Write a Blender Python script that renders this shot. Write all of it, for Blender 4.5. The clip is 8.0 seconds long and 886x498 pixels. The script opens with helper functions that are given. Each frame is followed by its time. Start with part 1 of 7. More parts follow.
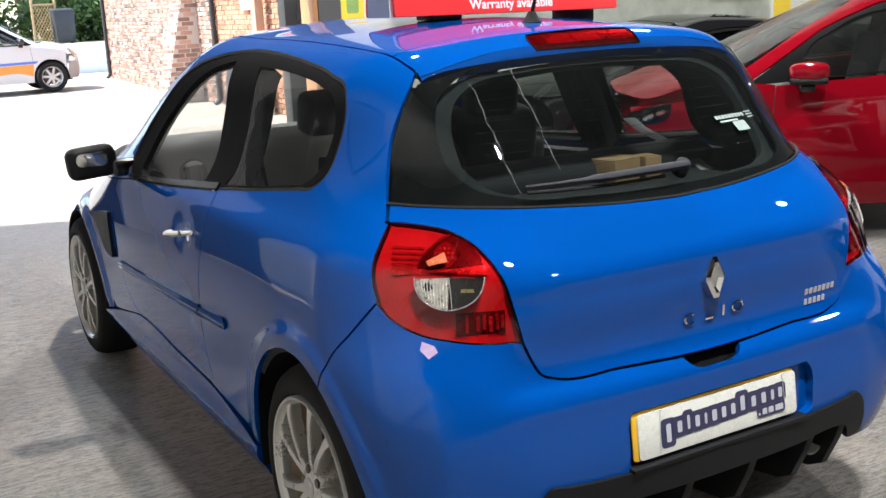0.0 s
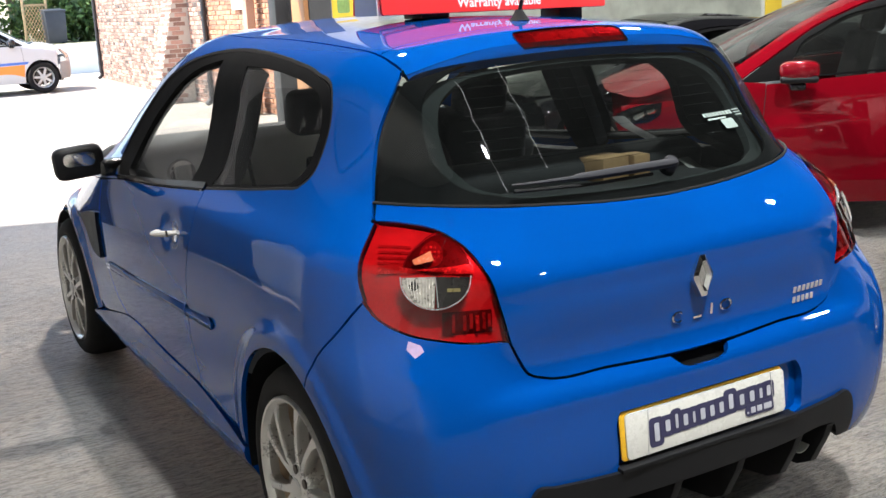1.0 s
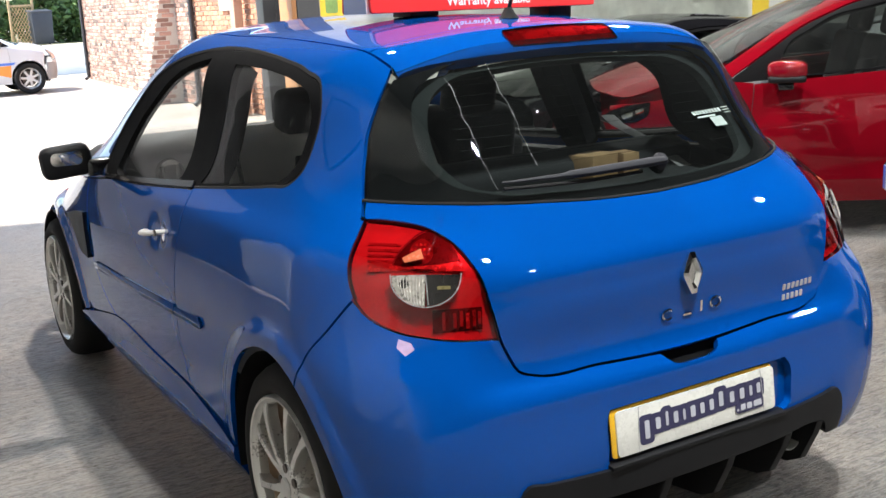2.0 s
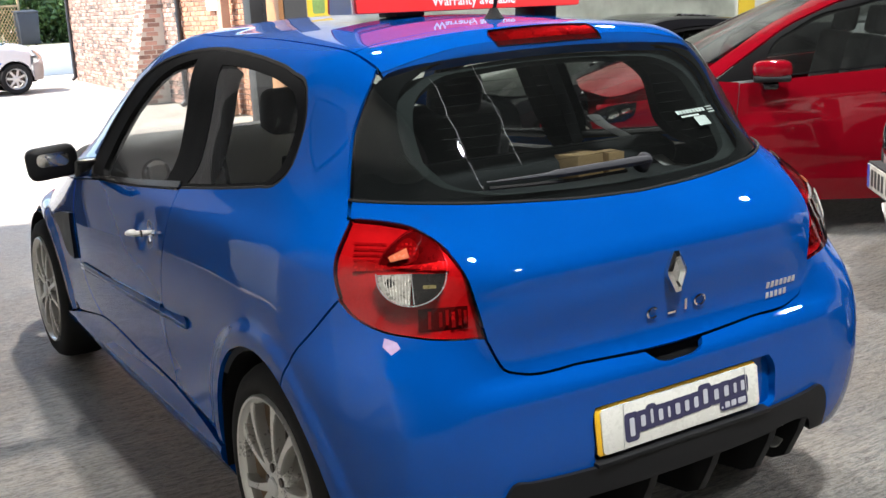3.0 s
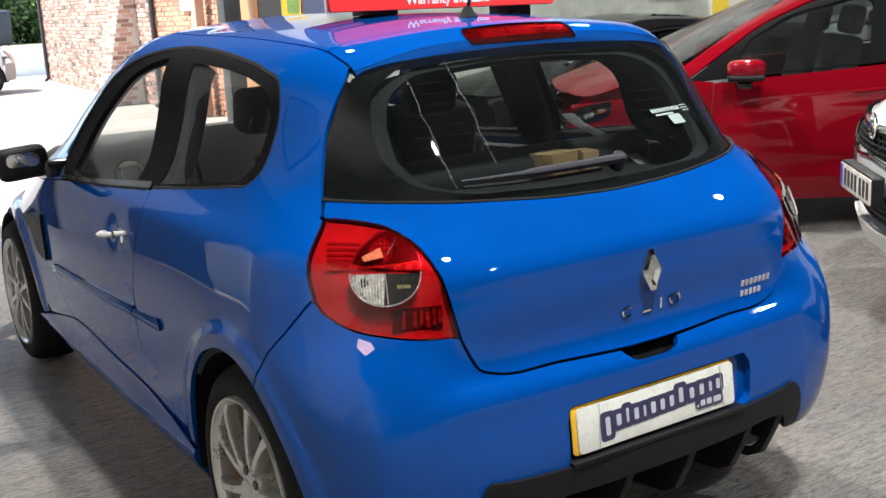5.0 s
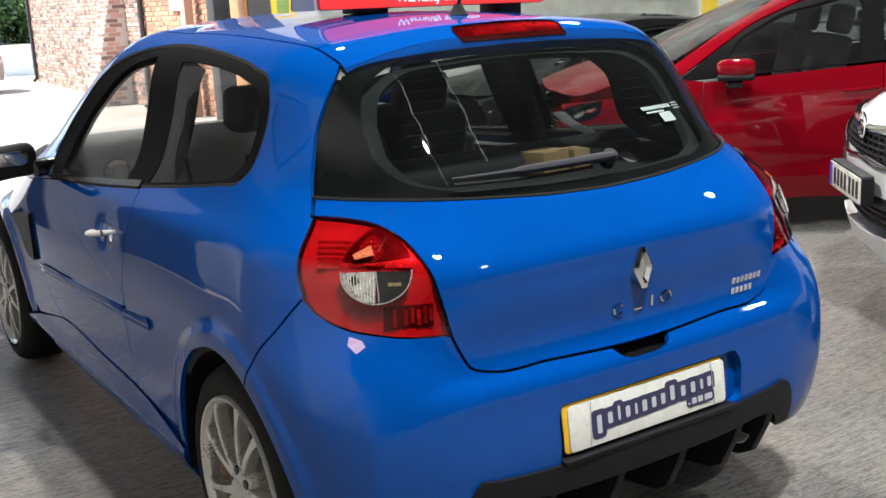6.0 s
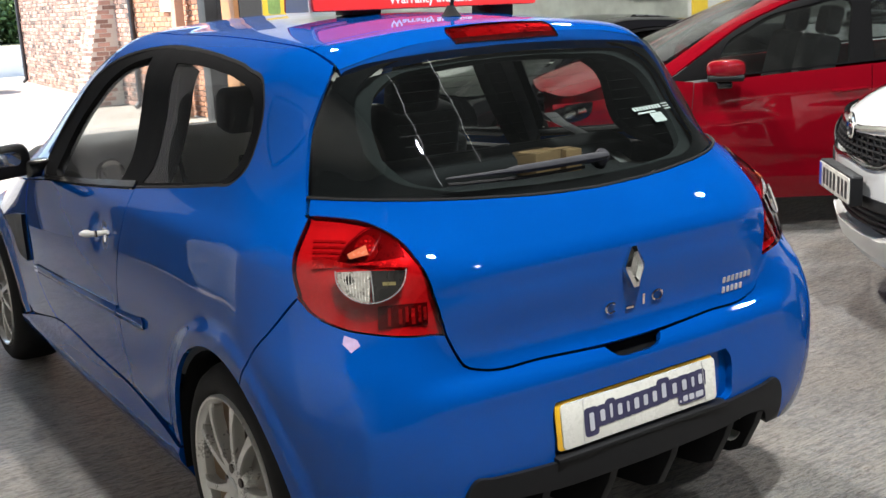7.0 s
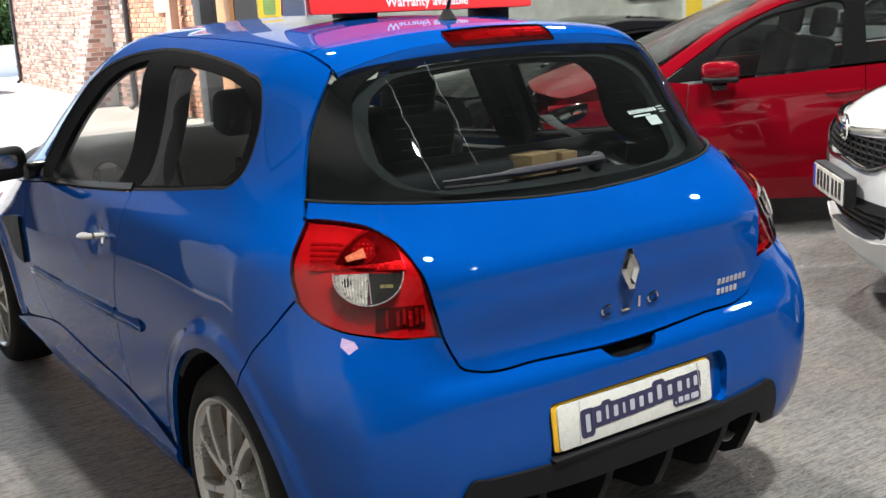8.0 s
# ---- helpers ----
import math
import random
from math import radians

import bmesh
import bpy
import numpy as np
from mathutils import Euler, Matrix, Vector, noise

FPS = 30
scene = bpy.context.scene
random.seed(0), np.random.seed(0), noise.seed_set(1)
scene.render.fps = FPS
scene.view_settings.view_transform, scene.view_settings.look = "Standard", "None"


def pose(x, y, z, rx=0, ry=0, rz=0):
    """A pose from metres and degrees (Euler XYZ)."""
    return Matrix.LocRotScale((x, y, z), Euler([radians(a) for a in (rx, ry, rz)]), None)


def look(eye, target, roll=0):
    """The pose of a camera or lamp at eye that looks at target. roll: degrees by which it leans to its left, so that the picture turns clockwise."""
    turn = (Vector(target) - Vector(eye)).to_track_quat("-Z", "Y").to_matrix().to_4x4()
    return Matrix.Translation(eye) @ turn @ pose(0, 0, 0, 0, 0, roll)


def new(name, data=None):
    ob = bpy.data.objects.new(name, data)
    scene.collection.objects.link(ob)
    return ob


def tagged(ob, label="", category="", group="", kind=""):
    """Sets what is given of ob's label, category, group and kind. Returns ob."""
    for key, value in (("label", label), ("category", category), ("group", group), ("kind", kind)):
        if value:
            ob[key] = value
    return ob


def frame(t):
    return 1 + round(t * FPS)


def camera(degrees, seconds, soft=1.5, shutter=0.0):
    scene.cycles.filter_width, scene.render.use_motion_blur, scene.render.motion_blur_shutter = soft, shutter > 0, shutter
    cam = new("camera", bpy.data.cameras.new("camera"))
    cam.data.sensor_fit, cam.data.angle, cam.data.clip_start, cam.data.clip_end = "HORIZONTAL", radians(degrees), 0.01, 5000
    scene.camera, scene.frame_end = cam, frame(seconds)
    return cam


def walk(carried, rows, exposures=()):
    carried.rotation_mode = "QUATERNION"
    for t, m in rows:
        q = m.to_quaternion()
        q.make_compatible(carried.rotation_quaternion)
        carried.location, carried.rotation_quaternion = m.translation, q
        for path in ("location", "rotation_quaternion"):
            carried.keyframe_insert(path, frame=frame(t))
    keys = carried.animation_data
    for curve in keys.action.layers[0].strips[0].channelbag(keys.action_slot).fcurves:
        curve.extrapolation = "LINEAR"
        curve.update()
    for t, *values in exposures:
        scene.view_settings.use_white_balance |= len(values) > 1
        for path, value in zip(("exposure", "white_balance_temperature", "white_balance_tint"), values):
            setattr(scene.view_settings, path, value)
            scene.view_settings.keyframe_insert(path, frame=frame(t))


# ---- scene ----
# camera and walk
cam = camera(44.65, 8.0, 1.5)
WALK = [
    (0.0, pose(-1.7925, -1.8275, 1.5401, 76.851, 2.821, -30.193)),
    (0.5, pose(-1.7814, -1.8313, 1.5434, 76.828, 2.873, -30.336)),
    (1.0, pose(-1.7731, -1.8257, 1.5342, 76.831, 2.912, -30.564)),
    (1.5, pose(-1.7748, -1.8158, 1.5247, 76.856, 2.881, -30.874)),
    (3.0, pose(-1.7746, -1.8336, 1.5259, 76.834, 2.930, -31.822)),
    (3.5, pose(-1.7735, -1.8327, 1.5256, 76.808, 2.935, -32.153)),
    (4.0, pose(-1.7664, -1.8311, 1.5236, 76.803, 2.906, -32.478)),
    (4.5, pose(-1.7633, -1.8284, 1.5217, 76.807, 2.904, -32.788)),
    (6.0, pose(-1.7606, -1.8177, 1.5112, 76.810, 2.854, -33.607)),
    (6.5, pose(-1.7641, -1.8258, 1.5080, 76.825, 2.844, -33.869)),
    (7.0, pose(-1.7788, -1.8320, 1.5138, 76.824, 2.844, -34.115)),
    (7.5, pose(-1.7880, -1.8377, 1.5177, 76.831, 2.809, -34.311)),
    (8.0, pose(-1.7902, -1.8397, 1.5229, 76.820, 2.806, -34.400)),
]
walk(cam, WALK, [(0.0, 1.96), (8.0, 1.86)])

# ---------- world, sun, lamps ----------
world = bpy.data.worlds.new("sky")
scene.world = world
world.use_nodes = True
wn = world.node_tree
sky = wn.nodes.new("ShaderNodeTexSky")
sky.sky_type = "NISHITA"
sky.sun_disc = False
SUN_EL, SUN_AZ = 55.0, 292.0
sky.sun_elevation, sky.sun_rotation = radians(SUN_EL), radians(SUN_AZ)
wn.nodes["Background"].inputs["Strength"].default_value = 0.15
wn.links.new(sky.outputs[0], wn.nodes["Background"].inputs["Color"])

sun = new("sun", bpy.data.lights.new("sun", "SUN"))
sun.data.energy, sun.data.angle, sun.data.color = 4.4, radians(0.5), (1.0, 0.95, 0.88)
sun_from = Vector((math.sin(radians(SUN_AZ)) * math.cos(radians(SUN_EL)), math.cos(radians(SUN_AZ)) * math.cos(radians(SUN_EL)), math.sin(radians(SUN_EL))))
sun.matrix_world = look(sun_from * 40, (0, 0, 0))

# high-bay lamps under the ceiling: x, y, watts, tint
CEIL, LAMP_Z = 6.4, 5.585
COOL, WARM = (0.96, 0.99, 1.0), (1.0, 0.93, 0.86)
# the fourth, at (5.6, 4.6), is made up to brighten the north wall
LAMPS = [(-0.22, -1.62, 148, COOL), (6.10, -1.00, 112, COOL), (1.6, -5.4, 12, COOL), (5.6, 4.6, 92, COOL), (0.55, 3.35, 140, WARM)]
for lx, ly, watts, tint in LAMPS:
    lamp = new("bay_light", bpy.data.lights.new("bay_light", "AREA"))
    lamp.data.shape, lamp.data.size, lamp.data.energy = "DISK", 0.30, watts
    lamp.data.color = tint
    lamp.location = (lx, ly, LAMP_Z - 0.085)

# ---------- materials ----------
def nodes_of(m):
    m.use_nodes = True
    nt = m.node_tree
    return nt, nt.nodes["Principled BSDF"]


def make(name, color, rough=0.5, metal=0.0, coat=0.0, vary=0.12, scale=6.0, bump=0.0, bump_scale=120.0, rough_vary=0.1, spec=0.5, fine=0.5, random_piece=0.0, sheen=0.0):
    """A surface with broad stains, fine grain and relief, in object-space metres."""
    m = bpy.data.materials.new(name)
    nt, b = nodes_of(m)
    N, L = nt.nodes.new, nt.links.new
    b.inputs["Metallic"].default_value = metal
    b.inputs["Coat Weight"].default_value = coat
    b.inputs["Coat Roughness"].default_value = 0.03
    b.inputs["Coat IOR"].default_value = 1.43
    b.inputs["Specular IOR Level"].default_value = spec
    b.inputs["Sheen Weight"].default_value = sheen
    co = N("ShaderNodeTexCoord")
    big, small = N("ShaderNodeTexNoise"), N("ShaderNodeTexNoise")
    big.inputs["Scale"].default_value, big.inputs["Detail"].default_value = scale, 6
    small.inputs["Scale"].default_value, small.inputs["Detail"].default_value = bump_scale, 4
    for n in (big, small):
        L(co.outputs["Object"], n.inputs["Vector"])
    mix = N("ShaderNodeMath")
    mix.operation = "MULTIPLY_ADD"
    L(small.outputs["Fac"], mix.inputs[0])
    mix.inputs[1].default_value = fine
    L(big.outputs["Fac"], mix.inputs[2])
    src = mix.outputs[0]
    if random_piece:
        info, add = N("ShaderNodeObjectInfo"), N("ShaderNodeMath")
        geo = N("ShaderNodeNewGeometry")
        both = N("ShaderNodeMath")
        both.operation = "ADD"
        L(info.outputs["Random"], both.inputs[0])
        L(geo.outputs["Random Per Island"], both.inputs[1])
        wrap = N("ShaderNodeMath")
        wrap.operation = "FRACT"
        L(both.outputs[0], wrap.inputs[0])
        add.operation = "MULTIPLY_ADD"
        L(wrap.outputs[0], add.inputs[0])
        add.inputs[1].default_value = random_piece
        L(src, add.inputs[2])
        src = add.outputs[0]
    rng = N("ShaderNodeMapRange")
    mid = 0.5 + fine * 0.5 + random_piece * 0.5
    rng.inputs["From Min"].default_value, rng.inputs["From Max"].default_value = mid - 0.45, mid + 0.45
    rng.inputs["To Min"].default_value, rng.inputs["To Max"].default_value = 1 - vary, 1 + vary
    L(src, rng.inputs["Value"])
    mul = N("ShaderNodeMix")
    mul.data_type, mul.blend_type = "RGBA", "MULTIPLY"
    mul.inputs[0].default_value = 1.0
    mul.inputs[6].default_value = (*color, 1)
    L(rng.outputs[0], mul.inputs[7])
    L(mul.outputs[2], b.inputs["Base Color"])
    rr = N("ShaderNodeMapRange")
    rr.inputs["To Min"].default_value, rr.inputs["To Max"].default_value = max(0.0, rough - rough_vary), min(1.0, rough + rough_vary)
    L(src, rr.inputs["Value"])
    rr.inputs["From Min"].default_value, rr.inputs["From Max"].default_value = mid - 0.4, mid + 0.4
    L(rr.outputs[0], b.inputs["Roughness"])
    if bump:
        bp = N("ShaderNodeBump")
        bp.inputs["Strength"].default_value, bp.inputs["Distance"].default_value = 1.0, bump
        L(mix.outputs[0], bp.inputs["Height"])
        L(bp.outputs[0], b.inputs["Normal"])
    return m


def paint(name, color, rough=0.32, flake=0.06, dirt=0.04):
    """Glossy car paint: a base with faint flake and a clear coat with a trace of dirt."""
    m = make(name, color, 0.55, 0.0, 1.0, flake, 2.5, 0.0, 900.0, 0.04, 0.0, 0.35)
    nt = m.node_tree
    b = nt.nodes["Principled BSDF"]
    n, r, co = nt.nodes.new("ShaderNodeTexNoise"), nt.nodes.new("ShaderNodeMapRange"), nt.nodes.new("ShaderNodeTexCoord")
    n.inputs["Scale"].default_value, n.inputs["Detail"].default_value = 7, 8
    nt.links.new(co.outputs["Object"], n.inputs["Vector"])
    r.inputs["From Min"].default_value, r.inputs["From Max"].default_value = 0.45, 0.75
    r.inputs["To Min"].default_value, r.inputs["To Max"].default_value = 0.002, 0.002 + dirt * 0.4
    nt.links.new(n.outputs["Fac"], r.inputs["Value"])
    nt.links.new(r.outputs[0], b.inputs["Coat Roughness"])
    return m


def glassy(name, tint, gloss=0.06, rough=0.0, haze=0.0):
    """A thin pane: tinted see-through with a Fresnel gloss and a pale film painted as reflected haze."""
    m = bpy.data.materials.new(name)
    nt, b = nodes_of(m)
    N, L = nt.nodes.new, nt.links.new
    nt.nodes.remove(b)
    t, g, f, mx = N("ShaderNodeBsdfTransparent"), N("ShaderNodeBsdfGlossy"), N("ShaderNodeLayerWeight"), N("ShaderNodeMixShader")
    t.inputs[0].default_value = (*tint, 1)
    g.inputs["Roughness"].default_value = rough
    f.inputs["Blend"].default_value = 0.5
    pw, ma = N("ShaderNodeMath"), N("ShaderNodeMath")
    pw.operation, ma.operation = "POWER", "MULTIPLY_ADD"
    pw.inputs[1].default_value = 5.0
    ma.inputs[1].default_value, ma.inputs[2].default_value = 0.9, gloss
    L(f.outputs["Facing"], pw.inputs[0])
    L(pw.outputs[0], ma.inputs[0])
    L(ma.outputs[0], mx.inputs[0])
    L(t.outputs[0], mx.inputs[1])
    L(g.outputs[0], mx.inputs[2])
    top = mx.outputs[0]
    # uneven pale diffuse layer imitating the veil of reflected light
    if haze:
        film, dm = N("ShaderNodeBsdfDiffuse"), N("ShaderNodeMixShader")
        film.inputs[0].default_value = (0.62, 0.66, 0.64, 1)
        co, n, r = N("ShaderNodeTexCoord"), N("ShaderNodeTexNoise"), N("ShaderNodeMapRange")
        n.inputs["Scale"].default_value, n.inputs["Detail"].default_value = 5, 7
        r.inputs["From Min"].default_value, r.inputs["From Max"].default_value = 0.3, 0.7
        r.inputs["To Min"].default_value, r.inputs["To Max"].default_value = haze * 0.6, haze * 1.4
        L(co.outputs["Object"], n.inputs["Vector"])
        L(n.outputs["Fac"], r.inputs["Value"])
        L(r.outputs[0], dm.inputs[0])
        L(top, dm.inputs[1])
        L(film.outputs[0], dm.inputs[2])
        top = dm.outputs[0]
    L(top, nt.nodes["Material Output"].inputs["Surface"])
    return m


def glow(name, color, strength):
    m = bpy.data.materials.new(name)
    nt, b = nodes_of(m)
    b.inputs["Base Color"].default_value = (*color, 1)
    b.inputs["Emission Color"].default_value = (*color, 1)
    b.inputs["Emission Strength"].default_value = strength
    return m


BLUE = paint("blue_paint", (0.0002, 0.052, 0.262))
RED_PAINT = paint("red_paint", (0.17, 0.002, 0.0075))
WHITE_PAINT = paint("white_paint", (0.66, 0.67, 0.67), 0.35, 0.03)
BLACK_PAINT = paint("black_paint", (0.006, 0.006, 0.007))
VAN_PAINT = paint("van_white_paint", (0.56, 0.56, 0.57), 0.4, 0.04)
GREY_PLASTIC = make("grey_plastic", (0.30, 0.29, 0.29), 0.5, vary=0.1, bump=0.0002, bump_scale=500)
BLACK_PLASTIC = make("black_plastic", (0.007, 0.007, 0.008), 0.5, spec=0.25, vary=0.2, scale=10, bump=0.0003, bump_scale=700)
SATIN_BLACK = make("satin_black", (0.012, 0.012, 0.013), 0.22, coat=0.3, vary=0.15, scale=8)
GLOSS_BLACK = make("gloss_black", (0.006, 0.006, 0.007), 0.08, coat=0.6, vary=0.1)
TRIM_BLACK = make("matt_black_trim", (0.006, 0.006, 0.0065), 0.8, vary=0.15, scale=8, spec=0.05)
RUBBER = make("rubber", (0.012, 0.0115, 0.0115), 0.85, spec=0.25, vary=0.3, scale=14, bump=0.0006, bump_scale=160)
ALLOY = make("alloy", (0.60, 0.585, 0.555), 0.30, 0.45, 0.3, 0.04, 9)
BARREL = make("barrel_metal", (0.40, 0.30, 0.21), 0.36, 0.55, vary=0.15, scale=18)
BRAKE_METAL = make("brake_metal", (0.09, 0.075, 0.065), 0.5, 0.6, vary=0.3, scale=25)
CHROME = make("chrome", (0.78, 0.77, 0.75), 0.08, 1.0, vary=0.03)
SATIN_SILVER = make("satin_silver", (0.55, 0.54, 0.52), 0.35, 0.35, vary=0.06)
GLASS_SIDE = glassy("side_glass", (0.88, 0.90, 0.89), 0.05, haze=0.005)
GLASS_REAR = glassy("rear_glass", (0.55, 0.60, 0.585), 0.04, haze=0.004)
GLASS_DARK = glassy("dark_glass", (0.36, 0.39, 0.38), 0.08, haze=0.012)
GLASS_CLEAR = glassy("clear_glass", (0.85, 0.88, 0.87))
LENS_RED = glassy("red_lens", (0.48, 0.008, 0.012), 0.05, 0.02)
LENS_CLEAR = glassy("clear_lens", (0.9, 0.9, 0.9), 0.05, 0.02)
FABRIC_DARK = make("dark_fabric", (0.022, 0.022, 0.024), 0.95, vary=0.3, scale=20, bump=0.0008, bump_scale=600, sheen=0.05)
SEAT_BLACK = make("black_seat_cloth", (0.008, 0.008, 0.009), 0.95, vary=0.2, scale=20, bump=0.0006, bump_scale=500)
FABRIC_GREY = make("grey_fabric", (0.76, 0.73, 0.70), 0.95, vary=0.12, scale=16, bump=0.0008, bump_scale=500, sheen=0.2)
TRIM_DIM = make("dim_trim", (0.035, 0.038, 0.038), 0.9, vary=0.15, scale=10, spec=0.05)
HEADLINING = make("headlining_cloth", (0.55, 0.54, 0.51), 0.95, vary=0.1, scale=12, bump=0.0004, bump_scale=600)
TRIM_GREY = make("grey_trim", (0.075, 0.08, 0.082), 0.8, vary=0.15, scale=10, bump=0.0005, bump_scale=400)
BELT_GREY = make("belt_webbing", (0.28, 0.27, 0.26), 0.85, vary=0.1, scale=30, bump=0.0004, bump_scale=800)
CARDBOARD = make("cardboard", (0.42, 0.25, 0.12), 0.9, vary=0.2, scale=18, bump=0.0005, bump_scale=90)
PLATE_WHITE = make("plate_white", (0.64, 0.62, 0.56), 0.28, coat=0.4, vary=0.05, scale=9)
PLATE_YELLOW = make("plate_yellow", (0.75, 0.42, 0.02), 0.3, coat=0.4, vary=0.06)
INK_NAVY = make("navy_ink", (0.03, 0.028, 0.075), 0.35, coat=0.3, vary=0.1)
INK_GREY = make("pale_ink", (0.46, 0.46, 0.50), 0.35, coat=0.3, vary=0.05)
INK_BLACK = make("black_ink", (0.015, 0.015, 0.016), 0.4, vary=0.1)
SIGN_RED = make("sign_red", (0.80, 0.035, 0.035), 0.35, coat=0.15, vary=0.05, scale=4)
SIGN_WHITE = make("sign_white", (0.80, 0.80, 0.80), 0.45, vary=0.05)
SIGN_GREY = make("sign_grey", (0.50, 0.50, 0.52), 0.5, vary=0.06)

# ---------- mesh helpers ----------
def mesh_of(name, verts, faces, normals=None, smooth=True):
    me = bpy.data.meshes.new(name)
    me.from_pydata([tuple(map(float, v)) for v in verts], [], [tuple(map(int, f)) for f in faces])
    if smooth:
        me.polygons.foreach_set("use_smooth", [True] * len(me.polygons))
    me.update()
    if normals is not None:
        me.normals_split_custom_set_from_vertices([tuple(map(float, n)) for n in normals])
    return me


def hang(name, me, material, parent=None, label=""):
    """Link a mesh as one object, under a thing or a part where one is given."""
    ob = new(name, me)
    if material is not None and not me.materials:
        me.materials.append(material)
    if parent is not None:
        ob.parent = parent
    if label:
        ob["label"] = label
    return ob


def part(name, bm, material, parent=None, label="", smooth=True):
    me = bpy.data.meshes.new(name)
    bm.normal_update()
    bm.to_mesh(me)
    bm.free()
    if smooth:
        me.polygons.foreach_set("use_smooth", [True] * len(me.polygons))
        me.set_sharp_from_angle(angle=radians(38))
    return hang(name, me, material, parent, label)


def thing(name, m, label, category, group="", kind=""):
    ob = new(name)
    ob.empty_display_size = 0.1
    ob.matrix_world = m
    return tagged(ob, label, category, group, kind)


def add_box(bm, size, at=(0, 0, 0), rot=(0, 0, 0), bevel=0.0, seg=2, taper=1.0):
    m = pose(*at, *rot) @ Matrix.Diagonal((*size, 1))
    r = bmesh.ops.create_cube(bm, size=1.0, matrix=m)
    vs = r["verts"]
    if taper != 1.0:
        inv = pose(*at, *rot)
        for v in vs:
            p = inv.inverted() @ v.co
            if p.z > 0:
                p.x, p.y = p.x * taper, p.y * taper
            v.co = inv @ p
    if bevel:
        es = list({e for v in vs for e in v.link_edges})
        bmesh.ops.bevel(bm, geom=es, offset=bevel, segments=seg, affect="EDGES", profile=0.6)
    return bm


def box(size, at=(0, 0, 0), rot=(0, 0, 0), bevel=0.0, seg=2, taper=1.0):
    return add_box(bmesh.new(), size, at, rot, bevel, seg, taper)


def sweep(bm, path, radius, n=8, flat=1.0, closed=False, cap=True):
    """A tube along a path; flat squashes it to a strap. radius: one value or one per point."""
    pts = [Vector(p) for p in path]
    rs = [float(r) for r in radius] if isinstance(radius, (list, tuple)) else [float(radius)] * len(pts)
    rings, up = [], None
    for i, p in enumerate(pts):
        a = pts[i - 1] if i or closed else p
        b = pts[(i + 1) % len(pts)] if i < len(pts) - 1 or closed else p
        d = (b - a).normalized()
        if up is None:
            up = Vector((0, 0, 1)) if abs(d.z) < 0.9 else Vector((1, 0, 0))
        s = d.cross(up).normalized()
        up = s.cross(d).normalized()
        rings.append([bm.verts.new(p + rs[i] * (math.cos(k * math.tau / n) * s + flat * math.sin(k * math.tau / n) * up)) for k in range(n)])
    for i in range(len(rings) - (0 if closed else 1)):
        q, r = rings[i], rings[(i + 1) % len(rings)]
        for k in range(n):
            bm.faces.new((q[k], q[(k + 1) % n], r[(k + 1) % n], r[k]))
    if cap and not closed:
        bm.faces.new(rings[0][::-1])
        bm.faces.new(rings[-1])
    return bm


def tube(path, radius, n=8, flat=1.0, closed=False):
    return sweep(bmesh.new(), path, radius, n, flat, closed)


def lathe(bm, profile, n=48, m=None, closed=True):
    """Turn (radius, along) pairs round the x axis."""
    m = m or Matrix()
    rings = [[bm.verts.new(m @ Vector((a, r * math.cos(k * math.tau / n), r * math.sin(k * math.tau / n)))) for k in range(n)] for r, a in profile]
    for i in range(len(rings) - (0 if closed else 1)):
        q, r = rings[i], rings[(i + 1) % len(rings)]
        for k in range(n):
            bm.faces.new((q[k], r[k], r[(k + 1) % n], q[(k + 1) % n]))
    return bm


def slab(outline, depth, m=None, bevel=0.0, seg=2):
    """A flat outline in local x, y given thickness along z."""
    bm = bmesh.new()
    vs = [bm.verts.new((x, y, 0)) for x, y in outline]
    f = bm.faces.new(vs)
    r = bmesh.ops.extrude_face_region(bm, geom=[f])
    top = [v for v in r["geom"] if isinstance(v, bmesh.types.BMVert)]
    for v in top:
        v.co.z += depth
    if bevel:
        es = [e for e in bm.edges if all(v in top for v in e.verts)]
        bmesh.ops.bevel(bm, geom=es, offset=bevel, segments=seg, affect="EDGES", profile=0.6)
    bmesh.ops.recalc_face_normals(bm, faces=bm.faces)
    if m is not None:
        bm.transform(m)
    return bm


def rounded(w, h, r, n=5, cx=0.0, cy=0.0):
    out = []
    for sx, sy, a0 in ((1, 1, 0), (-1, 1, 90), (-1, -1, 180), (1, -1, 270)):
        for k in range(n + 1):
            a = radians(a0 + 90 * k / n)
            out.append((cx + sx * (w / 2 - r) + r * math.cos(a), cy + sy * (h / 2 - r) + r * math.sin(a)))
    return out


def words(text, size, m, material, parent, depth=0.0015, name="lettering", align="CENTER", wide=1.0):
    """Raised lettering in the built-in typeface, turned into a mesh."""
    cu = bpy.data.curves.new(name, "FONT")
    cu.body, cu.size, cu.extrude, cu.align_x, cu.align_y = text, size, depth, align, "CENTER"
    cu.resolution_u, cu.offset = 3, size * 0.012
    tmp = bpy.data.objects.new(name, cu)
    scene.collection.objects.link(tmp)
    dg = bpy.context.evaluated_depsgraph_get()
    dg.update()
    me = bpy.data.meshes.new_from_object(tmp.evaluated_get(dg))
    bpy.data.objects.remove(tmp)
    me.transform(m @ Matrix.Diagonal((wide, 1, 1, 1)))
    me.materials.clear()
    return hang(name, me, material, parent)


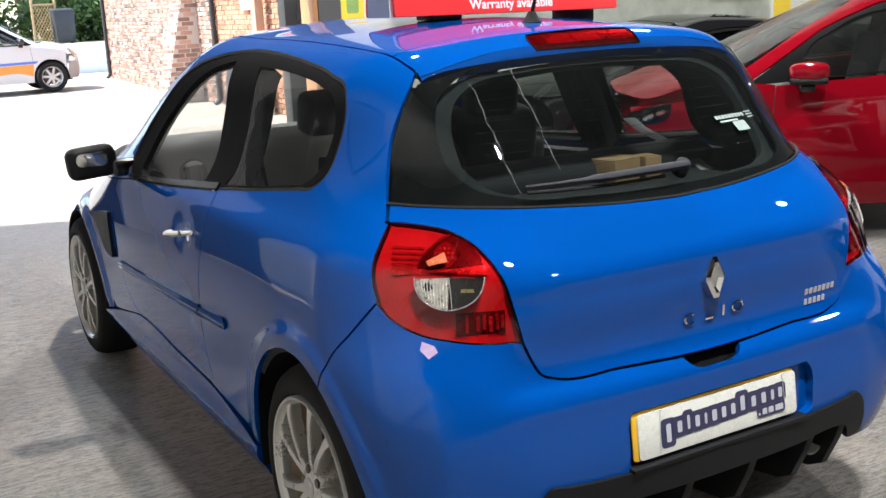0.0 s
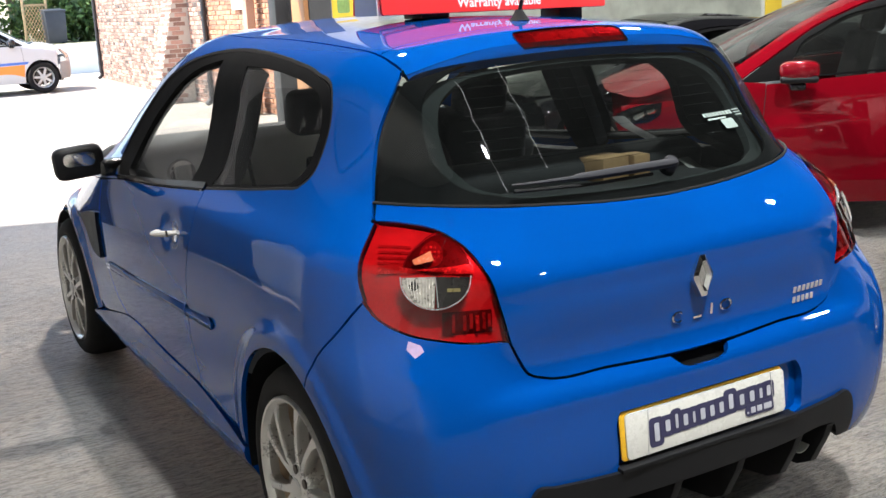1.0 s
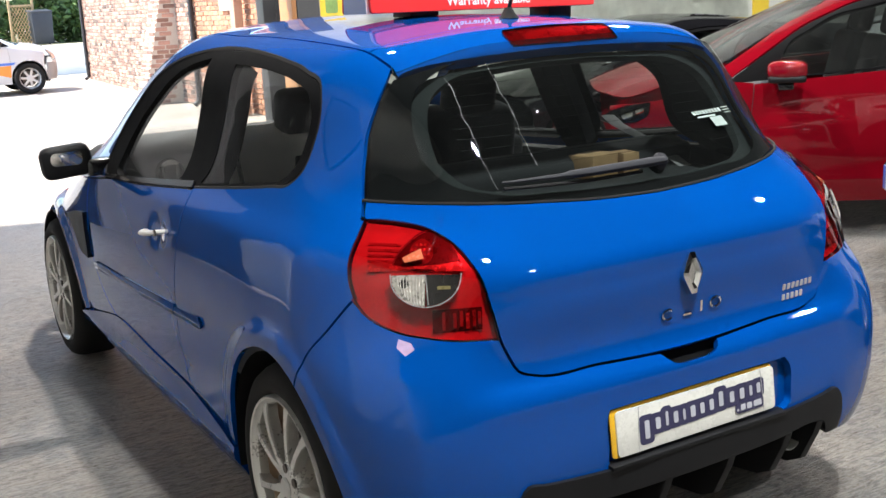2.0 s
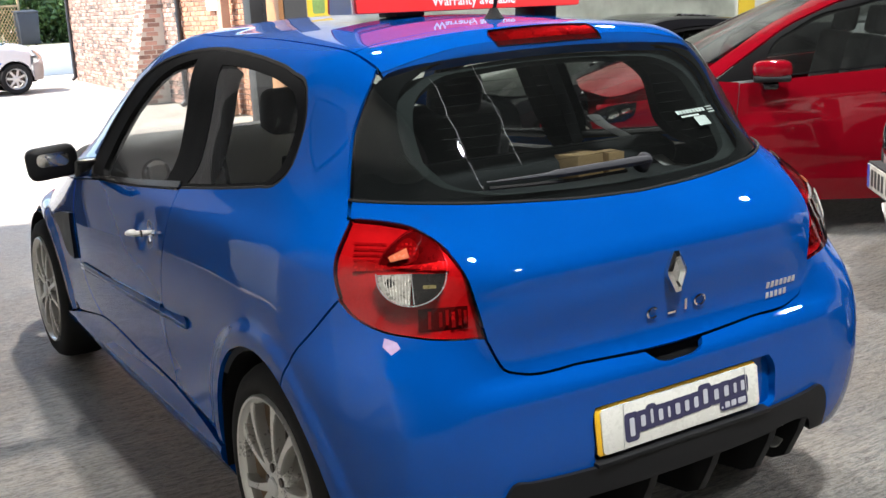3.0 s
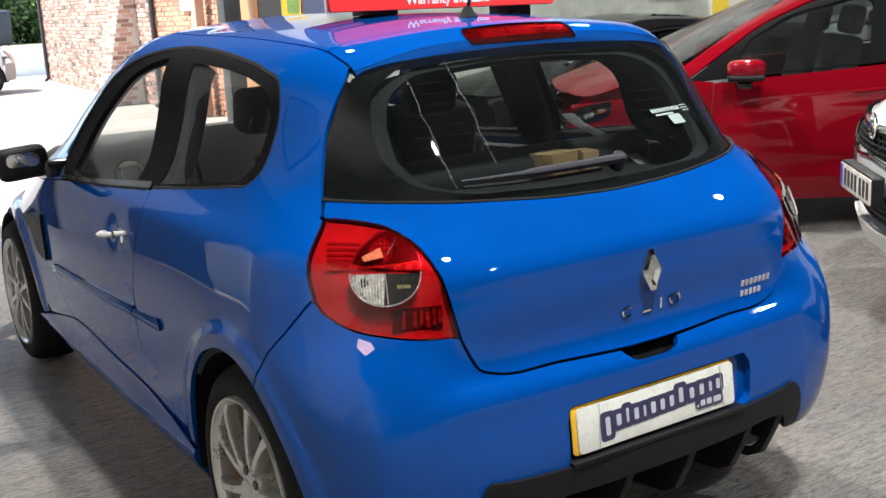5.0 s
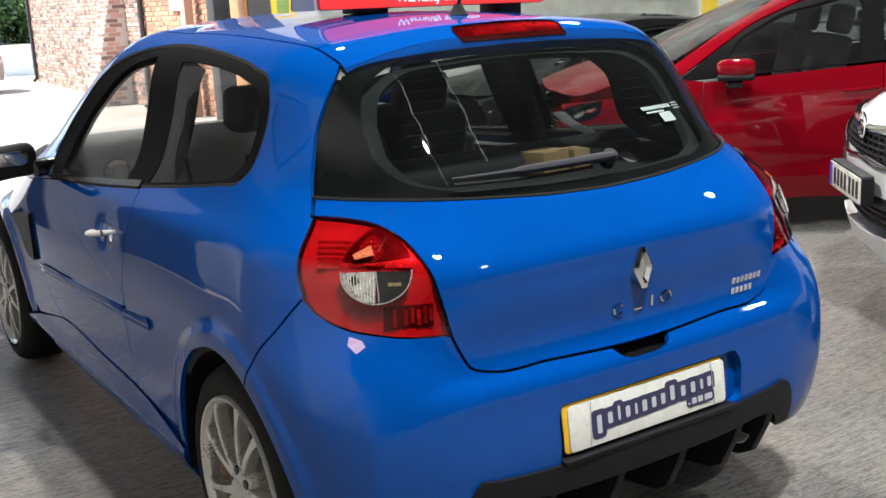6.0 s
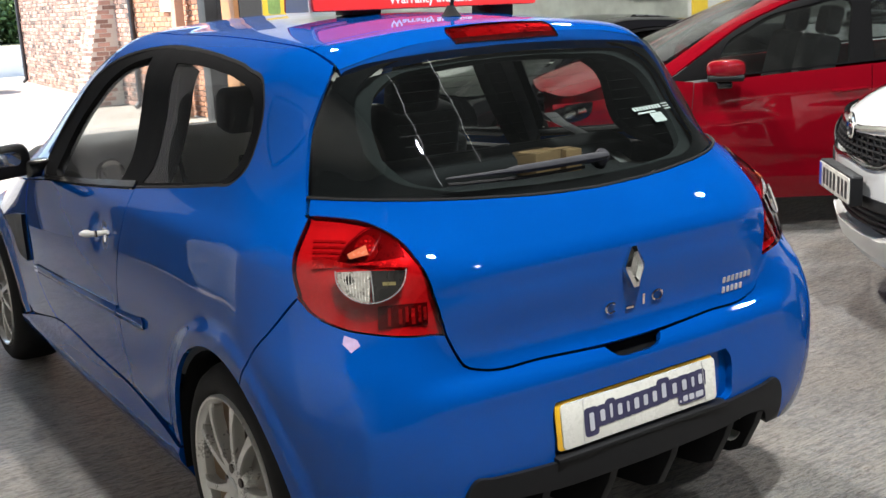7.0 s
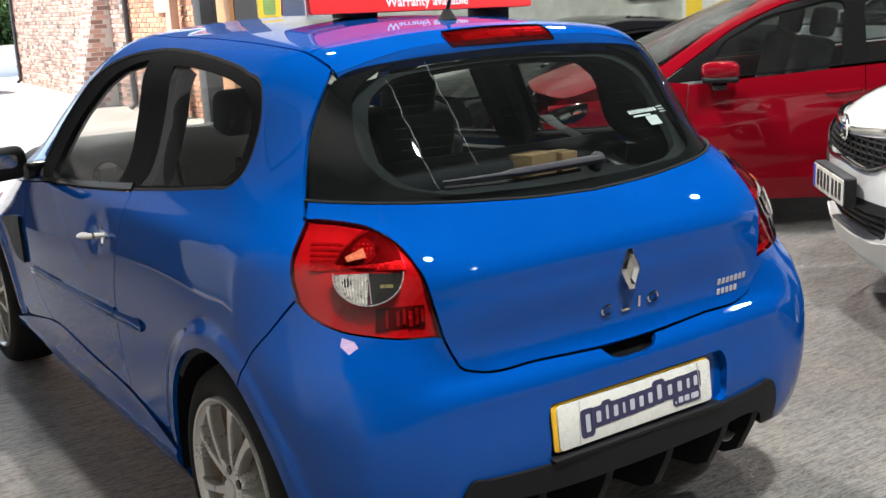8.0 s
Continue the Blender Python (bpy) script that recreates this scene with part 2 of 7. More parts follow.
# ---------- car skin ----------
def spline(ks, vs):
    """A smooth curve through knots."""
    ks, vs = np.array(ks, float), np.array(vs, float)
    d = np.diff(vs) / np.diff(ks)
    m = np.concatenate([[d[0]], (d[:-1] * np.diff(ks)[1:] + d[1:] * np.diff(ks)[:-1]) / (ks[2:] - ks[:-2]), [d[-1]]])

    def f(x):
        x = np.clip(np.asarray(x, float), ks[0], ks[-1])
        i = np.clip(np.searchsorted(ks, x) - 1, 0, len(ks) - 2)
        h = ks[i + 1] - ks[i]
        t = (x - ks[i]) / h
        return vs[i] + h * m[i] * t + (3 * (vs[i + 1] - vs[i]) - h * (2 * m[i] + m[i + 1])) * t**2 + (2 * (vs[i] - vs[i + 1]) + h * (m[i] + m[i + 1])) * t**3

    return f


def rmin(a, b, k, p=3.0):
    ka, kb = np.maximum(1 - a / k, 0), np.maximum(1 - b / k, 0)
    return np.where((a > k) | (b > k), np.minimum(a, b), k * (1 - (ka**p + kb**p + 1e-12) ** (1 / p)))


class Skin:
    """The outer surface of a car whose tail stands at y = 0 and whose nose points along +y, and ways to lay panels on it."""

    PIV, SPAN = 1.0, 0.9

    def __init__(s, width, plan, rear, front, top, kc, crown, bow, kr, flares, rear_edge=None):
        s.w, s.pl, s.r, s.f, s.t, s.kc = (spline(*k) for k in (width, plan, rear, front, top, kc))
        s.crown, s.bow, s.kr, s.flares = crown, bow, kr, flares
        s.r2 = spline(*rear_edge) if rear_edge else s.r

    def depth(s, x, y, z):
        x = np.abs(x)
        a = s.w(z) * s.pl(y) - x
        for cy, amt, ry in s.flares:
            a = a + amt * np.exp(-(((y - cy) / ry) ** 2) - ((z - 0.55) / 0.22) ** 2)
        k = np.clip((x - 0.50) / 0.16, 0, 1)
        k = k * k * (3 - 2 * k)
        b = y - s.r(z) * (1 - k) - s.r2(z) * k - s.bow * x**2
        c = s.t(y + 0.3 * x**2 * np.clip(y - 1.5, 0, 1)) - s.crown * x**2 - z
        g = s.f(z) - 0.25 * x**2 - y
        return rmin(rmin(rmin(a, b, s.kc(z)), g, 0.3), c, s.kr)

    def cast(s, o, d, reach=2.4):
        lo, hi = np.full(len(o), 0.0), np.full(len(o), reach)
        for _ in range(40):
            m = (lo + hi) / 2
            inside = s.depth(*(o + m[:, None] * d).T) > 0
            lo, hi = np.where(inside, m, lo), np.where(inside, hi, m)
        return o + lo[:, None] * d

    def normal(s, P, h=2e-3):
        g = np.stack([s.depth(*(P + h * e).T) - s.depth(*(P - h * e).T) for e in np.eye(3)], 1)
        return -g / (np.linalg.norm(g, axis=1, keepdims=True) + 1e-12)

    # charts: two coordinates to the skin and back
    def to_skin(s, chart, q):
        q = np.asarray(q, float)
        n, a, b = len(q), q[:, 0], q[:, 1]
        z0 = np.zeros(n)
        if chart == "rear":
            return s.cast(np.stack([a, z0 + 1.3, b], 1), np.tile([0.0, -1, 0], (n, 1)))
        if chart == "front":
            return s.cast(np.stack([a, z0 + 2.6, b], 1), np.tile([0.0, 1, 0], (n, 1)))
        if chart == "top":
            return s.cast(np.stack([a, b, z0 + 0.5], 1), np.tile([0.0, 0, 1], (n, 1)))
        if chart == "flank":
            return s.cast(np.stack([z0, a, b], 1), np.tile([-1.0, 0, 0], (n, 1)))
        th = np.clip(-a / s.SPAN, 0, math.pi)
        far = -math.pi * s.SPAN - a
        oy = s.PIV + np.where(a > 0, a, np.where(far > 0, far, 0))
        ph = np.clip((b - 1.0) / 0.6, 0, 1.5)
        d = np.stack([-np.cos(th) * np.cos(ph), -np.sin(th) * np.cos(ph), np.sin(ph)], 1)
        return s.cast(np.stack([z0, oy, np.minimum(b, 1.0)], 1), d)

    def to_chart(s, chart, P):
        x, y, z = np.asarray(P, float).T
        if chart in ("rear", "front"):
            return np.stack([x, z], 1)
        if chart == "top":
            return np.stack([x, y], 1)
        if chart == "flank":
            return np.stack([y, z], 1)
        hx = np.abs(x)
        th = np.arctan2(np.maximum(s.PIV - y, 0), hx)
        h = np.where(y >= s.PIV, hx, np.hypot(hx, s.PIV - y))
        u = np.where(y >= s.PIV, y - s.PIV, -s.SPAN * th)
        u = np.where(x > 0, -math.pi * s.SPAN - u, u)
        return np.stack([u, np.where(z <= 1, z, 1 + 0.6 * np.arctan2(z - 1, h))], 1)

    def line(s, chart, pts, step=0.014):
        """A smooth run through control points of a chart, laid on the skin."""
        p = np.array(pts, float)
        if len(p) > 2:
            t = np.concatenate([[0], np.cumsum(np.linalg.norm(np.diff(p, axis=0), axis=1))])
            k = np.linspace(0, t[-1], max(3, int(t[-1] / step)))
            p = np.stack([spline(t, p[:, 0])(k), spline(t, p[:, 1])(k)], 1)
        else:
            k = np.linspace(0, 1, max(2, int(np.linalg.norm(p[1] - p[0]) / step)))[:, None]
            p = p[0] * (1 - k) + p[1] * k
        return s.to_skin(chart, p)


def arc(cy, cz, r, a0, a1, n=24):
    return [(cy + r * math.cos(radians(a)), cz + r * math.sin(radians(a))) for a in np.linspace(a0, a1, n)]


def flip(P):
    return P * np.array([-1.0, 1, 1])


def ring_of(lines):
    out = []
    for p in lines:
        for v in p:
            if not out or np.linalg.norm(v - out[-1]) > 0.004:
                out.append(v)
    while np.linalg.norm(out[0] - out[-1]) < 0.004:
        out.pop()
    return np.array(out)


def shrink(q, gap):
    """Move a closed outline inwards."""
    a, b = np.roll(q, 1, 0), np.roll(q, -1, 0)
    area = 0.5 * np.sum(q[:, 0] * b[:, 1] - b[:, 0] * q[:, 1])
    t = b - a
    n = np.stack([-t[:, 1], t[:, 0]], 1) * (1 if area > 0 else -1)
    return q + gap * n / (np.linalg.norm(n, axis=1, keepdims=True) + 1e-9)


def inside_of(pts, q):
    x, y = pts[:, 0][:, None], pts[:, 1][:, None]
    x0, y0 = q.T
    x1, y1 = np.roll(q, -1, 0).T
    with np.errstate(divide="ignore", invalid="ignore"):
        cross = ((y0 > y) != (y1 > y)) & (x < (x1 - x0) * (y - y0) / (y1 - y0) + x0)
    return cross.sum(1) % 2 == 1


from mathutils import geometry


def panel(skin, name, chart, lines, material, parent, off=0.0, gap=0.0025, grid=0.03, edge=0.014, holes=(), hole_edge=None, mirror=False, label="", both=False, lift=None):
    """A sheet cut out of the skin: its outline is a closed run of lines, with a turned-in edge all round. off: metres proud of the skin."""
    loops = [shrink(skin.to_chart(chart, ring_of(lines)), gap)] + [shrink(skin.to_chart(chart, ring_of(h)), -gap) for h in holes]
    q = loops[0]
    lo, hi = q.min(0), q.max(0)
    gx, gy = np.meshgrid(np.arange(lo[0] + grid / 2, hi[0], grid), np.arange(lo[1] + grid / 2, hi[1], grid))
    gx[1::2] += grid / 2
    g = np.stack([gx.ravel(), gy.ravel()], 1)
    g = g[inside_of(g, q)]
    for h in loops[1:]:
        g = g[~inside_of(g, h)]
    rim = np.concatenate(loops)
    if len(g):
        keep = np.array([np.min(np.sum((rim - p) ** 2, 1)) > (0.45 * grid) ** 2 for p in g])
        g = g[keep]
    allp = np.concatenate([rim, g]) if len(g) else rim
    edges, k = [], 0
    for l in loops:
        edges += [(k + i, k + (i + 1) % len(l)) for i in range(len(l))]
        k += len(l)
    vs, _, fs, orig, _, _ = geometry.delaunay_2d_cdt([Vector(p) for p in allp], edges, [], 1, 1e-6)
    vs = np.array([tuple(v) for v in vs])
    fs = np.array([f for f in fs if len(f) == 3])
    c = vs[fs].mean(1)
    ok = inside_of(c, loops[0])
    for h in loops[1:]:
        ok &= ~inside_of(c, h)
    fs = fs[ok]
    P = skin.to_skin(chart, vs)
    N = skin.normal(P)
    o = off if lift is None else off + lift(P)
    P = P + N * np.reshape(o, (-1, 1))
    if lift is not None:
        e = 3e-3
        t1 = np.cross(N, [0.0, 0, 1.0])
        t1 /= np.linalg.norm(t1, axis=1, keepdims=True) + 1e-9
        t2 = np.cross(N, t1)
        N = N - t1 * ((lift(P + e * t1) - lift(P - e * t1)) / (2 * e))[:, None] - t2 * ((lift(P + e * t2) - lift(P - e * t2)) / (2 * e))[:, None]
        N /= np.linalg.norm(N, axis=1, keepdims=True)
    tri = P[fs]
    turn = np.einsum("ij,ij->i", np.cross(tri[:, 1] - tri[:, 0], tri[:, 2] - tri[:, 0]), N[fs[:, 0]]) < 0
    fs[turn] = fs[turn][:, ::-1]
    V, F, NN = list(P), [tuple(f) for f in fs], list(N)
    # turned-in edge along every border of the sheet
    count = {}
    for f in F:
        for i in range(3):
            a, b = f[i], f[(i + 1) % 3]
            count[(a, b)] = True
    hole_pts = np.concatenate(loops[1:]) if len(loops) > 1 else None
    made = {}
    for (a, b) in count:
        if (b, a) in count:
            continue
        ids = []
        for v in (a, b):
            deep = edge
            if hole_pts is not None and hole_edge and np.min(np.sum((hole_pts - vs[v]) ** 2, 1)) < 1e-8:
                deep = hole_edge
            if v not in made:
                made[v] = (len(V), len(V) + 1)
                V.extend([P[v], P[v] - N[v] * deep])
                d = P[b] - P[a]
                side = np.cross(d, N[v])
                side /= np.linalg.norm(side) + 1e-9
                NN.extend([side, side])
            ids.append(made[v])
        F.append((ids[1][0], ids[0][0], ids[0][1], ids[1][1]))
    V, NN = np.array(V), np.array(NN)
    if mirror:
        V, NN, F = flip(V), flip(NN), [f[::-1] for f in F]
    return hang(name, mesh_of(name, V, F, NN), material, parent, label)

# ---------- the garage ----------
def concrete(name, base, patch, wet=0.0, relief=0.012, contrast=0.8):
    """Worn painted concrete: patches of paint left, trowel scuffs, damp gloss, dark spots."""
    m = bpy.data.materials.new(name)
    nt, b = nodes_of(m)
    N, L = nt.nodes.new, nt.links.new
    co = N("ShaderNodeTexCoord")

    def noise_at(scale, detail, stretch=(1, 1, 1), rough=0.6):
        mp, n = N("ShaderNodeMapping"), N("ShaderNodeTexNoise")
        mp.inputs["Scale"].default_value = stretch
        L(co.outputs["Object"], mp.inputs["Vector"])
        L(mp.outputs[0], n.inputs["Vector"])
        n.inputs["Scale"].default_value, n.inputs["Detail"].default_value, n.inputs["Roughness"].default_value = scale, detail, rough
        return n.outputs["Fac"]

    def ramp(src, a, b_, lo=0.0, hi=1.0):
        r = N("ShaderNodeMapRange")
        r.inputs["From Min"].default_value, r.inputs["From Max"].default_value = a, b_
        r.inputs["To Min"].default_value, r.inputs["To Max"].default_value = lo, hi
        L(src, r.inputs["Value"])
        return r.outputs[0]

    def blend(fac, c1, c2, mode="MIX"):
        x = N("ShaderNodeMix")
        x.data_type, x.blend_type = "RGBA", mode
        for i, v in ((0, fac), (6, c1), (7, c2)):
            if isinstance(v, (tuple, float)):
                x.inputs[i].default_value = v if i == 0 else (*v, 1)
            else:
                L(v, x.inputs[i])
        return x.outputs[2]

    broad, mid, grit, streak = noise_at(0.7, 5), noise_at(2.6, 9, rough=0.72), noise_at(55, 8, rough=0.8), noise_at(13, 9, (1, 8, 1), 0.78)
    blotch, fleck = noise_at(24, 9, (1, 2.0, 1), 0.8), noise_at(60, 7, (1, 2.6, 1), 0.78)
    c = blend(ramp(mid, 0.44, 0.56), base, patch)
    c = blend(ramp(blotch, 0.47, 0.62, 0.0, contrast), c, tuple(min(0.8, v * 2.3) for v in base))
    c = blend(ramp(blotch, 0.49, 0.36, 0.0, contrast), c, tuple(v * 0.42 for v in base))
    c = blend(ramp(fleck, 0.53, 0.64, 0.0, contrast), c, (base[0] * 0.50, base[1] * 0.40, base[2] * 0.32))
    c = blend(ramp(streak, 0.52, 0.60, 0.0, min(1.0, contrast * 1.05)), c, tuple(min(0.8, v * 1.8) for v in base))
    c = blend(ramp(streak, 0.47, 0.39, 0.0, min(1.0, contrast * 1.05)), c, tuple(v * 0.5 for v in base))
    c = blend(ramp(broad, 0.4, 0.7, 0.0, 0.4), c, tuple(v * 0.55 for v in base))
    c = blend(ramp(grit, 0.58, 0.68, 0.0, 0.8), c, tuple(v * 0.3 for v in base))
    L(c, b.inputs["Base Color"])
    L(ramp(blotch, 0.36, 0.66, 0.70 - wet, 0.28 - wet), b.inputs["Roughness"])
    bp = N("ShaderNodeBump")
    bp.inputs["Strength"].default_value, bp.inputs["Distance"].default_value = 1.0, relief
    vm, vo = N("ShaderNodeMapping"), N("ShaderNodeTexVoronoi")
    vm.inputs["Scale"].default_value = (1, 1.7, 1)
    vm.inputs["Rotation"].default_value = (0, 0, 0.35)
    vo.inputs["Scale"].default_value = 34
    L(co.outputs["Object"], vm.inputs["Vector"])
    L(vm.outputs[0], vo.inputs["Vector"])
    pits = N("ShaderNodeMath")
    pits.operation = "MULTIPLY_ADD"
    L(vo.outputs["Distance"], pits.inputs[0])
    pits.inputs[1].default_value = -0.45
    ridge = N("ShaderNodeMath")
    ridge.operation = "MULTIPLY"
    L(streak, ridge.inputs[0])
    ridge.inputs[1].default_value = 1.7
    L(ridge.outputs[0], pits.inputs[2])
    h = N("ShaderNodeMath")
    h.operation = "MULTIPLY_ADD"
    L(grit, h.inputs[0])
    h.inputs[1].default_value = 0.45
    L(pits.outputs[0], h.inputs[2])
    L(h.outputs[0], bp.inputs["Height"])
    L(bp.outputs[0], b.inputs["Normal"])
    return m


FLOOR = concrete("floor_concrete", (0.31, 0.285, 0.255), (0.245, 0.255, 0.262), 0.16, 0.016, 0.9)
YARD = concrete("yard_concrete", (0.42, 0.38, 0.33), (0.38, 0.345, 0.29), 0.0, 0.004, 0.25)
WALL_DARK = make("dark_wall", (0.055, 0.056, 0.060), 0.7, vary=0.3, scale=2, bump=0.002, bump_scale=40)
WALL_GREY = make("grey_wall", (0.30, 0.30, 0.31), 0.75, vary=0.3, scale=1.5, bump=0.003, bump_scale=30)
WALL_WHITE = make("whitewashed_wall", (0.55, 0.55, 0.51), 0.85, vary=0.35, scale=1.6, bump=0.004, bump_scale=18)
CEILING = make("ceiling_sheet", (0.032, 0.032, 0.034), 0.7, vary=0.25, scale=1.5, bump=0.001, bump_scale=30)
STEEL_DARK = make("dark_steel", (0.035, 0.035, 0.038), 0.45, 0.3, vary=0.3, scale=5, bump=0.001, bump_scale=60)

# room: the wall with the doorway stands at y = 7
X0, X1, Y0, Y1 = -4.6, 10.5, -13.0, 7.0
DOOR_L, DOOR_R, DOOR_H = -1.85, 1.95, 2.4
PIER_L, BAY_R = -2.75, -3.5


def block(name, lo, hi, material, label, category, bevel=0.0):
    size = [b - a for a, b in zip(lo, hi)]
    mid = [(a + b) / 2 for a, b in zip(lo, hi)]
    ob = part(name, box(size, (0, 0, 0), (0, 0, 0), bevel), material)
    ob.location = mid
    return tagged(ob, label, category, kind="structure")


block("floor", (X0, Y0, -.25), (X1, Y1 + .3, 0), FLOOR, "worn damp concrete floor with traces of blue paint", "floor")
g = bmesh.new()
bmesh.ops.create_grid(g, x_segments=2, y_segments=2, size=1.0)
ground = part("ground", g, YARD)
ground.matrix_world = Matrix.Translation((0, 0, -.012)) @ Matrix.Diagonal((600, 600, 1, 1))
ground.data.transform(Matrix.Diagonal((600, 600, 1, 1)))
ground.matrix_world = Matrix.Translation((0, 0, -.012))
tagged(ground, "sunlit pale concrete yard", "ground", kind="structure")
block("wall_north_1", (PIER_L, Y1, 0), (DOOR_L, Y1 + .3, CEIL), WALL_GREY, "grey garage wall beside the doorway", "wall")
# unseen pier and second doorway, laid out for stripes reflected in the blue flank
block("wall_north_5", (BAY_R, Y1, 0), (PIER_L, Y1 + .3, CEIL), WALL_DARK, "dark unseen pier added between two doorways", "wall")
block("wall_north_4", (X0, Y1, DOOR_H), (BAY_R, Y1 + .3, CEIL), WALL_DARK, "dark unseen wall over the added second doorway", "wall")
wall_n = block("wall_north_2", (DOOR_R + .12, Y1, 0), (X1, Y1 + .3, CEIL), WALL_WHITE, "stained whitewashed garage wall", "wall")
# unseen, hung low so the blue roof reflects dark instead of the yard
block("wall_north_3", (DOOR_L, Y1, DOOR_H), (DOOR_R + .12, Y1 + .3, CEIL), WALL_DARK, "dark unseen wall over the doorway", "wall")
# west wall with one unseen high opening, added for side light and flank reflections
WIN = (1.2, 4.3, 2.5, 4.0)
for k, (lo, hi) in enumerate((((Y0, 0), (WIN[0], CEIL)), ((WIN[1], 0), (Y1 + .3, CEIL)), ((WIN[0], 0), (WIN[1], WIN[2])), ((WIN[0], WIN[3]), (WIN[1], CEIL)))):
    block("wall_west_%d" % (k + 1), (X0 - .3, *lo), (X0, *hi), WALL_WHITE if k == 0 else WALL_GREY, "stained garage wall round an added high window opening", "wall")
# grey tint cuts the sky's brightness in the added opening
WINDOW_DIM = glassy("dimming_window_glass", (0.35, 0.36, 0.35), 0.06)
block("window_1", (X0 - .16, WIN[0], WIN[2]), (X0 - .15, WIN[1], WIN[3]), WINDOW_DIM, "grey pane dimming the added high window", "window")
# unseen wall, added as the pale patch the flank reflects
block("wall_yard", (-6.5, 8.35, 0), (-3.1, 8.6, 3.2), WALL_WHITE, "added whitewashed wall reflected through the second doorway", "wall")
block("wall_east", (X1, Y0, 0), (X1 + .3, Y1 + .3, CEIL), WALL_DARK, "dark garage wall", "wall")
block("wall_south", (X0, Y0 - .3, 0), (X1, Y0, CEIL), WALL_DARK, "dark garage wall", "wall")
block("ceiling", (X0 - .3, Y0 - .3, CEIL), (X1 + .3, Y1 + .3, CEIL + .2), CEILING, "dark sheeted ceiling", "ceiling")

LAMP_GLOW = glow("lamp_glow", (0.95, 0.98, 1.0), 14.0)
# the made-up north wall lamp gets a housing like the rest
for lx, ly, _, _ in LAMPS:
    t = thing("bay_lamp", pose(lx, ly, 0), "round black ceiling bay lamp, lit", "lamp", "ceiling bay lamps")
    part("housing", lathe(bmesh.new(), [(.0001, .26), (.06, .26), (.09, .17), (.20, .04), (.215, 0), (.20, .005), (.0001, .02)], 32, pose(0, 0, LAMP_Z, 0, -90, 0), False), STEEL_DARK, t)
    part("lens", lathe(bmesh.new(), [(.0001, .0), (.15, .0), (.175, -.03), (.165, -.075), (.0001, -.075)], 28, pose(0, 0, LAMP_Z + .005, 0, -90, 0), False), LAMP_GLOW, t, "glowing frosted lamp lens")
    part("rod", tube([(0, 0, LAMP_Z + .2), (0, 0, CEIL)], .008, 6), STEEL_DARK, t)

# steel joists under the ceiling
for jy in (.9, -4.2, 4.9):
    j = thing("ceiling_joist", pose(2.95, jy, 6.12), "dark steel ceiling joist", "joist", "ceiling joists", "structure")
    jb = bmesh.new()
    add_box(jb, (15.0, .10, .012), (0, 0, -.10))
    add_box(jb, (15.0, .10, .012), (0, 0, .10))
    add_box(jb, (15.0, .010, .19), (0, 0, 0))
    part("beam", jb, STEEL_DARK, j, smooth=False)
    for x in np.arange(-6, 6.1, 4):
        part("hanger", box((.04, .04, .18), (float(x), 0, .19)), STEEL_DARK, j)
# unseen duct, added so its shadow cuts the lamp-lit floor patch
tie = thing("shadow_duct", Matrix(), "dark unseen duct added to shade part of the floor", "duct", kind="structure")
part("duct", tube([(X0, -3.16, 3.0), (-2.0, -.79, 3.0), (-.62, .46, 3.0), (-.52, .55, 3.04), (-.48, .58, 3.15), (-.48, .58, CEIL)], .075, 14), STEEL_DARK, tie)
# doorway: steel guide post with a chain, timber stop, far jamb
block("door_frame_1", (DOOR_R - .215, Y1 - .10, 0), (DOOR_R - .065, Y1 + .06, DOOR_H), STEEL_DARK, "dark steel roller-door guide post", "door frame", .008)
block("door_frame_2", (DOOR_L, Y1 - .10, 0), (DOOR_L + .14, Y1 + .3, DOOR_H), STEEL_DARK, "dark steel doorway jamb", "door frame", .008)
TIMBER = make("varnished_timber", (0.32, 0.15, 0.06), 0.5, vary=0.3, scale=3, bump=0.001, bump_scale=60)
block("door_frame_3", (DOOR_R + .075, Y1 - .03, 0), (DOOR_R + .12, Y1 + .30, DOOR_H), TIMBER, "brown timber door stop", "door frame", .004)
block("trim_1", (DOOR_R + .125, Y1 - .035, 0), (DOOR_R + .335, Y1 - .001, 2.6), WALL_DARK, "dark grey boarding beside the doorway", "trim", .004)
chain = thing("door_chain", pose(DOOR_R - .115, Y1 - .14, 0), "steel hand chain hanging at the roller door", "chain")
lk = bmesh.new()
for k in range(40):
    z0 = 1.05 + .048 * k
    lp = [(.011 * math.cos(a) * (k % 2), .011 * math.cos(a) * (1 - k % 2), z0 + .028 * math.sin(a)) for a in np.linspace(0, math.tau, 9)[:-1]]
    sweep(lk, lp, .0038, 5, closed=True)
part("links", lk, STEEL_DARK, chain)

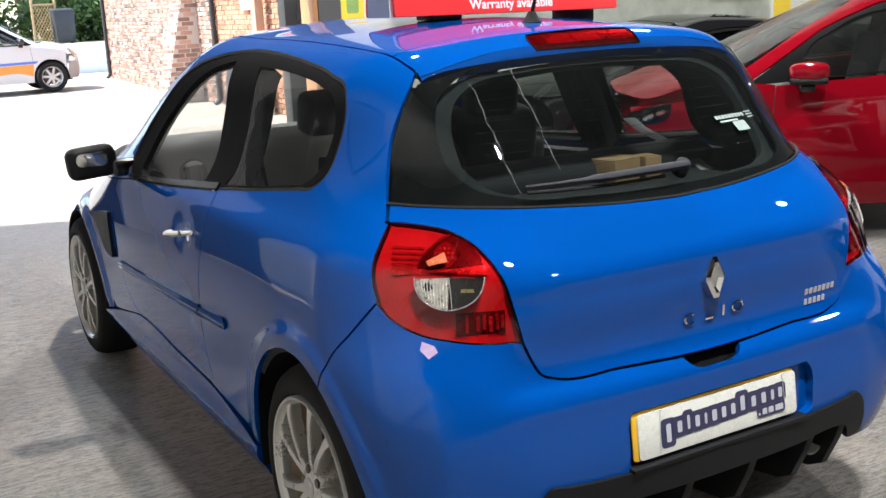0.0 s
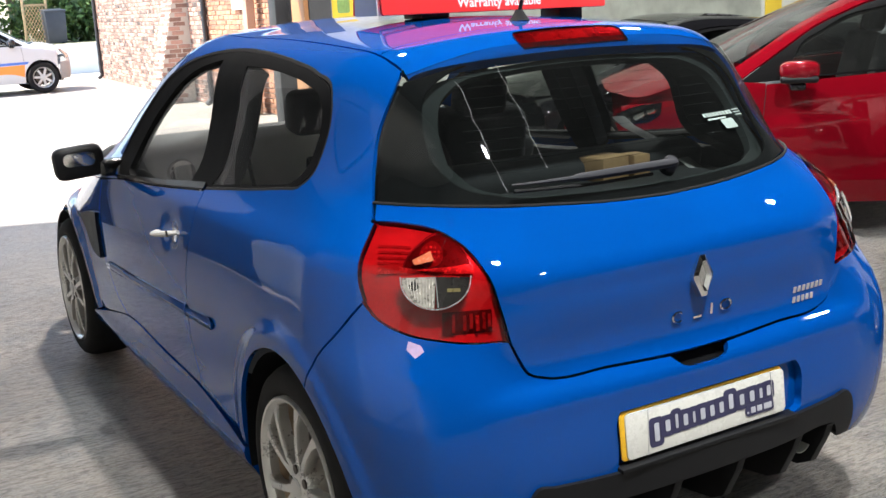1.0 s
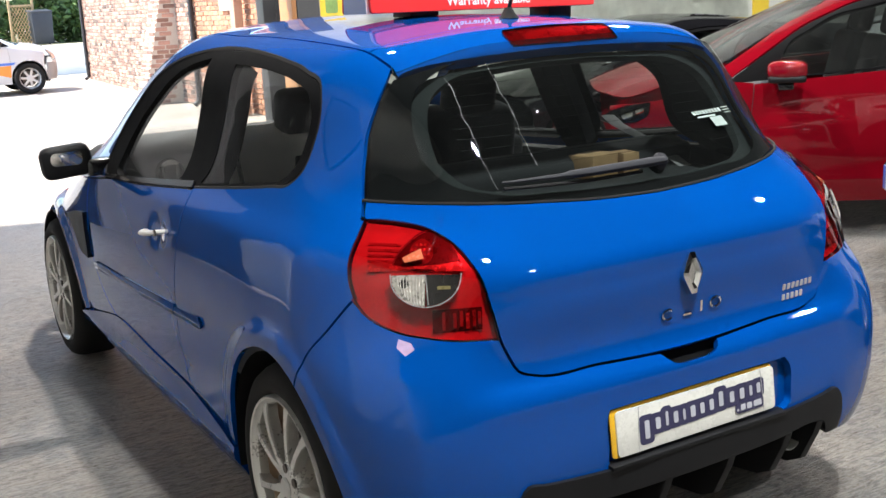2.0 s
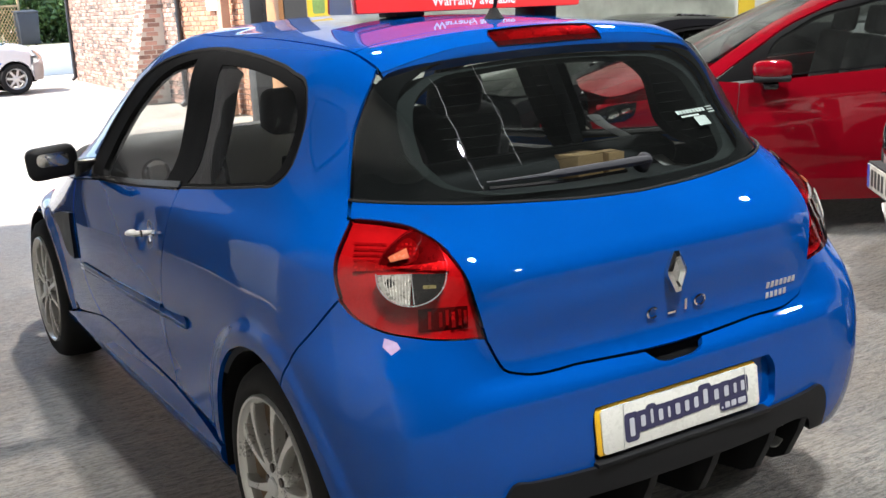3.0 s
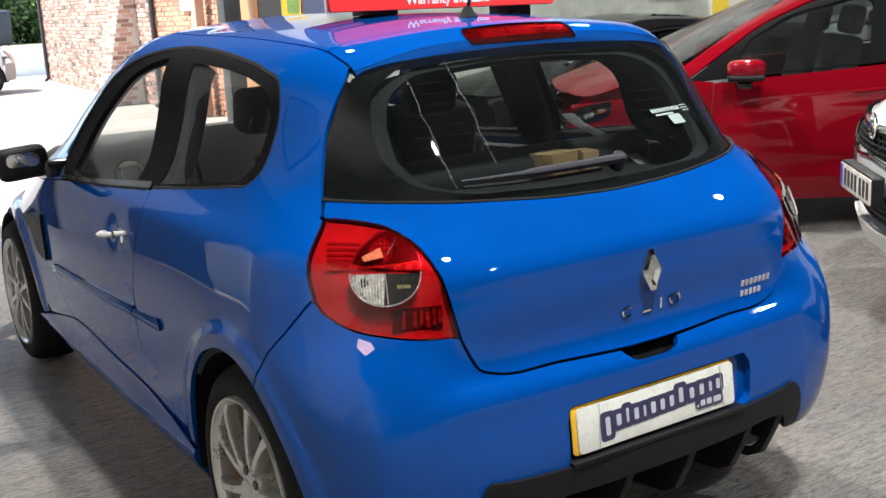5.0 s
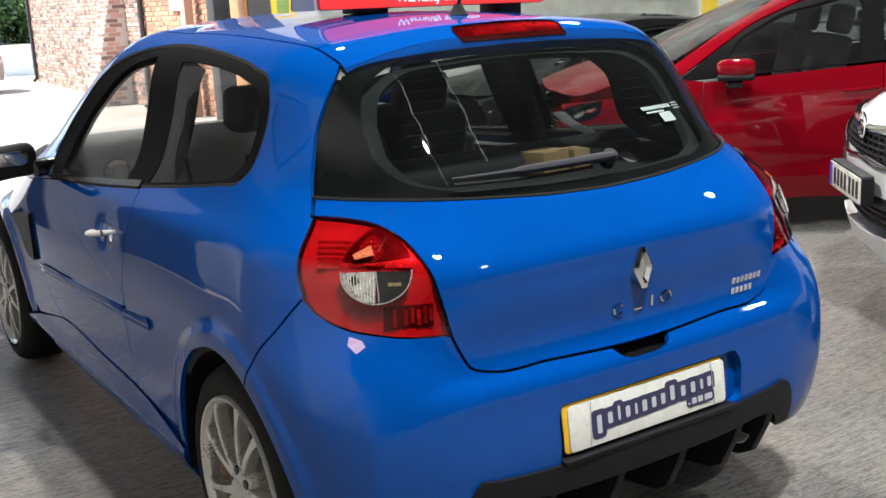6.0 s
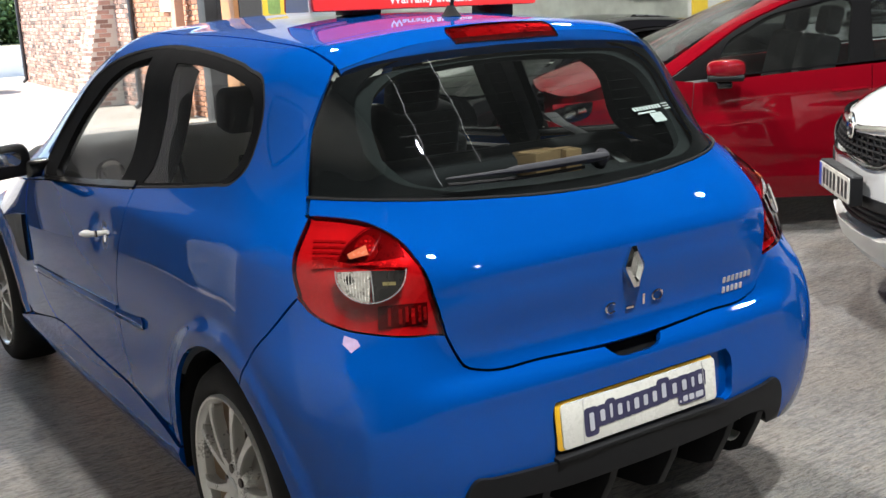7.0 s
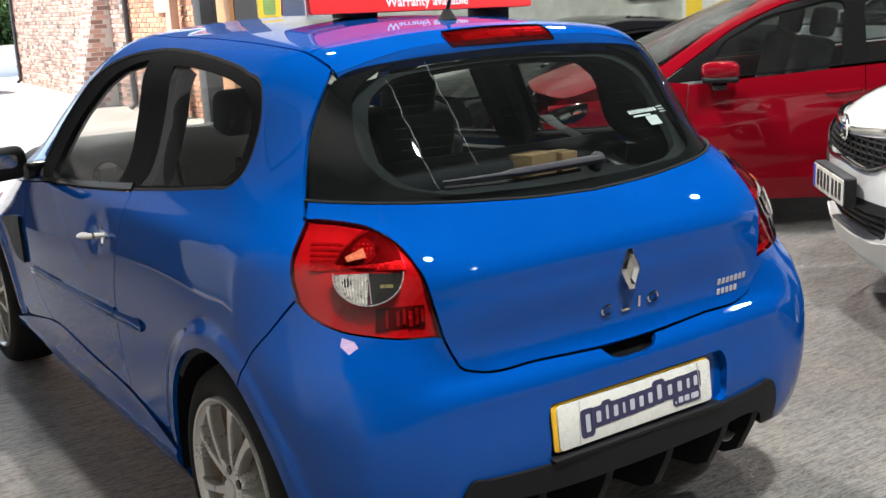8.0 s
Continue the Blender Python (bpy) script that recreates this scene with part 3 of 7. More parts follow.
# ---------- the blue hatchback ----------
clio = Skin(
    width=([.15, .30, .45, .60, .75, .88, .95, 1.02, 1.2, 1.35, 1.45], [.792, .834, .844, .847, .847, .830, .811, .766, .686, .641, .615]),
    plan=([0., .3, .6, 1.2, 2.4, 3.2, 3.6, 4.0], [.965, 1.0, .995, 1.0, .997, .966, .928, .89]),
    rear=([.20, .32, .45, .60, .635, .652, .680, .70, .86, .935, .975, 1.10, 1.25, 1.38, 1.45], [.081, .015, .002, .010, .012, .018, .043, .049, .046, .052, .084, .222, .354, .459, .492]),
    front=([.15, .3, .5, .65, .8, 1.0], [3.90, 3.97, 3.99, 3.97, 3.90, 3.7]),
    top=([.3, .45, .7, 1.0, 1.5, 2.0, 2.4, 2.7, 3.1, 3.2, 3.5, 3.8, 4.0], [1.398, 1.433, 1.453, 1.469, 1.477, 1.463, 1.333, 1.162, .967, .922, .846, .749, .648]),
    kc=([.2, .5, .66, .8, .95, 1.1, 1.3, 1.45], [.386, .341, .351, .503, .558, .603, .414, .183]),
    crown=.145, bow=.064, kr=.17, flares=((.62, .022, .30), (3.18, .03, .33)),
    rear_edge=([.20, .32, .45, .60, .70, .80, .88, .97, 1.10, 1.25, 1.38, 1.45], [.081, .015, .002, .008, .026, .044, .052, .082, .222, .354, .459, .492]))
blue_car = thing("hatchback_car", Matrix(), "glossy blue three-door hatchback parked on the concrete floor", "car")
HUB_R, HUB_F, HUB_Z, ARCH = .605, 3.185, .322, .362

# lines of the body, left half
dlo_low = clio.line("flank", [(2.26, .935), (1.72, .972), (1.34, 1.004), (.955, 1.046), (.80, 1.066)])
dlo_tail = clio.line("flank", [(.80, 1.066), (.715, 1.080), (.668, 1.115), (.652, 1.19), (.658, 1.275), (.690, 1.325), (.80, 1.357), (1.02, 1.387)])
dlo_top = clio.line("flank", [(1.02, 1.387), (1.21, 1.401), (1.49, 1.407), (1.71, 1.388), (1.89, 1.353), (2.07, 1.289), (2.22, 1.181), (2.31, 1.082), (2.325, .99), (2.26, .935)])
belt = clio.line("flank", [(1.335, 1.000), (1.72, .968), (2.26, .931), (2.50, .905)])
dlo_tail_low = clio.line("flank", [(1.335, 1.004), (.955, 1.046), (.80, 1.066)])
door_front = clio.line("flank", [(2.50, .905), (2.52, .80), (2.525, .70), (2.515, .60), (2.455, .52), (2.37, .455), (2.25, .410)])
door_low = clio.line("flank", [(2.25, .410), (1.71, .394), (1.38, .380)])
door_rear = clio.line("flank", [(1.38, .380), (1.368, .405), (1.387, .451), (1.415, .58), (1.395, .711), (1.367, .823), (1.340, .914), (1.329, .965), (1.335, 1.000)])
pillar_a = clio.line("flank", [(2.86, .885), (2.70, .965), (2.50, 1.08), (2.30, 1.195), (2.15, 1.30), (2.0, 1.375)])
pillar_foot = clio.line("flank", [(2.50, .905), (2.68, .893), (2.86, .885)])
gutter = clio.line("top", [(-.505, 2.0), (-.512, 1.4), (-.520, .9), (-.523, .62)])
seam_low = clio.line("rear", [(-.51, 1.364), (-.535, 1.332), (-.566, 1.290), (-.597, 1.234), (-.633, 1.145), (-.668, 1.072), (-.692, 1.036)])
lamp_out = clio.line("flank", [(.368, 1.036), (.345, .999), (.318, .950), (.298, .912), (.278, .881)])
lamp_low = clio.line("rear", [(-.777, .881), (-.765, .846), (-.725, .818), (-.668, .803), (-.523, .784)])
lamp_in = clio.line("rear", [(-.523, .784), (-.541, .870), (-.556, .945), (-.572, .995), (-.598, 1.021), (-.640, 1.033), (-.692, 1.037)])
tail_cut = clio.line("flank", [(.278, .881), (.332, .804), (.399, .725), (.434, .655)])
arch_rear = clio.line("flank", arc(HUB_R, .33, ARCH, 118, -2))
arch_bump = clio.line("flank", arc(HUB_R, .33, ARCH, 185, 118))
quarter_low = clio.line("flank", [(.966, .315), (1.165, .345), (1.38, .376)])
hatch_low = clio.line("rear", [(-.523, .784), (-.503, .738), (-.484, .704), (-.448, .689), (-.274, .679), (-.085, .671), (0, .670)])
glass_low = clio.line("rear", [(-.668, 1.072), (-.565, 1.067), (-.457, 1.060), (-.328, 1.052), (-.17, 1.042), (0, 1.037)])
glass_top = clio.line("rear", [(-.522, 1.346), (-.428, 1.367), (-.255, 1.389), (-.1, 1.397), (0, 1.399)])
roof_seam = clio.line("top", [(-.523, .62), (-.3, .632), (0, .638)])


def two(line):
    """A line from the left half run on through its mirror image."""
    return [line, flip(line)[::-1]]


def swell(P):
    """Rolled lips round the wheel arches and a waist crease."""
    out = np.zeros(len(P))
    for cy in (HUB_R, HUB_F):
        d = np.hypot(P[:, 1] - cy, P[:, 2] - .33) - ARCH
        out += .011 / (1 + np.exp((d - .055) / .007)) * (np.abs(P[:, 0]) > .6)
    return out


def door_dent(P):
    """The finger hollow behind the handle."""
    return -.009 * np.exp(-(((P[:, 1] - 1.555) / .060) ** 2) - ((P[:, 2] - .838) / .040) ** 2)


def body_side(mirror):
    quarter = panel(clio, "quarter_panel", "side", [door_rear, dlo_tail_low, dlo_tail, dlo_top, clio.line("flank", [(2.26, .931), (2.50, .905)]), pillar_foot, pillar_a, gutter, clio.line("top", [(-.523, .62), (-.52, .57), (-.51, .524)]), seam_low, lamp_out, tail_cut, arch_rear, quarter_low], BLUE, blue_car, mirror=mirror, lift=swell, grid=.016)
    door = panel(clio, "door", "flank", [belt, door_front, door_low, door_rear], BLUE, blue_car, mirror=mirror, grid=.016, lift=door_dent)
    arch_f = clio.line("flank", arc(HUB_F, .33, ARCH + .004, 185, -5))
    fender = panel(clio, "front_wing", "flank", [door_front, clio.line("flank", [(2.25, .405), (2.45, .372), (2.823, .305)]), arch_f, clio.line("flank", [(3.548, .30), (3.62, .45), (3.66, .60), (3.68, .66)]), clio.line("flank", [(3.68, .66), (3.5, .745), (3.2, .83), (2.86, .885)]), pillar_foot[::-1]], BLUE, blue_car, mirror=mirror, lift=swell, grid=.03)
    panel(clio, "vent", "flank", [clio.line("flank", [(2.86, .72), (2.70, .752), (2.555, .765)]), clio.line("flank", [(2.555, .765), (2.545, .66), (2.55, .575)]), clio.line("flank", [(2.55, .575), (2.68, .592), (2.757, .665), (2.86, .72)])], BLACK_PLASTIC, fender, off=.013, mirror=mirror, edge=.02)
    sill = panel(clio, "sill", "flank", [clio.line("flank", [(.966, .313), (1.165, .343), (1.38, .374), (1.71, .391), (2.25, .405), (2.45, .371), (2.823, .303)]), clio.line("flank", [(2.823, .303), (2.80, .22)]), clio.line("flank", [(2.80, .22), (1.7, .212), (.985, .205)]), clio.line("flank", [(.985, .205), (.966, .313)])], BLUE, blue_car, off=.004, gap=.0008, mirror=mirror, edge=.05, lift=lambda P: .022 * np.exp(-(((P[:, 2] - .285) / .045) ** 2)))
    # rubbing strip, door piece and wing piece
    for a, b in ((2.46, 1.4185), (1.4115, 1.165)):
        z = lambda y: .597 - .046 * (y - 1.75)
        end = .02 if b < 1.3 else .0
        panel(clio, "rubbing_strip", "flank", [clio.line("flank", [(a, z(a) + .016), (b + end, z(b) + .021)]), clio.line("flank", [(b + end, z(b) + .021), (b, z(b) + .012), (b, z(b) - .006), (b + end, z(b) - .017)]), clio.line("flank", [(b + end, z(b) - .017), (a, z(a) - .014)]), clio.line("flank", [(a, z(a) - .014), (a, z(a) + .016)])], BLUE, door if b > 1.4 else quarter, off=.004, gap=.0, mirror=mirror, edge=.010, grid=.009, lift=lambda P: .008 * np.exp(-(((P[:, 2] - z(P[:, 1]) - .003) / .013) ** 2)))
    panel(clio, "strip_badge", "flank", [clio.line("flank", [(2.455, .578), (2.395, .581)]), clio.line("flank", [(2.395, .581), (2.395, .559)]), clio.line("flank", [(2.395, .559), (2.455, .556)]), clio.line("flank", [(2.455, .556), (2.455, .578)])], CHROME, door, off=.0110, gap=0, mirror=mirror, edge=.004, grid=.02)
    # window surround, panes
    sgn = 1 if mirror else -1
    pane_f = [clio.line("flank", [(1.50, .995), (1.72, .981), (2.10, .957)]), clio.line("flank", [(2.10, .957), (2.165, .985), (2.165, 1.05), (2.10, 1.145), (1.99, 1.225), (1.86, 1.295), (1.70, 1.348), (1.545, 1.374)]), clio.line("flank", [(1.545, 1.374), (1.50, 1.20), (1.475, 1.07), (1.50, .995)])]
    pane_q = [clio.line("flank", [(1.37, 1.008), (.955, 1.052), (.80, 1.072)]), clio.line("flank", [(.80, 1.072), (.722, 1.086), (.680, 1.118), (.664, 1.19), (.668, 1.272), (.700, 1.317), (.80, 1.348), (1.02, 1.378)]), clio.line("flank", [(1.02, 1.378), (1.21, 1.392), (1.43, 1.398)]), clio.line("flank", [(1.43, 1.398), (1.395, 1.2), (1.37, 1.008)])]
    frame_lines = [clio.line("flank", [(2.26, .935), (1.72, .972), (1.335, 1.004)]), clio.line("flank", [(1.335, 1.004), (1.375, 1.2), (1.41, 1.404)]), clio.line("flank", [(1.41, 1.404), (1.49, 1.407), (1.71, 1.388), (1.89, 1.353), (2.07, 1.289), (2.22, 1.181), (2.31, 1.082), (2.325, .99), (2.26, .935)])]
    surround = panel(clio, "window_frame", "flank", frame_lines, TRIM_BLACK, door, off=-.004, gap=.003, holes=[pane_f], hole_edge=.03, mirror=mirror, grid=.02)
    pane = panel(clio, "window_pane", "flank", pane_f, GLASS_SIDE, door, off=-.014, gap=-.006, edge=.004, mirror=mirror)
    pane.visible_shadow = False
    panel(clio, "weather_strip", "flank", [clio.line("flank", [(1.345, 1.003), (1.72, .972), (2.26, .935)]), clio.line("flank", [(2.26, .935), (2.26, .950)]), clio.line("flank", [(2.26, .950), (1.72, .988), (1.345, 1.021)]), clio.line("flank", [(1.345, 1.021), (1.345, 1.003)])], SATIN_BLACK, door, off=.004, gap=0, mirror=mirror, edge=.012, grid=.02)
    qp = panel(clio, "quarter_pane", "flank", [clio.line("flank", [(1.332, 1.006), (.955, 1.048), (.80, 1.068)]), dlo_tail, clio.line("flank", [(1.02, 1.387), (1.21, 1.401), (1.405, 1.405)]), clio.line("flank", [(1.405, 1.405), (1.37, 1.2), (1.332, 1.006)])], GLASS_SIDE, quarter, off=-.003, gap=.004, edge=.004, mirror=mirror)
    qp.visible_shadow = False
    ring_in = [clio.line("flank", [(1.30, 1.022), (.955, 1.060), (.85, 1.073)]), clio.line("flank", [(.85, 1.073), (.755, 1.092), (.710, 1.130), (.694, 1.19), (.698, 1.255), (.735, 1.298), (.83, 1.325), (1.02, 1.350)]), clio.line("flank", [(1.02, 1.350), (1.16, 1.358), (1.30, 1.36)]), clio.line("flank", [(1.30, 1.36), (1.27, 1.2), (1.28, 1.04), (1.30, 1.022)])]
    panel(clio, "pane_border", "flank", [clio.line("flank", [(1.335, 1.010), (.955, 1.050), (.80, 1.070)]), clio.line("flank", [(.80, 1.070), (.720, 1.084), (.674, 1.118), (.658, 1.19), (.664, 1.273), (.696, 1.320), (.80, 1.352), (1.02, 1.382)]), clio.line("flank", [(1.02, 1.382), (1.21, 1.396), (1.41, 1.400)]), clio.line("flank", [(1.41, 1.400), (1.375, 1.2), (1.335, 1.010)])], TRIM_BLACK, quarter, off=-.001, gap=.002, holes=[ring_in], edge=.02, hole_edge=.004, mirror=mirror, grid=.02)
    sl = ring_of([dlo_tail_low, dlo_tail, dlo_top])
    sp_ = sl - clio.normal(sl) * .012
    part("window_seal", tube([tuple(v) for v in (flip(sp_) if mirror else sp_)], .0125, 8), RUBBER, quarter)
    # door handle: a cupped pull with a lock
    y0, z0 = 1.565, .842
    base = clio.to_skin("flank", [(y0, z0)])[0]
    nx = -1 if not mirror else 1
    hb = bmesh.new()
    sweep(hb, [(0, -.112, .0165), (-.018, -.085, .012), (-.034, -.045, .006), (-.038, 0, 0), (-.034, .045, -.006), (-.018, .085, -.011), (0, .108, -.015)], [.010, .0135, .015, .015, .015, .0135, .009], 10, .62)
    for v in hb.verts:
        v.co = Vector((v.co.x * (-nx) * 1.0 + base[0] * (1 if not mirror else -1), y0 + v.co.y, z0 + v.co.z))
    if mirror:
        bmesh.ops.reverse_faces(hb, faces=hb.faces)
    handle = part("handle", hb, SATIN_SILVER, door, "satin silver door handle")
    lk = bmesh.new()
    lathe(lk, [(.0001, .004), (.010, .004), (.011, .0), (.0001, .0)], 16, pose(base[0] * (1 if not mirror else -1) + nx * .030, y0 - .085, z0 + .012) @ Matrix.Diagonal((nx, 1, 1, 1)), False)
    part("lock", lk, GLOSS_BLACK, handle)
    # mirror
    mk = bmesh.new()
    add_box(mk, (.185, .115, .120), (nx * .930, 2.36, .998), (0, nx * 5, nx * 8), .042, 4)
    for v in mk.verts:
        if v.co.y < 2.33:
            v.co.y = 2.33 + (v.co.y - 2.33) * .35
    mirror_ob = part("door_mirror", mk, BLACK_PLASTIC, door, "black plastic door mirror")
    ar = bmesh.new()
    add_box(ar, (.10, .075, .065), (nx * .815, 2.345, .968), (0, 0, 0), .02, 3)
    part("mirror_arm", ar, SATIN_BLACK, mirror_ob)
    gl = slab(rounded(.115, .052, .022), .004, pose(nx * .935, 2.3175, 1.012, 98, 0, nx * 3), .001)
    part("mirror_glass", gl, CHROME, mirror_ob, "silvered mirror glass")
    # tail lamp: bowl, bulbs and lens
    lens_lines = [lamp_out, lamp_low, lamp_in]
    lamp = panel(clio, "tail_lamp", "side", lens_lines, LENS_RED, blue_car, off=.007, gap=.0016, grid=.02, edge=.010, mirror=mirror, label="red and clear tail lamp cluster")
    lamp.visible_shadow = False
    bowl_mat = LAMP_BOWL
    panel(clio, "lamp_bowl", "side", lens_lines, bowl_mat, lamp, off=-.010, gap=.0016, grid=.02, edge=.012, mirror=mirror)

    def disc(name, u, z, rad, mat, off, a0=0, a1=360, squash=1.0, turn=0.0):
        """A round or half-round piece of the cluster, laid on the curve of the lamp."""
        an = np.radians(np.linspace(a0, a1, 26))
        t = radians(turn)
        pts = []
        for a in an:
            px, pz = rad * math.cos(a), rad * math.sin(a) * squash
            pts.append((u + px * math.cos(t) - pz * math.sin(t), z + px * math.sin(t) + pz * math.cos(t)))
        if a1 - a0 < 359:
            pts += [(u, z), pts[0]]
        ln = clio.to_skin("side", pts)
        return panel(clio, name, "side", [ln], mat, lamp, off=off, gap=0, grid=.015, edge=.012, mirror=mirror)

    U0, Z0 = -.817, .939

    def tile(name, u0, u1, z0, z1, mat, off, edge=.006):
        q4 = [(u0, z0), (u1, z0), (u1, z1), (u0, z1)]
        return panel(clio, name, "side", [clio.to_skin("side", [q4[k], q4[(k + 1) % 4]]) for k in range(4)], mat, lamp, off=off, gap=0, grid=.02, edge=edge, mirror=mirror)

    dome = clio.to_skin("side", [(U0 + .067 * math.cos(radians(a)), Z0 + .006 + .067 * math.sin(radians(a))) for a in np.linspace(10, 176, 40)])
    dome = dome - clio.normal(dome) * .0035
    part("lamp_ring", tube([tuple(p) for p in (flip(dome) if mirror else dome)], .0016, 6), LAMP_RIM, lamp)
    disc("brake_reflector", U0, Z0 + .006, .066, LAMP_DEEP, -.005, 4, 176)
    disc("brake_bulb", U0 + .012, Z0 + .040, .024, LAMP_DARKRED, -.002)
    for k in range(5):
        for j in range(4):
            if (k - 2) ** 2 + (j - 1.5) ** 2 < 5.2:
                tile("bulb_facet", U0 - .006 + .0085 * k, U0 - .001 + .0085 * k, Z0 + .026 + .0085 * j, Z0 + .0305 + .0085 * j, LAMP_BRIGHT, -.0005, .002)
    tongue = [(U0 + .004, Z0 + .026), (U0 + .040, Z0 + .018), (U0 + .046, Z0 + .027), (U0 + .012, Z0 + .043)]
    panel(clio, "brake_tongue", "side", [clio.to_skin("side", [tongue[k], tongue[(k + 1) % 4]]) for k in range(4)], LAMP_ORANGE, lamp, off=.0085, gap=0, grid=.02, edge=.001, mirror=mirror)
    tile("lamp_bar", -.888, -.700, Z0 + .002, Z0 + .020, LAMP_BRIGHT, -.002)
    # clear lower half: bright reversing bowl and a dark smoked bowl with a divider
    disc("reversing_bowl", U0, Z0 - .004, .064, LAMP_CLEARBOWL, .0095, 272, 358)
    dv = clio.to_skin("side", [(U0, Z0 - .005), (U0 - .003, Z0 - .035), (U0 - .005, Z0 - .066)])
    dv = dv + clio.normal(dv) * .0105
    part("bowl_divider", tube([tuple(p) for p in (flip(dv) if mirror else dv)], .0014, 6), LAMP_RIM, lamp)
    disc("smoked_bowl", U0, Z0 - .004, .064, LAMP_SMOKE, .0095, 182, 268)
    disc("indicator_bulb", U0 + .040, Z0 - .022, .009, LAMP_SMOKE, .0102)
    for k in range(9):
        u_ = .005 + .006 * k
        rl = clio.to_skin("side", [(U0 + u_, Z0 - .008), (U0 + u_ * .97, Z0 - .008 - .5 * math.sqrt(.058**2 - u_**2)), (U0 + u_ * .9, Z0 - .008 - math.sqrt(.058**2 - u_**2))])
        rl = rl + clio.normal(rl) * .0100
        part("bowl_rib", tube([tuple(p) for p in (flip(rl) if mirror else rl)], .0013, 5), LAMP_RIB, lamp)
    # flat amber tile painted as a highlight on the smoked bowl
    tile("bowl_glint", U0 - .046, U0 - .022, Z0 - .034, Z0 - .027, LAMP_GLINT, .0100, .001)
    cl_ring = clio.to_skin("side", [(U0 + .066 * math.cos(radians(a)), Z0 - .004 + .066 * math.sin(radians(a))) for a in np.linspace(180, 360, 30)])
    cn = clio.normal(cl_ring)
    P_ = cl_ring + cn * .0105
    part("bowl_rim", tube([tuple(p) for p in (flip(P_) if mirror else P_)], .0014, 6), LAMP_RIM, lamp)
    tile("fog_bowl", -.920, -.828, .812, .862, LAMP_DEEP, -.006)
    for k, (u, w) in enumerate(((-.846, .0055), (-.866, .006), (-.878, .006), (-.889, .007), (-.902, .0055), (-.912, .0055))):
        tile("fog_reflector", u - w, u, .818 + .003 * (k % 3), .857 - .004 * (k % 2), LAMP_BRIGHT if k in (2, 3) else LAMP_MID, -.0035, .003)
    for k in range(5):
        z = .998 - .0105 * k
        tile("side_reflector", -.760, -.688 - .002 * k, z - .0045, z, LAMP_RIBRED, -.007, .003)
    # wheel-arch liner
    for cy in (HUB_R, HUB_F):
        ln = bmesh.new()
        rings = []
        for x in (.846, .56):
            rings.append([ln.verts.new((nx * x, cy + (ARCH - .012) * math.cos(radians(a)), .33 + (ARCH - .012) * math.sin(radians(a)))) for a in range(-12, 193, 8)])
        for i in range(len(rings[0]) - 1):
            ln.faces.new((rings[0][i], rings[0][i + 1], rings[1][i + 1], rings[1][i]))
        ln.faces.new(rings[1])
        part("arch_liner", ln, BLACK_PLASTIC, blue_car)


LAMP_BOWL = make("lamp_bowl", (0.66, 0.40, 0.38), 0.35, 0.0, vary=0.35, scale=12, bump=0.0008, bump_scale=140)
LAMP_MID = make("lamp_mid_reflector", (0.45, 0.2, 0.19), 0.3, 0.3, vary=0.5, scale=60, bump=0.001, bump_scale=260)
LAMP_RIM = make("lamp_rim", (0.45, 0.40, 0.40), 0.25, 0.5, vary=0.1)
LAMP_DARKRED = make("lamp_dark_reflector", (0.24, 0.09, 0.09), 0.3, 0.2, vary=0.3, scale=40, bump=0.001, bump_scale=220)
LAMP_BRIGHT = make("lamp_bright_reflector", (0.9, 0.6, 0.5), 0.25, 0.5, vary=0.3, scale=50, bump=0.001, bump_scale=260)
LAMP_SMOKE = make("lamp_smoked_bowl", (0.016, 0.014, 0.013), 0.12, 0.1, vary=0.4, scale=30, bump=0.0012, bump_scale=90)
LAMP_CLEARBOWL = make("lamp_clear_bowl", (0.34, 0.31, 0.27), 0.3, 0.4, 0.5, vary=0.6, scale=45, bump=0.003, bump_scale=120)
LAMP_RIB = make("lamp_rib", (0.62, 0.58, 0.52), 0.25, 0.3, 0.3, vary=0.5, scale=70)
LAMP_RIBRED = make("lamp_rib_red", (0.42, 0.22, 0.20), 0.3, 0.2, vary=0.2, scale=40)
LAMP_ORANGE = make("lamp_orange_facet", (0.46, 0.11, 0.05), 0.25, coat=0.6, vary=0.25, scale=90)
LAMP_GLINT = make("lamp_amber_glint", (0.16, 0.13, 0.05), 0.35, vary=0.3, scale=60)
LAMP_DEEP = make("lamp_deep_reflector", (0.10, 0.04, 0.04), 0.3, 0.2, vary=0.3, scale=40, bump=0.001, bump_scale=220)

for side in (False, True):
    body_side(side)

# roof, bonnet, screens
roof_front = clio.line("top", [(-.505, 2.0), (-.3, 2.06), (0, 2.08)])
panel(clio, "roof", "top", [gutter[::-1], roof_front, flip(roof_front)[::-1], flip(gutter), flip(roof_seam), roof_seam[::-1]], BLUE, blue_car, grid=.03)
screen_foot = clio.line("top", [(-.70, 2.86), (-.45, 3.02), (0, 3.09)])
screen = panel(clio, "windscreen", "top", [clio.line("top", [(-.505, 2.0), (-.56, 2.2), (-.63, 2.5), (-.70, 2.86)]), screen_foot, flip(screen_foot)[::-1], flip(clio.line("top", [(-.505, 2.0), (-.56, 2.2), (-.63, 2.5), (-.70, 2.86)]))[::-1], flip(roof_front), roof_front[::-1]], GLASS_SIDE, blue_car, off=-.002, gap=.006, edge=.004, grid=.05)
screen.visible_shadow = False
bonnet_edge = clio.line("top", [(-.72, 2.90), (-.70, 3.3), (-.63, 3.62)])
bonnet_nose = clio.line("top", [(-.63, 3.62), (-.4, 3.78), (0, 3.83)])
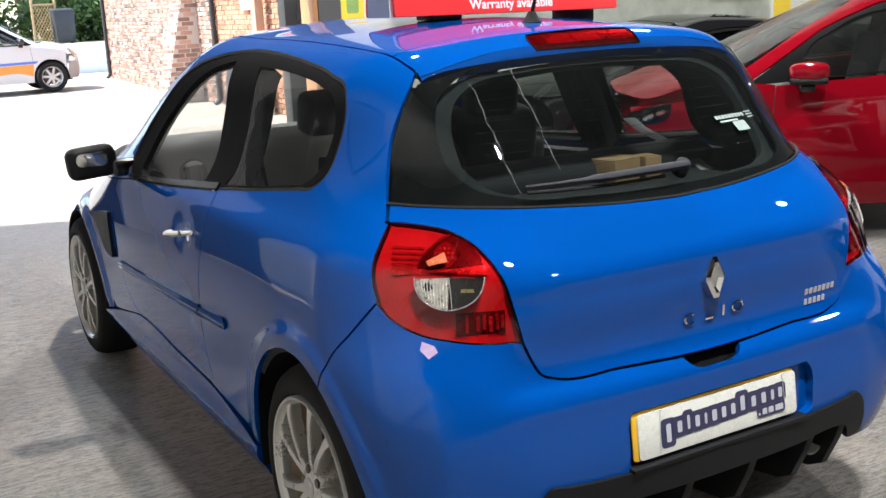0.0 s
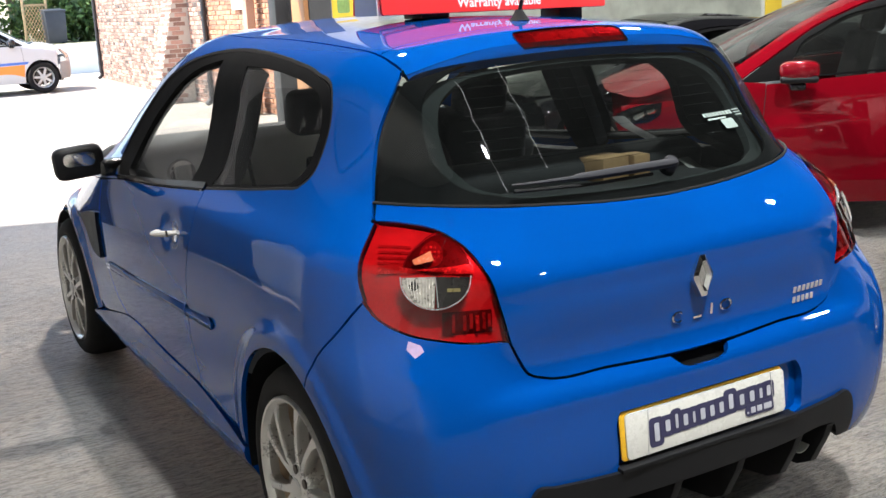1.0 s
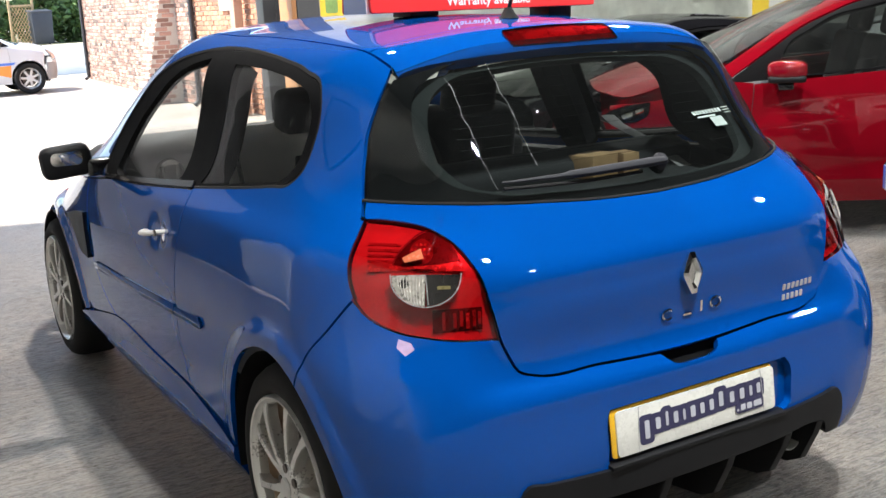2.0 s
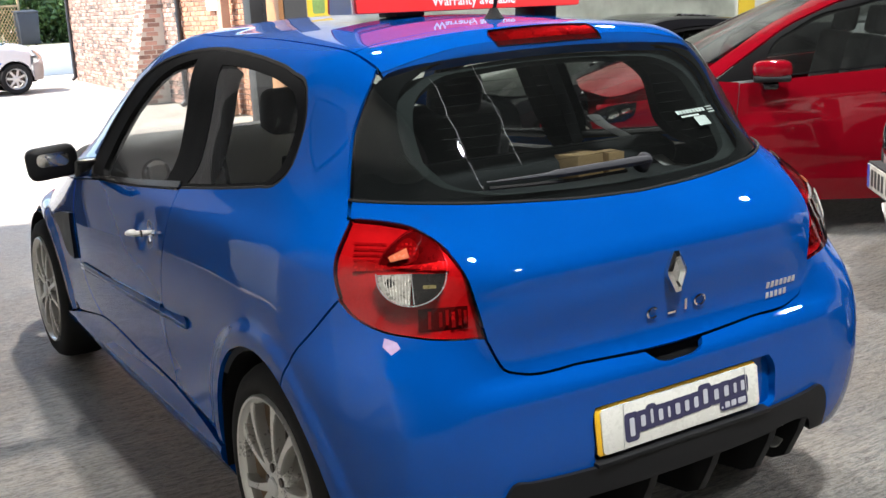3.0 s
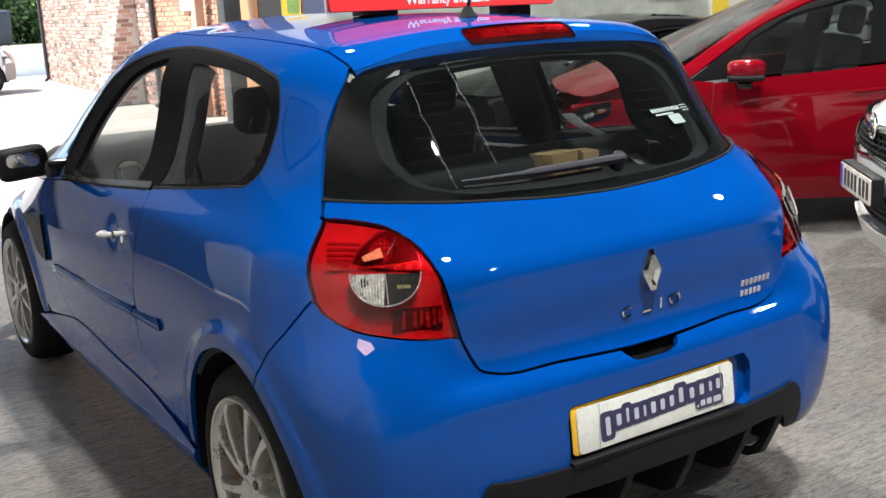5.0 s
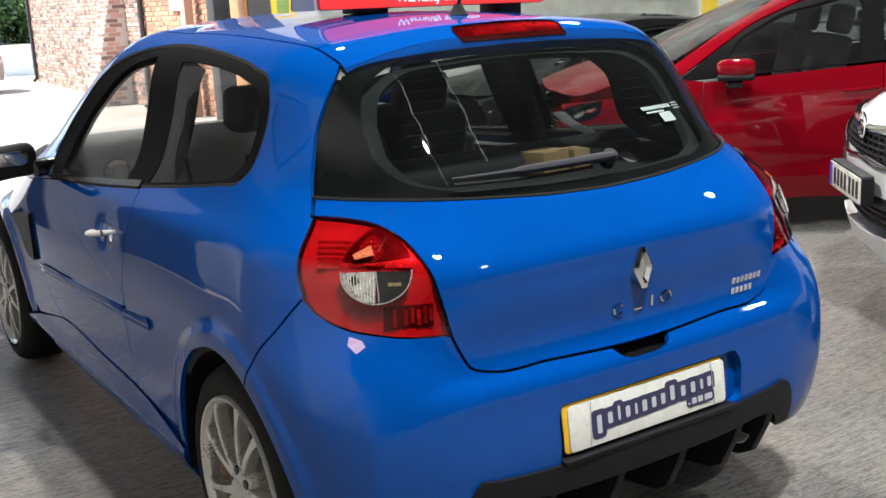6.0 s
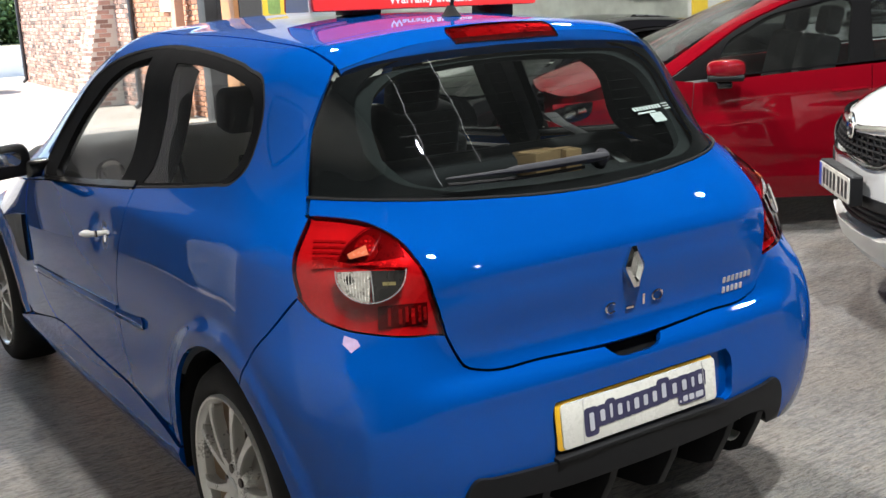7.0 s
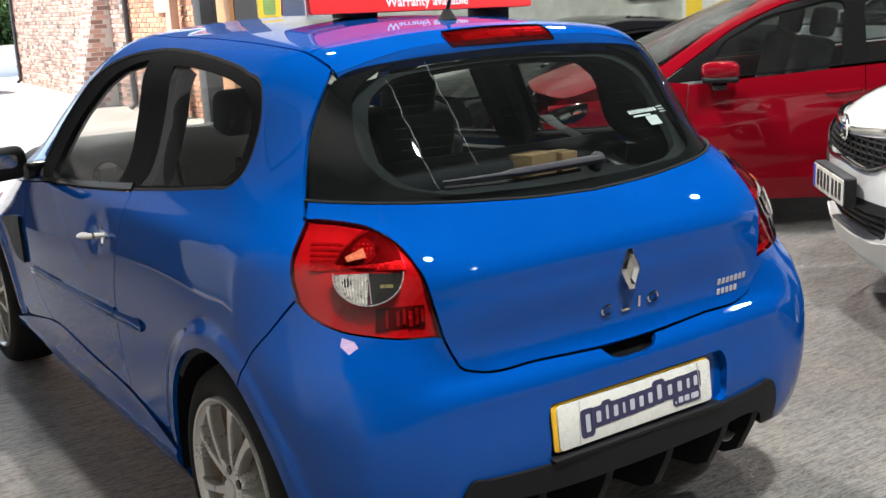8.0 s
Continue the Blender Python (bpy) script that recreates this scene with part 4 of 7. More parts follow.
panel(clio, "bonnet", "top", [bonnet_edge, *two(bonnet_nose), flip(bonnet_edge)[::-1], *[flip(screen_foot), screen_foot[::-1]]], BLUE, blue_car, gap=.004, grid=.05)
nose_top = clio.line("front", [(-.76, .66), (-.45, .705), (0, .72)])
panel(clio, "front_bumper", "front", [clio.line("front", [(-.76, .23), (-.78, .45), (-.76, .66)]), *two(nose_top), flip(clio.line("front", [(-.76, .23), (-.78, .45), (-.76, .66)]))[::-1], clio.line("front", [(.76, .23), (0, .21), (-.76, .23)])], BLUE, blue_car, grid=.05)
for sx in (-1, 1):
    ln = [clio.line("front", [(-.72, .665), (-.62, .735), (-.42, .725)]), clio.line("front", [(-.42, .725), (-.40, .66), (-.55, .625)]), clio.line("front", [(-.55, .625), (-.66, .635), (-.72, .665)])]
    panel(clio, "headlamp", "front", ln, CHROME, blue_car, off=.004, gap=.002, grid=.03, mirror=sx > 0)
panel(clio, "grille", "front", [clio.line("front", [(-.42, .36), (-.38, .50), (0, .52), (.38, .50), (.42, .36)]), clio.line("front", [(.42, .36), (0, .34), (-.42, .36)])], BLACK_PLASTIC, blue_car, off=.004, grid=.05)

# tailgate: painted lower panel, pane, spoiler
tailgate = panel(clio, "tailgate", "rear", [clio.line("rear", [(-.692, 1.037), (-.668, 1.070)]), *two(glass_low), flip(clio.line("rear", [(-.692, 1.037), (-.668, 1.070)]))[::-1], flip(lamp_in)[::-1], *[flip(hatch_low), hatch_low[::-1]], lamp_in], BLUE, blue_car, gap=.003, grid=.022, lift=lambda P: .0045 / (1 + np.exp((P[:, 2] - .945 + .10 * P[:, 0] ** 2) / .008)))
spoiler = panel(clio, "spoiler", "top", [clio.line("top", [(-.523, .62), (-.52, .57), (-.51, .524)]), clio.line("top", [(-.51, .50), (-.42, .487), (-.25, .480), (0, .478)]), flip(clio.line("top", [(-.51, .50), (-.42, .487), (-.25, .480), (0, .478)]))[::-1], flip(clio.line("top", [(-.523, .62), (-.52, .57), (-.51, .524)]))[::-1], flip(roof_seam), roof_seam[::-1]], BLUE, tailgate, gap=.003, grid=.02, edge=.03)
def pane_bulge(P):
    """The outward swell of the rear pane."""
    x, h = np.abs(P[:, 0]), np.clip(P[:, 2] - 1.04, 0, .36)
    arch = .156 + .52 * h + .975 * h * h + .064 * x**2 + .65 * np.clip(x - .25, 0, 1) ** 2
    fade = np.clip((.61 - x) / .19, 0, 1)
    return .78 * np.clip(clio.to_skin("rear", P[:, [0, 2]])[:, 1] - arch, 0, .07) * fade * fade * (3 - 2 * fade)


seam_pane = clio.line("rear", [(-.522, 1.346), (-.535, 1.332), (-.566, 1.290), (-.597, 1.234), (-.633, 1.145), (-.668, 1.072)])
pane_lines = [glass_top, flip(glass_top)[::-1], flip(seam_pane), flip(glass_low), glass_low[::-1], seam_pane[::-1]]
rear_pane = panel(clio, "rear_pane", "rear", pane_lines, GLASS_REAR, tailgate, off=-.002, gap=.004, edge=.005, grid=.02, lift=pane_bulge)
clear_low = clio.line("rear", [(-.525, 1.16), (-.50, 1.115), (-.42, 1.088), (-.25, 1.076), (0, 1.070), (.25, 1.076), (.42, 1.088), (.50, 1.115), (.525, 1.16)])
clear_top = clio.line("rear", [(.525, 1.16), (.515, 1.24), (.485, 1.305), (.42, 1.345), (.2, 1.375), (0, 1.380), (-.2, 1.375), (-.42, 1.345), (-.485, 1.305), (-.515, 1.24), (-.525, 1.16)])
panel(clio, "pane_border", "rear", pane_lines, TRIM_BLACK, tailgate, off=-.009, gap=.006, edge=.012, holes=[[clear_low, clear_top]], hole_edge=.004, grid=.02)
inner_top = clio.line("rear", [(.485, 1.165), (.475, 1.24), (.445, 1.295), (.39, 1.330), (.2, 1.356), (0, 1.362), (-.2, 1.356), (-.39, 1.330), (-.445, 1.295), (-.475, 1.24), (-.485, 1.165)])
inner_low = clio.line("rear", [(-.485, 1.165), (-.46, 1.130), (-.39, 1.108), (-.25, 1.096), (0, 1.090), (.25, 1.096), (.39, 1.108), (.46, 1.130), (.485, 1.165)])
panel(clio, "tailgate_trim", "rear", pane_lines, TRIM_DIM, tailgate, off=-.035, gap=.012, edge=.02, holes=[[inner_low, inner_top]], hole_edge=.02, grid=.025)
for k in range(10):
    z = 1.125 + .024 * k
    w = .44 - .06 * max(0, k - 7) / 4
    part("heating_wire", tube([tuple(p - .006 * n) for p, n in zip(clio.line("rear", [(-w, z), (0, z + .004), (w, z)], .05), clio.normal(clio.line("rear", [(-w, z), (0, z + .004), (w, z)], .05)))], .0004, 4), SATIN_BLACK, rear_pane)
brake_lines = [clio.line("top", [(-.165, .553), (0, .556), (.165, .553)]), clio.line("top", [(.165, .553), (.172, .545), (.170, .494)]), clio.line("top", [(.170, .494), (0, .490), (-.170, .494)]), clio.line("top", [(-.170, .494), (-.172, .545), (-.165, .553)])]
brake = panel(clio, "high_brake_lamp", "top", brake_lines, LENS_RED, spoiler, off=.007, gap=0, edge=.02, grid=.02, label="slim red high-level brake lamp")
brake.visible_shadow = False
panel(clio, "brake_lamp_bowl", "top", brake_lines, LAMP_DEEP, brake, off=.0025, gap=.003, edge=.01, grid=.02)
panel(clio, "brake_reflector", "top", [clio.to_skin("top", [(-.12, .541), (.05, .541)]), clio.to_skin("top", [(.05, .541), (.05, .508)]), clio.to_skin("top", [(.05, .508), (-.12, .508)])], LAMP_DARKRED, brake, off=.0038, gap=0, edge=.002, grid=.02)
# seals in the joints
for name, ln, o in (("pane_seal", glass_low, .0005),):
    p = np.concatenate([ln, flip(ln)[::-1]])
    part(name, tube([tuple(v) for v in p], .004, 6), RUBBER, tailgate)

# rear bumper
notch = clio.line("rear", [(-.092, .671), (-.070, .650), (-.05, .644), (0, .643)])
low_edge = clio.line("rear", [(-.70, .300), (-.60, .305), (-.545, .318), (-.533, .37), (-.528, .42), (-.505, .445), (-.46, .442), (-.28, .431), (0, .427)])
bump_low = clio.line("flank", [(.245, .300), (.19, .30), (.15, .30)])
hatch_gap = clio.line("rear", [(-.523, .784), (-.503, .738), (-.484, .704), (-.448, .689), (-.274, .679), (-.092, .671)])
half_top = [arch_bump, tail_cut[::-1], lamp_low, hatch_gap, notch]
half_low = [bump_low, low_edge]
rec = [clio.line("rear", [(-.275, .444), (.31, .444)]), clio.line("rear", [(.31, .444), (.325, .452), (.326, .48), (.322, .56), (.308, .577)]), clio.line("rear", [(.308, .577), (0, .578), (-.268, .575)]), clio.line("rear", [(-.268, .575), (-.2745, .56), (-.277, .48), (-.278, .452), (-.275, .444)])]
bump_lines = [*half_top, *[flip(l)[::-1] for l in half_top[::-1]], *[flip(l) for l in half_low], *[l[::-1] for l in half_low[::-1]]]


def bumper_lift(P):
    ledge = .004 / (1 + np.exp((P[:, 2] - .655 - .10 * P[:, 0] ** 2) / .006)) * np.clip((.68 - np.abs(P[:, 0])) / .12, 0, 1) ** 2
    d = np.hypot(P[:, 1] - HUB_R, P[:, 2] - .33) - ARCH
    lip = .011 / (1 + np.exp((d - .055) / .007)) * (np.abs(P[:, 0]) > .6)
    th = np.degrees(np.arctan2(1 - P[:, 1], np.abs(P[:, 0])))
    d2 = radians(1) * (th - (51.5 - 14 * np.clip(P[:, 2] - .58, 0, .3))) * .95
    crease = .014 * np.exp(-np.sqrt(d2**2 + .003**2) / .07) * np.clip((.83 - P[:, 2]) / .10, 0, 1) * np.clip((P[:, 2] - .30) / .15, 0, 1)
    return ledge * (P[:, 1] < .3) + lip + crease


bumper = panel(clio, "rear_bumper", "side", bump_lines, BLUE, blue_car, gap=.0025, grid=.015, edge=.02, lift=bumper_lift, holes=[rec], hole_edge=.035)
panel(clio, "plate_recess", "rear", rec, BLUE, bumper, off=-.018, gap=-.004, grid=.05, edge=.002)
panel(clio, "tailgate_gap", "rear", [clio.line("rear", [(-.53, .80), (-.50, .70), (-.44, .67), (0, .635)]), flip(clio.line("rear", [(-.53, .80), (-.50, .70), (-.44, .67), (0, .635)]))[::-1], clio.line("rear", [(.53, .80), (0, .72), (-.53, .80)])], TRIM_BLACK, bumper, off=-.030, gap=0, grid=.04, edge=.002)
# number plate: a yellow plate with a white advertising board over it
py, tilt = .0165, -6.0
mp = pose(0, py - .006, .5115, 90 + tilt, 0, 0)
plate = part("number_plate", slab(rounded(.530, .118, .010), .004, mp @ Matrix.Translation((-.006, .003, 0)), .001), PLATE_YELLOW, bumper, "yellow plate under a white advertising board")
board = part("board", slab(rounded(.520, .111, .012), .004, mp @ Matrix.Translation((.003, 0, .0045)), .001), PLATE_WHITE, plate, "white board with a dark blue wordmark")
mb = mp @ Matrix.Translation((.003, 0, .0088))


def mark(name, outline, mat, parent, m, lift):
    return part(name, slab(outline, .0006, m @ Matrix.Translation((0, 0, lift))), mat, parent)


# each bar: place along the board, width, lowest and highest point
BARS = [(-.176, .021, -.030, .018), (-.149, .021, -.014, .016), (-.127, .012, -.014, .024), (-.105, .020, -.013, .017), (-.084, .011, -.013, .017), (-.062, .022, -.012, .018), (-.038, .020, -.011, .018), (-.014, .020, -.010, .019), (.011, .021, -.009, .031), (.040, .021, -.007, .022), (.067, .022, -.006, .023), (.091, .014, -.005, .023), (.112, .019, -.004, .024)]
BARS = [(-.176 + (x + .176) * 1.29, w * 1.12, za * 1.08, zb * 1.08) for x, w, za, zb in BARS]
for k, (x, w, za, zb) in enumerate(BARS):
    mark("wordmark_ground", rounded(w + .021, zb - za + .020, .011, 5, x + .006, (za + zb) / 2), INK_NAVY, board, mb, .0007 * (k % 2))
for x, w, za, zb in BARS:
    mark("wordmark_bar", rounded(w * .62, (zb - za) * .86, .004, 5, x + .006, (za + zb) / 2), INK_GREY, board, mb, .0021)
mark("wordmark_ground", rounded(.100, .030, .012, 5, .168, -.026), INK_NAVY, board, mb, .0014)
for x, w, h in ((.126, .006, .006), (.144, .016, .015), (.166, .017, .015), (.195, .027, .015)):
    mark("wordmark_bar", rounded(w, h, .0026, 4, x, -.034 + h / 2), INK_GREY, board, mb, .0024)
for x in (-.195, .215):
    part("cable_tie", tube([mb @ Vector((x + (.004 if x < 0 else -.003), .056, .0012)), mb @ Vector((x, .0, .0016)), mb @ Vector((x - (.004 if x < 0 else -.003), -.056, .0012))], .0011, 5), SATIN_SILVER, board)

# diffuser
DIFF = BLACK_PLASTIC
shelf_ = box((.575, .034, .012), (.004, .000, .4405), (4, 0, 0), .004, 2)
part("plate_shelf", shelf_, BLACK_PLASTIC, bumper, "black ledge under the number plate")
dif_half = clio.line("rear", [(-.526, .33), (-.533, .39), (-.524, .432), (-.505, .452), (-.46, .447), (-.28, .436), (0, .432)])
strip_low = clio.line("rear", [(0, .366), (-.28, .370), (-.42, .378), (-.455, .372), (-.475, .33)])
diffuser = panel(clio, "diffuser", "rear", [dif_half, flip(dif_half)[::-1], clio.line("rear", [(.526, .33), (.475, .33)]), flip(strip_low)[::-1], strip_low, clio.line("rear", [(-.475, .33), (-.526, .33)])], DIFF, bumper, off=.016, gap=0, grid=.025, edge=.05, label="matt black finned diffuser")
cv = bmesh.new()
prof = [(.035, .372), (.075, .345), (.13, .30), (.20, .245), (.36, .205)]
cols = [[cv.verts.new((x, y + .064 * x * x, z)) for y, z in prof] for x in np.linspace(-.50, .50, 15)]
for i in range(14):
    for k in range(len(prof) - 1):
        cv.faces.new((cols[i][k], cols[i][k + 1], cols[i + 1][k + 1], cols[i + 1][k]))
part("undertray", cv, DIFF, diffuser)
for x in (-.44, -.315, -.105, .105, .315, .44):
    fin = slab([(.0, .372), (.012, .335), (.055, .248), (.10, .225), (.30, .200), (.30, .24), (.13, .31), (.04, .38)], .024, pose(x + .012, -.012 + .064 * x * x, 0) @ Matrix(((0, 0, -1, 0), (1, 0, 0, 0), (0, 1, 0, 0), (0, 0, 0, 1))), .004)
    part("fin", fin, DIFF, diffuser)
for sx in (-1, 1):
    part("exhaust_tip", lathe(bmesh.new(), [(.034, 0), (.036, .0), (.036, .12), (.034, .12)], 24, pose(sx * .40, .06, .315, 0, 0, 90)), SATIN_SILVER, bumper, "steel exhaust tip")

# badges
mg = pose(.008, .037, .852, 86, 0, 0)
lz = bmesh.new()
o8 = [(-.009, .053), (.009, .053), (.033, .005), (.033, -.005), (.009, -.053), (-.009, -.053), (-.033, -.005), (-.033, .005)]
low8 = [lz.verts.new(mg @ Vector((x, y, -.010))) for x, y in o8]
rim8 = [lz.verts.new(mg @ Vector((x * .94, y * .95, .008))) for x, y in o8]
ridge8 = [lz.verts.new(mg @ Vector((x * .62, y * .70, .014))) for x, y in o8]
pit8 = [lz.verts.new(mg @ Vector((x * .36, y * .46, .004))) for x, y in o8]
for a, b in ((low8, rim8), (rim8, ridge8), (ridge8, pit8)):
    for k in range(8):
        lz.faces.new((a[k], b[k], b[(k + 1) % 8], a[(k + 1) % 8]))
lz.faces.new(pit8)
bmesh.ops.recalc_face_normals(lz, faces=lz.faces)
part("badge", lz, CHROME, tailgate, "chrome diamond badge", smooth=False)


def on_gate(x, z, proud=.0045):
    """A pose lying on the tailgate, local x along the car's width, local z outwards."""
    p = clio.to_skin("rear", [(x, z)])
    n = Vector(clio.normal(p)[0])
    ex = Vector((1, 0, 0))
    ex = (ex - n * ex.dot(n)).normalized()
    ey = n.cross(ex)
    m = Matrix((ex, ey, n)).transposed().to_4x4()
    return Matrix.Translation(Vector(p[0]) + n * proud) @ m


horseshoe = [(.013 * math.cos(a) * 1.25, .0125 * math.sin(a)) for a in np.radians(np.linspace(48, 312, 20))]
ring_ = [(.0175 * math.cos(a), .0125 * math.sin(a)) for a in np.linspace(0, math.tau, 25)[:-1]]
for x, kind_, pts in ((-.058, 0, horseshoe), (.004, 1, (.026, .0062, -.0115)), (.050, 1, (.0075, .029, 0)), (.098, 2, ring_)):
    m2 = on_gate(x, .757 + .03 * (x + .058))
    if kind_ == 1:
        part("badge_bar", slab(rounded(pts[0], pts[1], .0018, 2, 0, pts[2]), .005, m2, .0012), CHROME, tailgate, "chrome badge bar")
    else:
        part("badge_bar", tube([m2 @ Vector((p[0], p[1], .003)) for p in pts], .0031, 6, closed=kind_ == 2), CHROME, tailgate, "chrome badge bar")
for r in range(2):
    for k in range(7 - r * 2):
        x = .352 + .0172 * k - .004 * r
        m2 = on_gate(x, .748 - .027 * r)
        part("badge_bar", slab([(-.0055, -.0075), (.0045, -.0075), (.0075, .0075), (-.002, .0075)], .003, m2, .001), GREY_PLASTIC, tailgate)
# dried water runs on the pane
RUN = make("dried_run", (0.17, 0.18, 0.18), 0.8, vary=0.3, scale=40)
for x0, za, zb in ((-.418, 1.318, 1.075), (-.303, 1.345, 1.110)):
    zz = np.linspace(za, zb, 24)
    xs = [x0 + .0022 * math.sin(z * 60 + x0 * 30) + .0016 * math.sin(z * 137) for z in zz]
    pr = clio.to_skin("rear", list(zip(xs, zz)))
    pn_ = clio.normal(pr)
    part("water_run", tube([tuple(p + n * (b - .0012)) for p, n, b in zip(pr, pn_, pane_bulge(pr))], [.0003 + .0004 * abs(math.sin(k * 1.7)) for k in range(24)], 5, .3), RUN, rear_pane, "thin whitish dried water run")
# sticker
panel(clio, "price_sticker", "side", [clio.line("rear", [(-.722, .803), (-.703, .794)]), clio.line("rear", [(-.703, .794), (-.700, .781)]), clio.line("rear", [(-.700, .781), (-.719, .767)]), clio.line("rear", [(-.719, .767), (-.729, .785), (-.722, .803)])], make("pink_sticker", (0.42, 0.30, 0.46), 0.5, vary=0.2, scale=80), bumper, off=.0012, gap=0, edge=.001, grid=.02, lift=bumper_lift, label="small pale pink sticker")

# wiper
WIPER_GREY = make("wiper_grey", (0.022, 0.022, 0.026), 0.7, vary=0.2, scale=20, spec=0.2)
wp = bmesh.new()
wl = clio.line("rear", [(.050, 1.079), (-.10, 1.079), (-.25, 1.079), (-.405, 1.080)], .02)
wn_ = clio.normal(wl)
ws_ = np.linspace(0, 1, len(wl))
sweep(wp, [tuple(p + n * h) for p, n, h in zip(wl, wn_, pane_bulge(wl) + np.interp(ws_, [0, .6, 1], [.020, .017, .010]))], list(np.interp(ws_, [0, .08, .55, .64, .66, 1], [.011, .0145, .0130, .0120, .0075, .0035])), 10, .8)
wiper = part("wiper", wp, WIPER_GREY, tailgate, "dark grey plastic rear wiper")
pv = clio.to_skin("rear", [(.050, 1.085)])[0]
nv = clio.normal(np.array([pv]))[0]
part("wiper_pivot", lathe(bmesh.new(), [(.0001, .040), (.014, .038), (.019, .032), (.022, .0), (.0001, .0)], 20, Matrix.Translation(Vector(pv)) @ Vector(nv).to_track_quat("X", "Z").to_matrix().to_4x4(), False), WIPER_GREY, wiper)
bl_ = clio.line("rear", [(-.02, 1.071), (-.2, 1.070), (-.405, 1.072)], .04)
part("wiper_blade", tube([tuple(p + n * (.006 + b)) for p, n, b in zip(bl_, clio.normal(bl_), pane_bulge(bl_))], .0045, 6), RUBBER, wiper)

# aerial
ab = clio.to_skin("top", [(.012, .775)])[0]
an_ = part("aerial", lathe(bmesh.new(), [(.0001, .03), (.010, .030), (.020, .012), (.030, 0), (.0001, 0)], 20, Matrix.Translation(Vector(ab)) @ pose(0, 0, 0, 0, -90, 0), False), RUBBER, blue_car, "black roof aerial")
part("aerial_rod", tube([Vector(ab) + Vector((0, 0, .02)), Vector(ab) + Vector((0, -.03, .09)), Vector(ab) + Vector((0, -.14, .32))], [.006, .0045, .002], 8), RUBBER, an_)


def wheel(m, label):
    """An alloy wheel with paired spokes on a low-profile tyre; local -x faces outwards."""
    w = hang("wheel", mesh_of("wheel", [], []), None, blue_car, label)
    w.matrix_basis = m
    R, rr = .322, .240
    part("tyre", lathe(bmesh.new(), [(rr, -.092), (rr + .008, -.104), (.262, -.109), (.286, -.106), (.304, -.095), (.316, -.074), (R, -.048), (R, .060), (.314, .092), (.297, .108), (.25, .11), (rr, .095)], 64), RUBBER, w, "black low-profile tyre")
    rim = part("rim", lathe(bmesh.new(), [(.228, -.100), (.232, -.109), (.238, -.111), (.242, -.104), (.240, -.078), (.222, -.066), (.218, -.078), (.221, -.094)], 64), ALLOY, w, "silver alloy rim")
    part("barrel", lathe(bmesh.new(), [(.222, -.068), (.212, -.04), (.208, .09), (.203, .09), (.207, -.04), (.217, -.070)], 48), BARREL, w, "warm grey inner barrel")
    part("back_plate", lathe(bmesh.new(), [(.0001, .03), (.200, .03), (.200, .036), (.0001, .036)], 40, None, False), BLACK_PLASTIC, w)
    part("brake_disc", lathe(bmesh.new(), [(.06, .0), (.150, .0), (.150, .02), (.06, .02)], 40), BRAKE_METAL, w)
    part("caliper", box((.07, .16, .08), (-.01, .10, .05), (40, 0, 0), .015), BRAKE_METAL, w)
    part("hub", lathe(bmesh.new(), [(.0001, -.106), (.030, -.106), (.036, -.102), (.062, -.098), (.070, -.086), (.066, -.02), (.0001, -.02)], 40, None, False), ALLOY, w)
    part("centre_cap", lathe(bmesh.new(), [(.0001, -.114), (.024, -.113), (.028, -.108), (.028, -.10), (.0001, -.10)], 24, None, False), SATIN_SILVER, w)
    for k in range(5):
        a = math.tau * k / 5
        part("bolt_hole", lathe(bmesh.new(), [(.0001, -.1025), (.0125, -.1025), (.0125, -.088), (.0001, -.088)], 12, Matrix.Rotation(a + .63, 4, "X") @ Matrix.Translation((-.001, 0, .048)), False), BRAKE_METAL, w)
        for s in (-1, 1):
            sp = bmesh.new()
            inner, outer = a + s * .16, a + s * .27
            stations = [(.050, inner, -.100, .0150), (.085, a + s * .185, -.106, .0105), (.135, a + s * .225, -.108, .0092), (.185, a + s * .25, -.106, .0098), (.212, a + s * .262, -.102, .0145), (.2265, outer, -.097, .0240)]
            rings = []
            for rad_, an, dx, wd in stations:
                p = Vector((dx, rad_ * math.sin(an), rad_ * math.cos(an)))
                out_ = Vector((0, p.y, p.z)).normalized()
                tan = Vector((0, out_.z, -out_.y))
                rings.append([sp.verts.new(p + tan * u * wd + Vector((d, 0, 0))) for u, d in ((-.7, .034), (-1, .006), (-.90, .000), (0, -.0015), (.90, .000), (1, .006), (.7, .034))])
            for i in range(len(rings) - 1):
                for j in range(7):
                    sp.faces.new((rings[i][j], rings[i + 1][j], rings[i + 1][(j + 1) % 7], rings[i][(j + 1) % 7]))
            bmesh.ops.recalc_face_normals(sp, faces=sp.faces)
            spoke = part("spoke", sp, ALLOY, w)
            spoke.data.polygons.foreach_set("use_smooth", [i % 7 in (2, 3) for i in range(len(spoke.data.polygons))])
    return w


for x, y, s in ((-.740, HUB_R, 1), (-.756, HUB_F, 1), (.740, HUB_R, -1), (.756, HUB_F, -1)):
    wheel(pose(x, y, HUB_Z, 14 if y > 1 else 22, 0, 0 if s > 0 else 180), "alloy wheel with paired spokes")

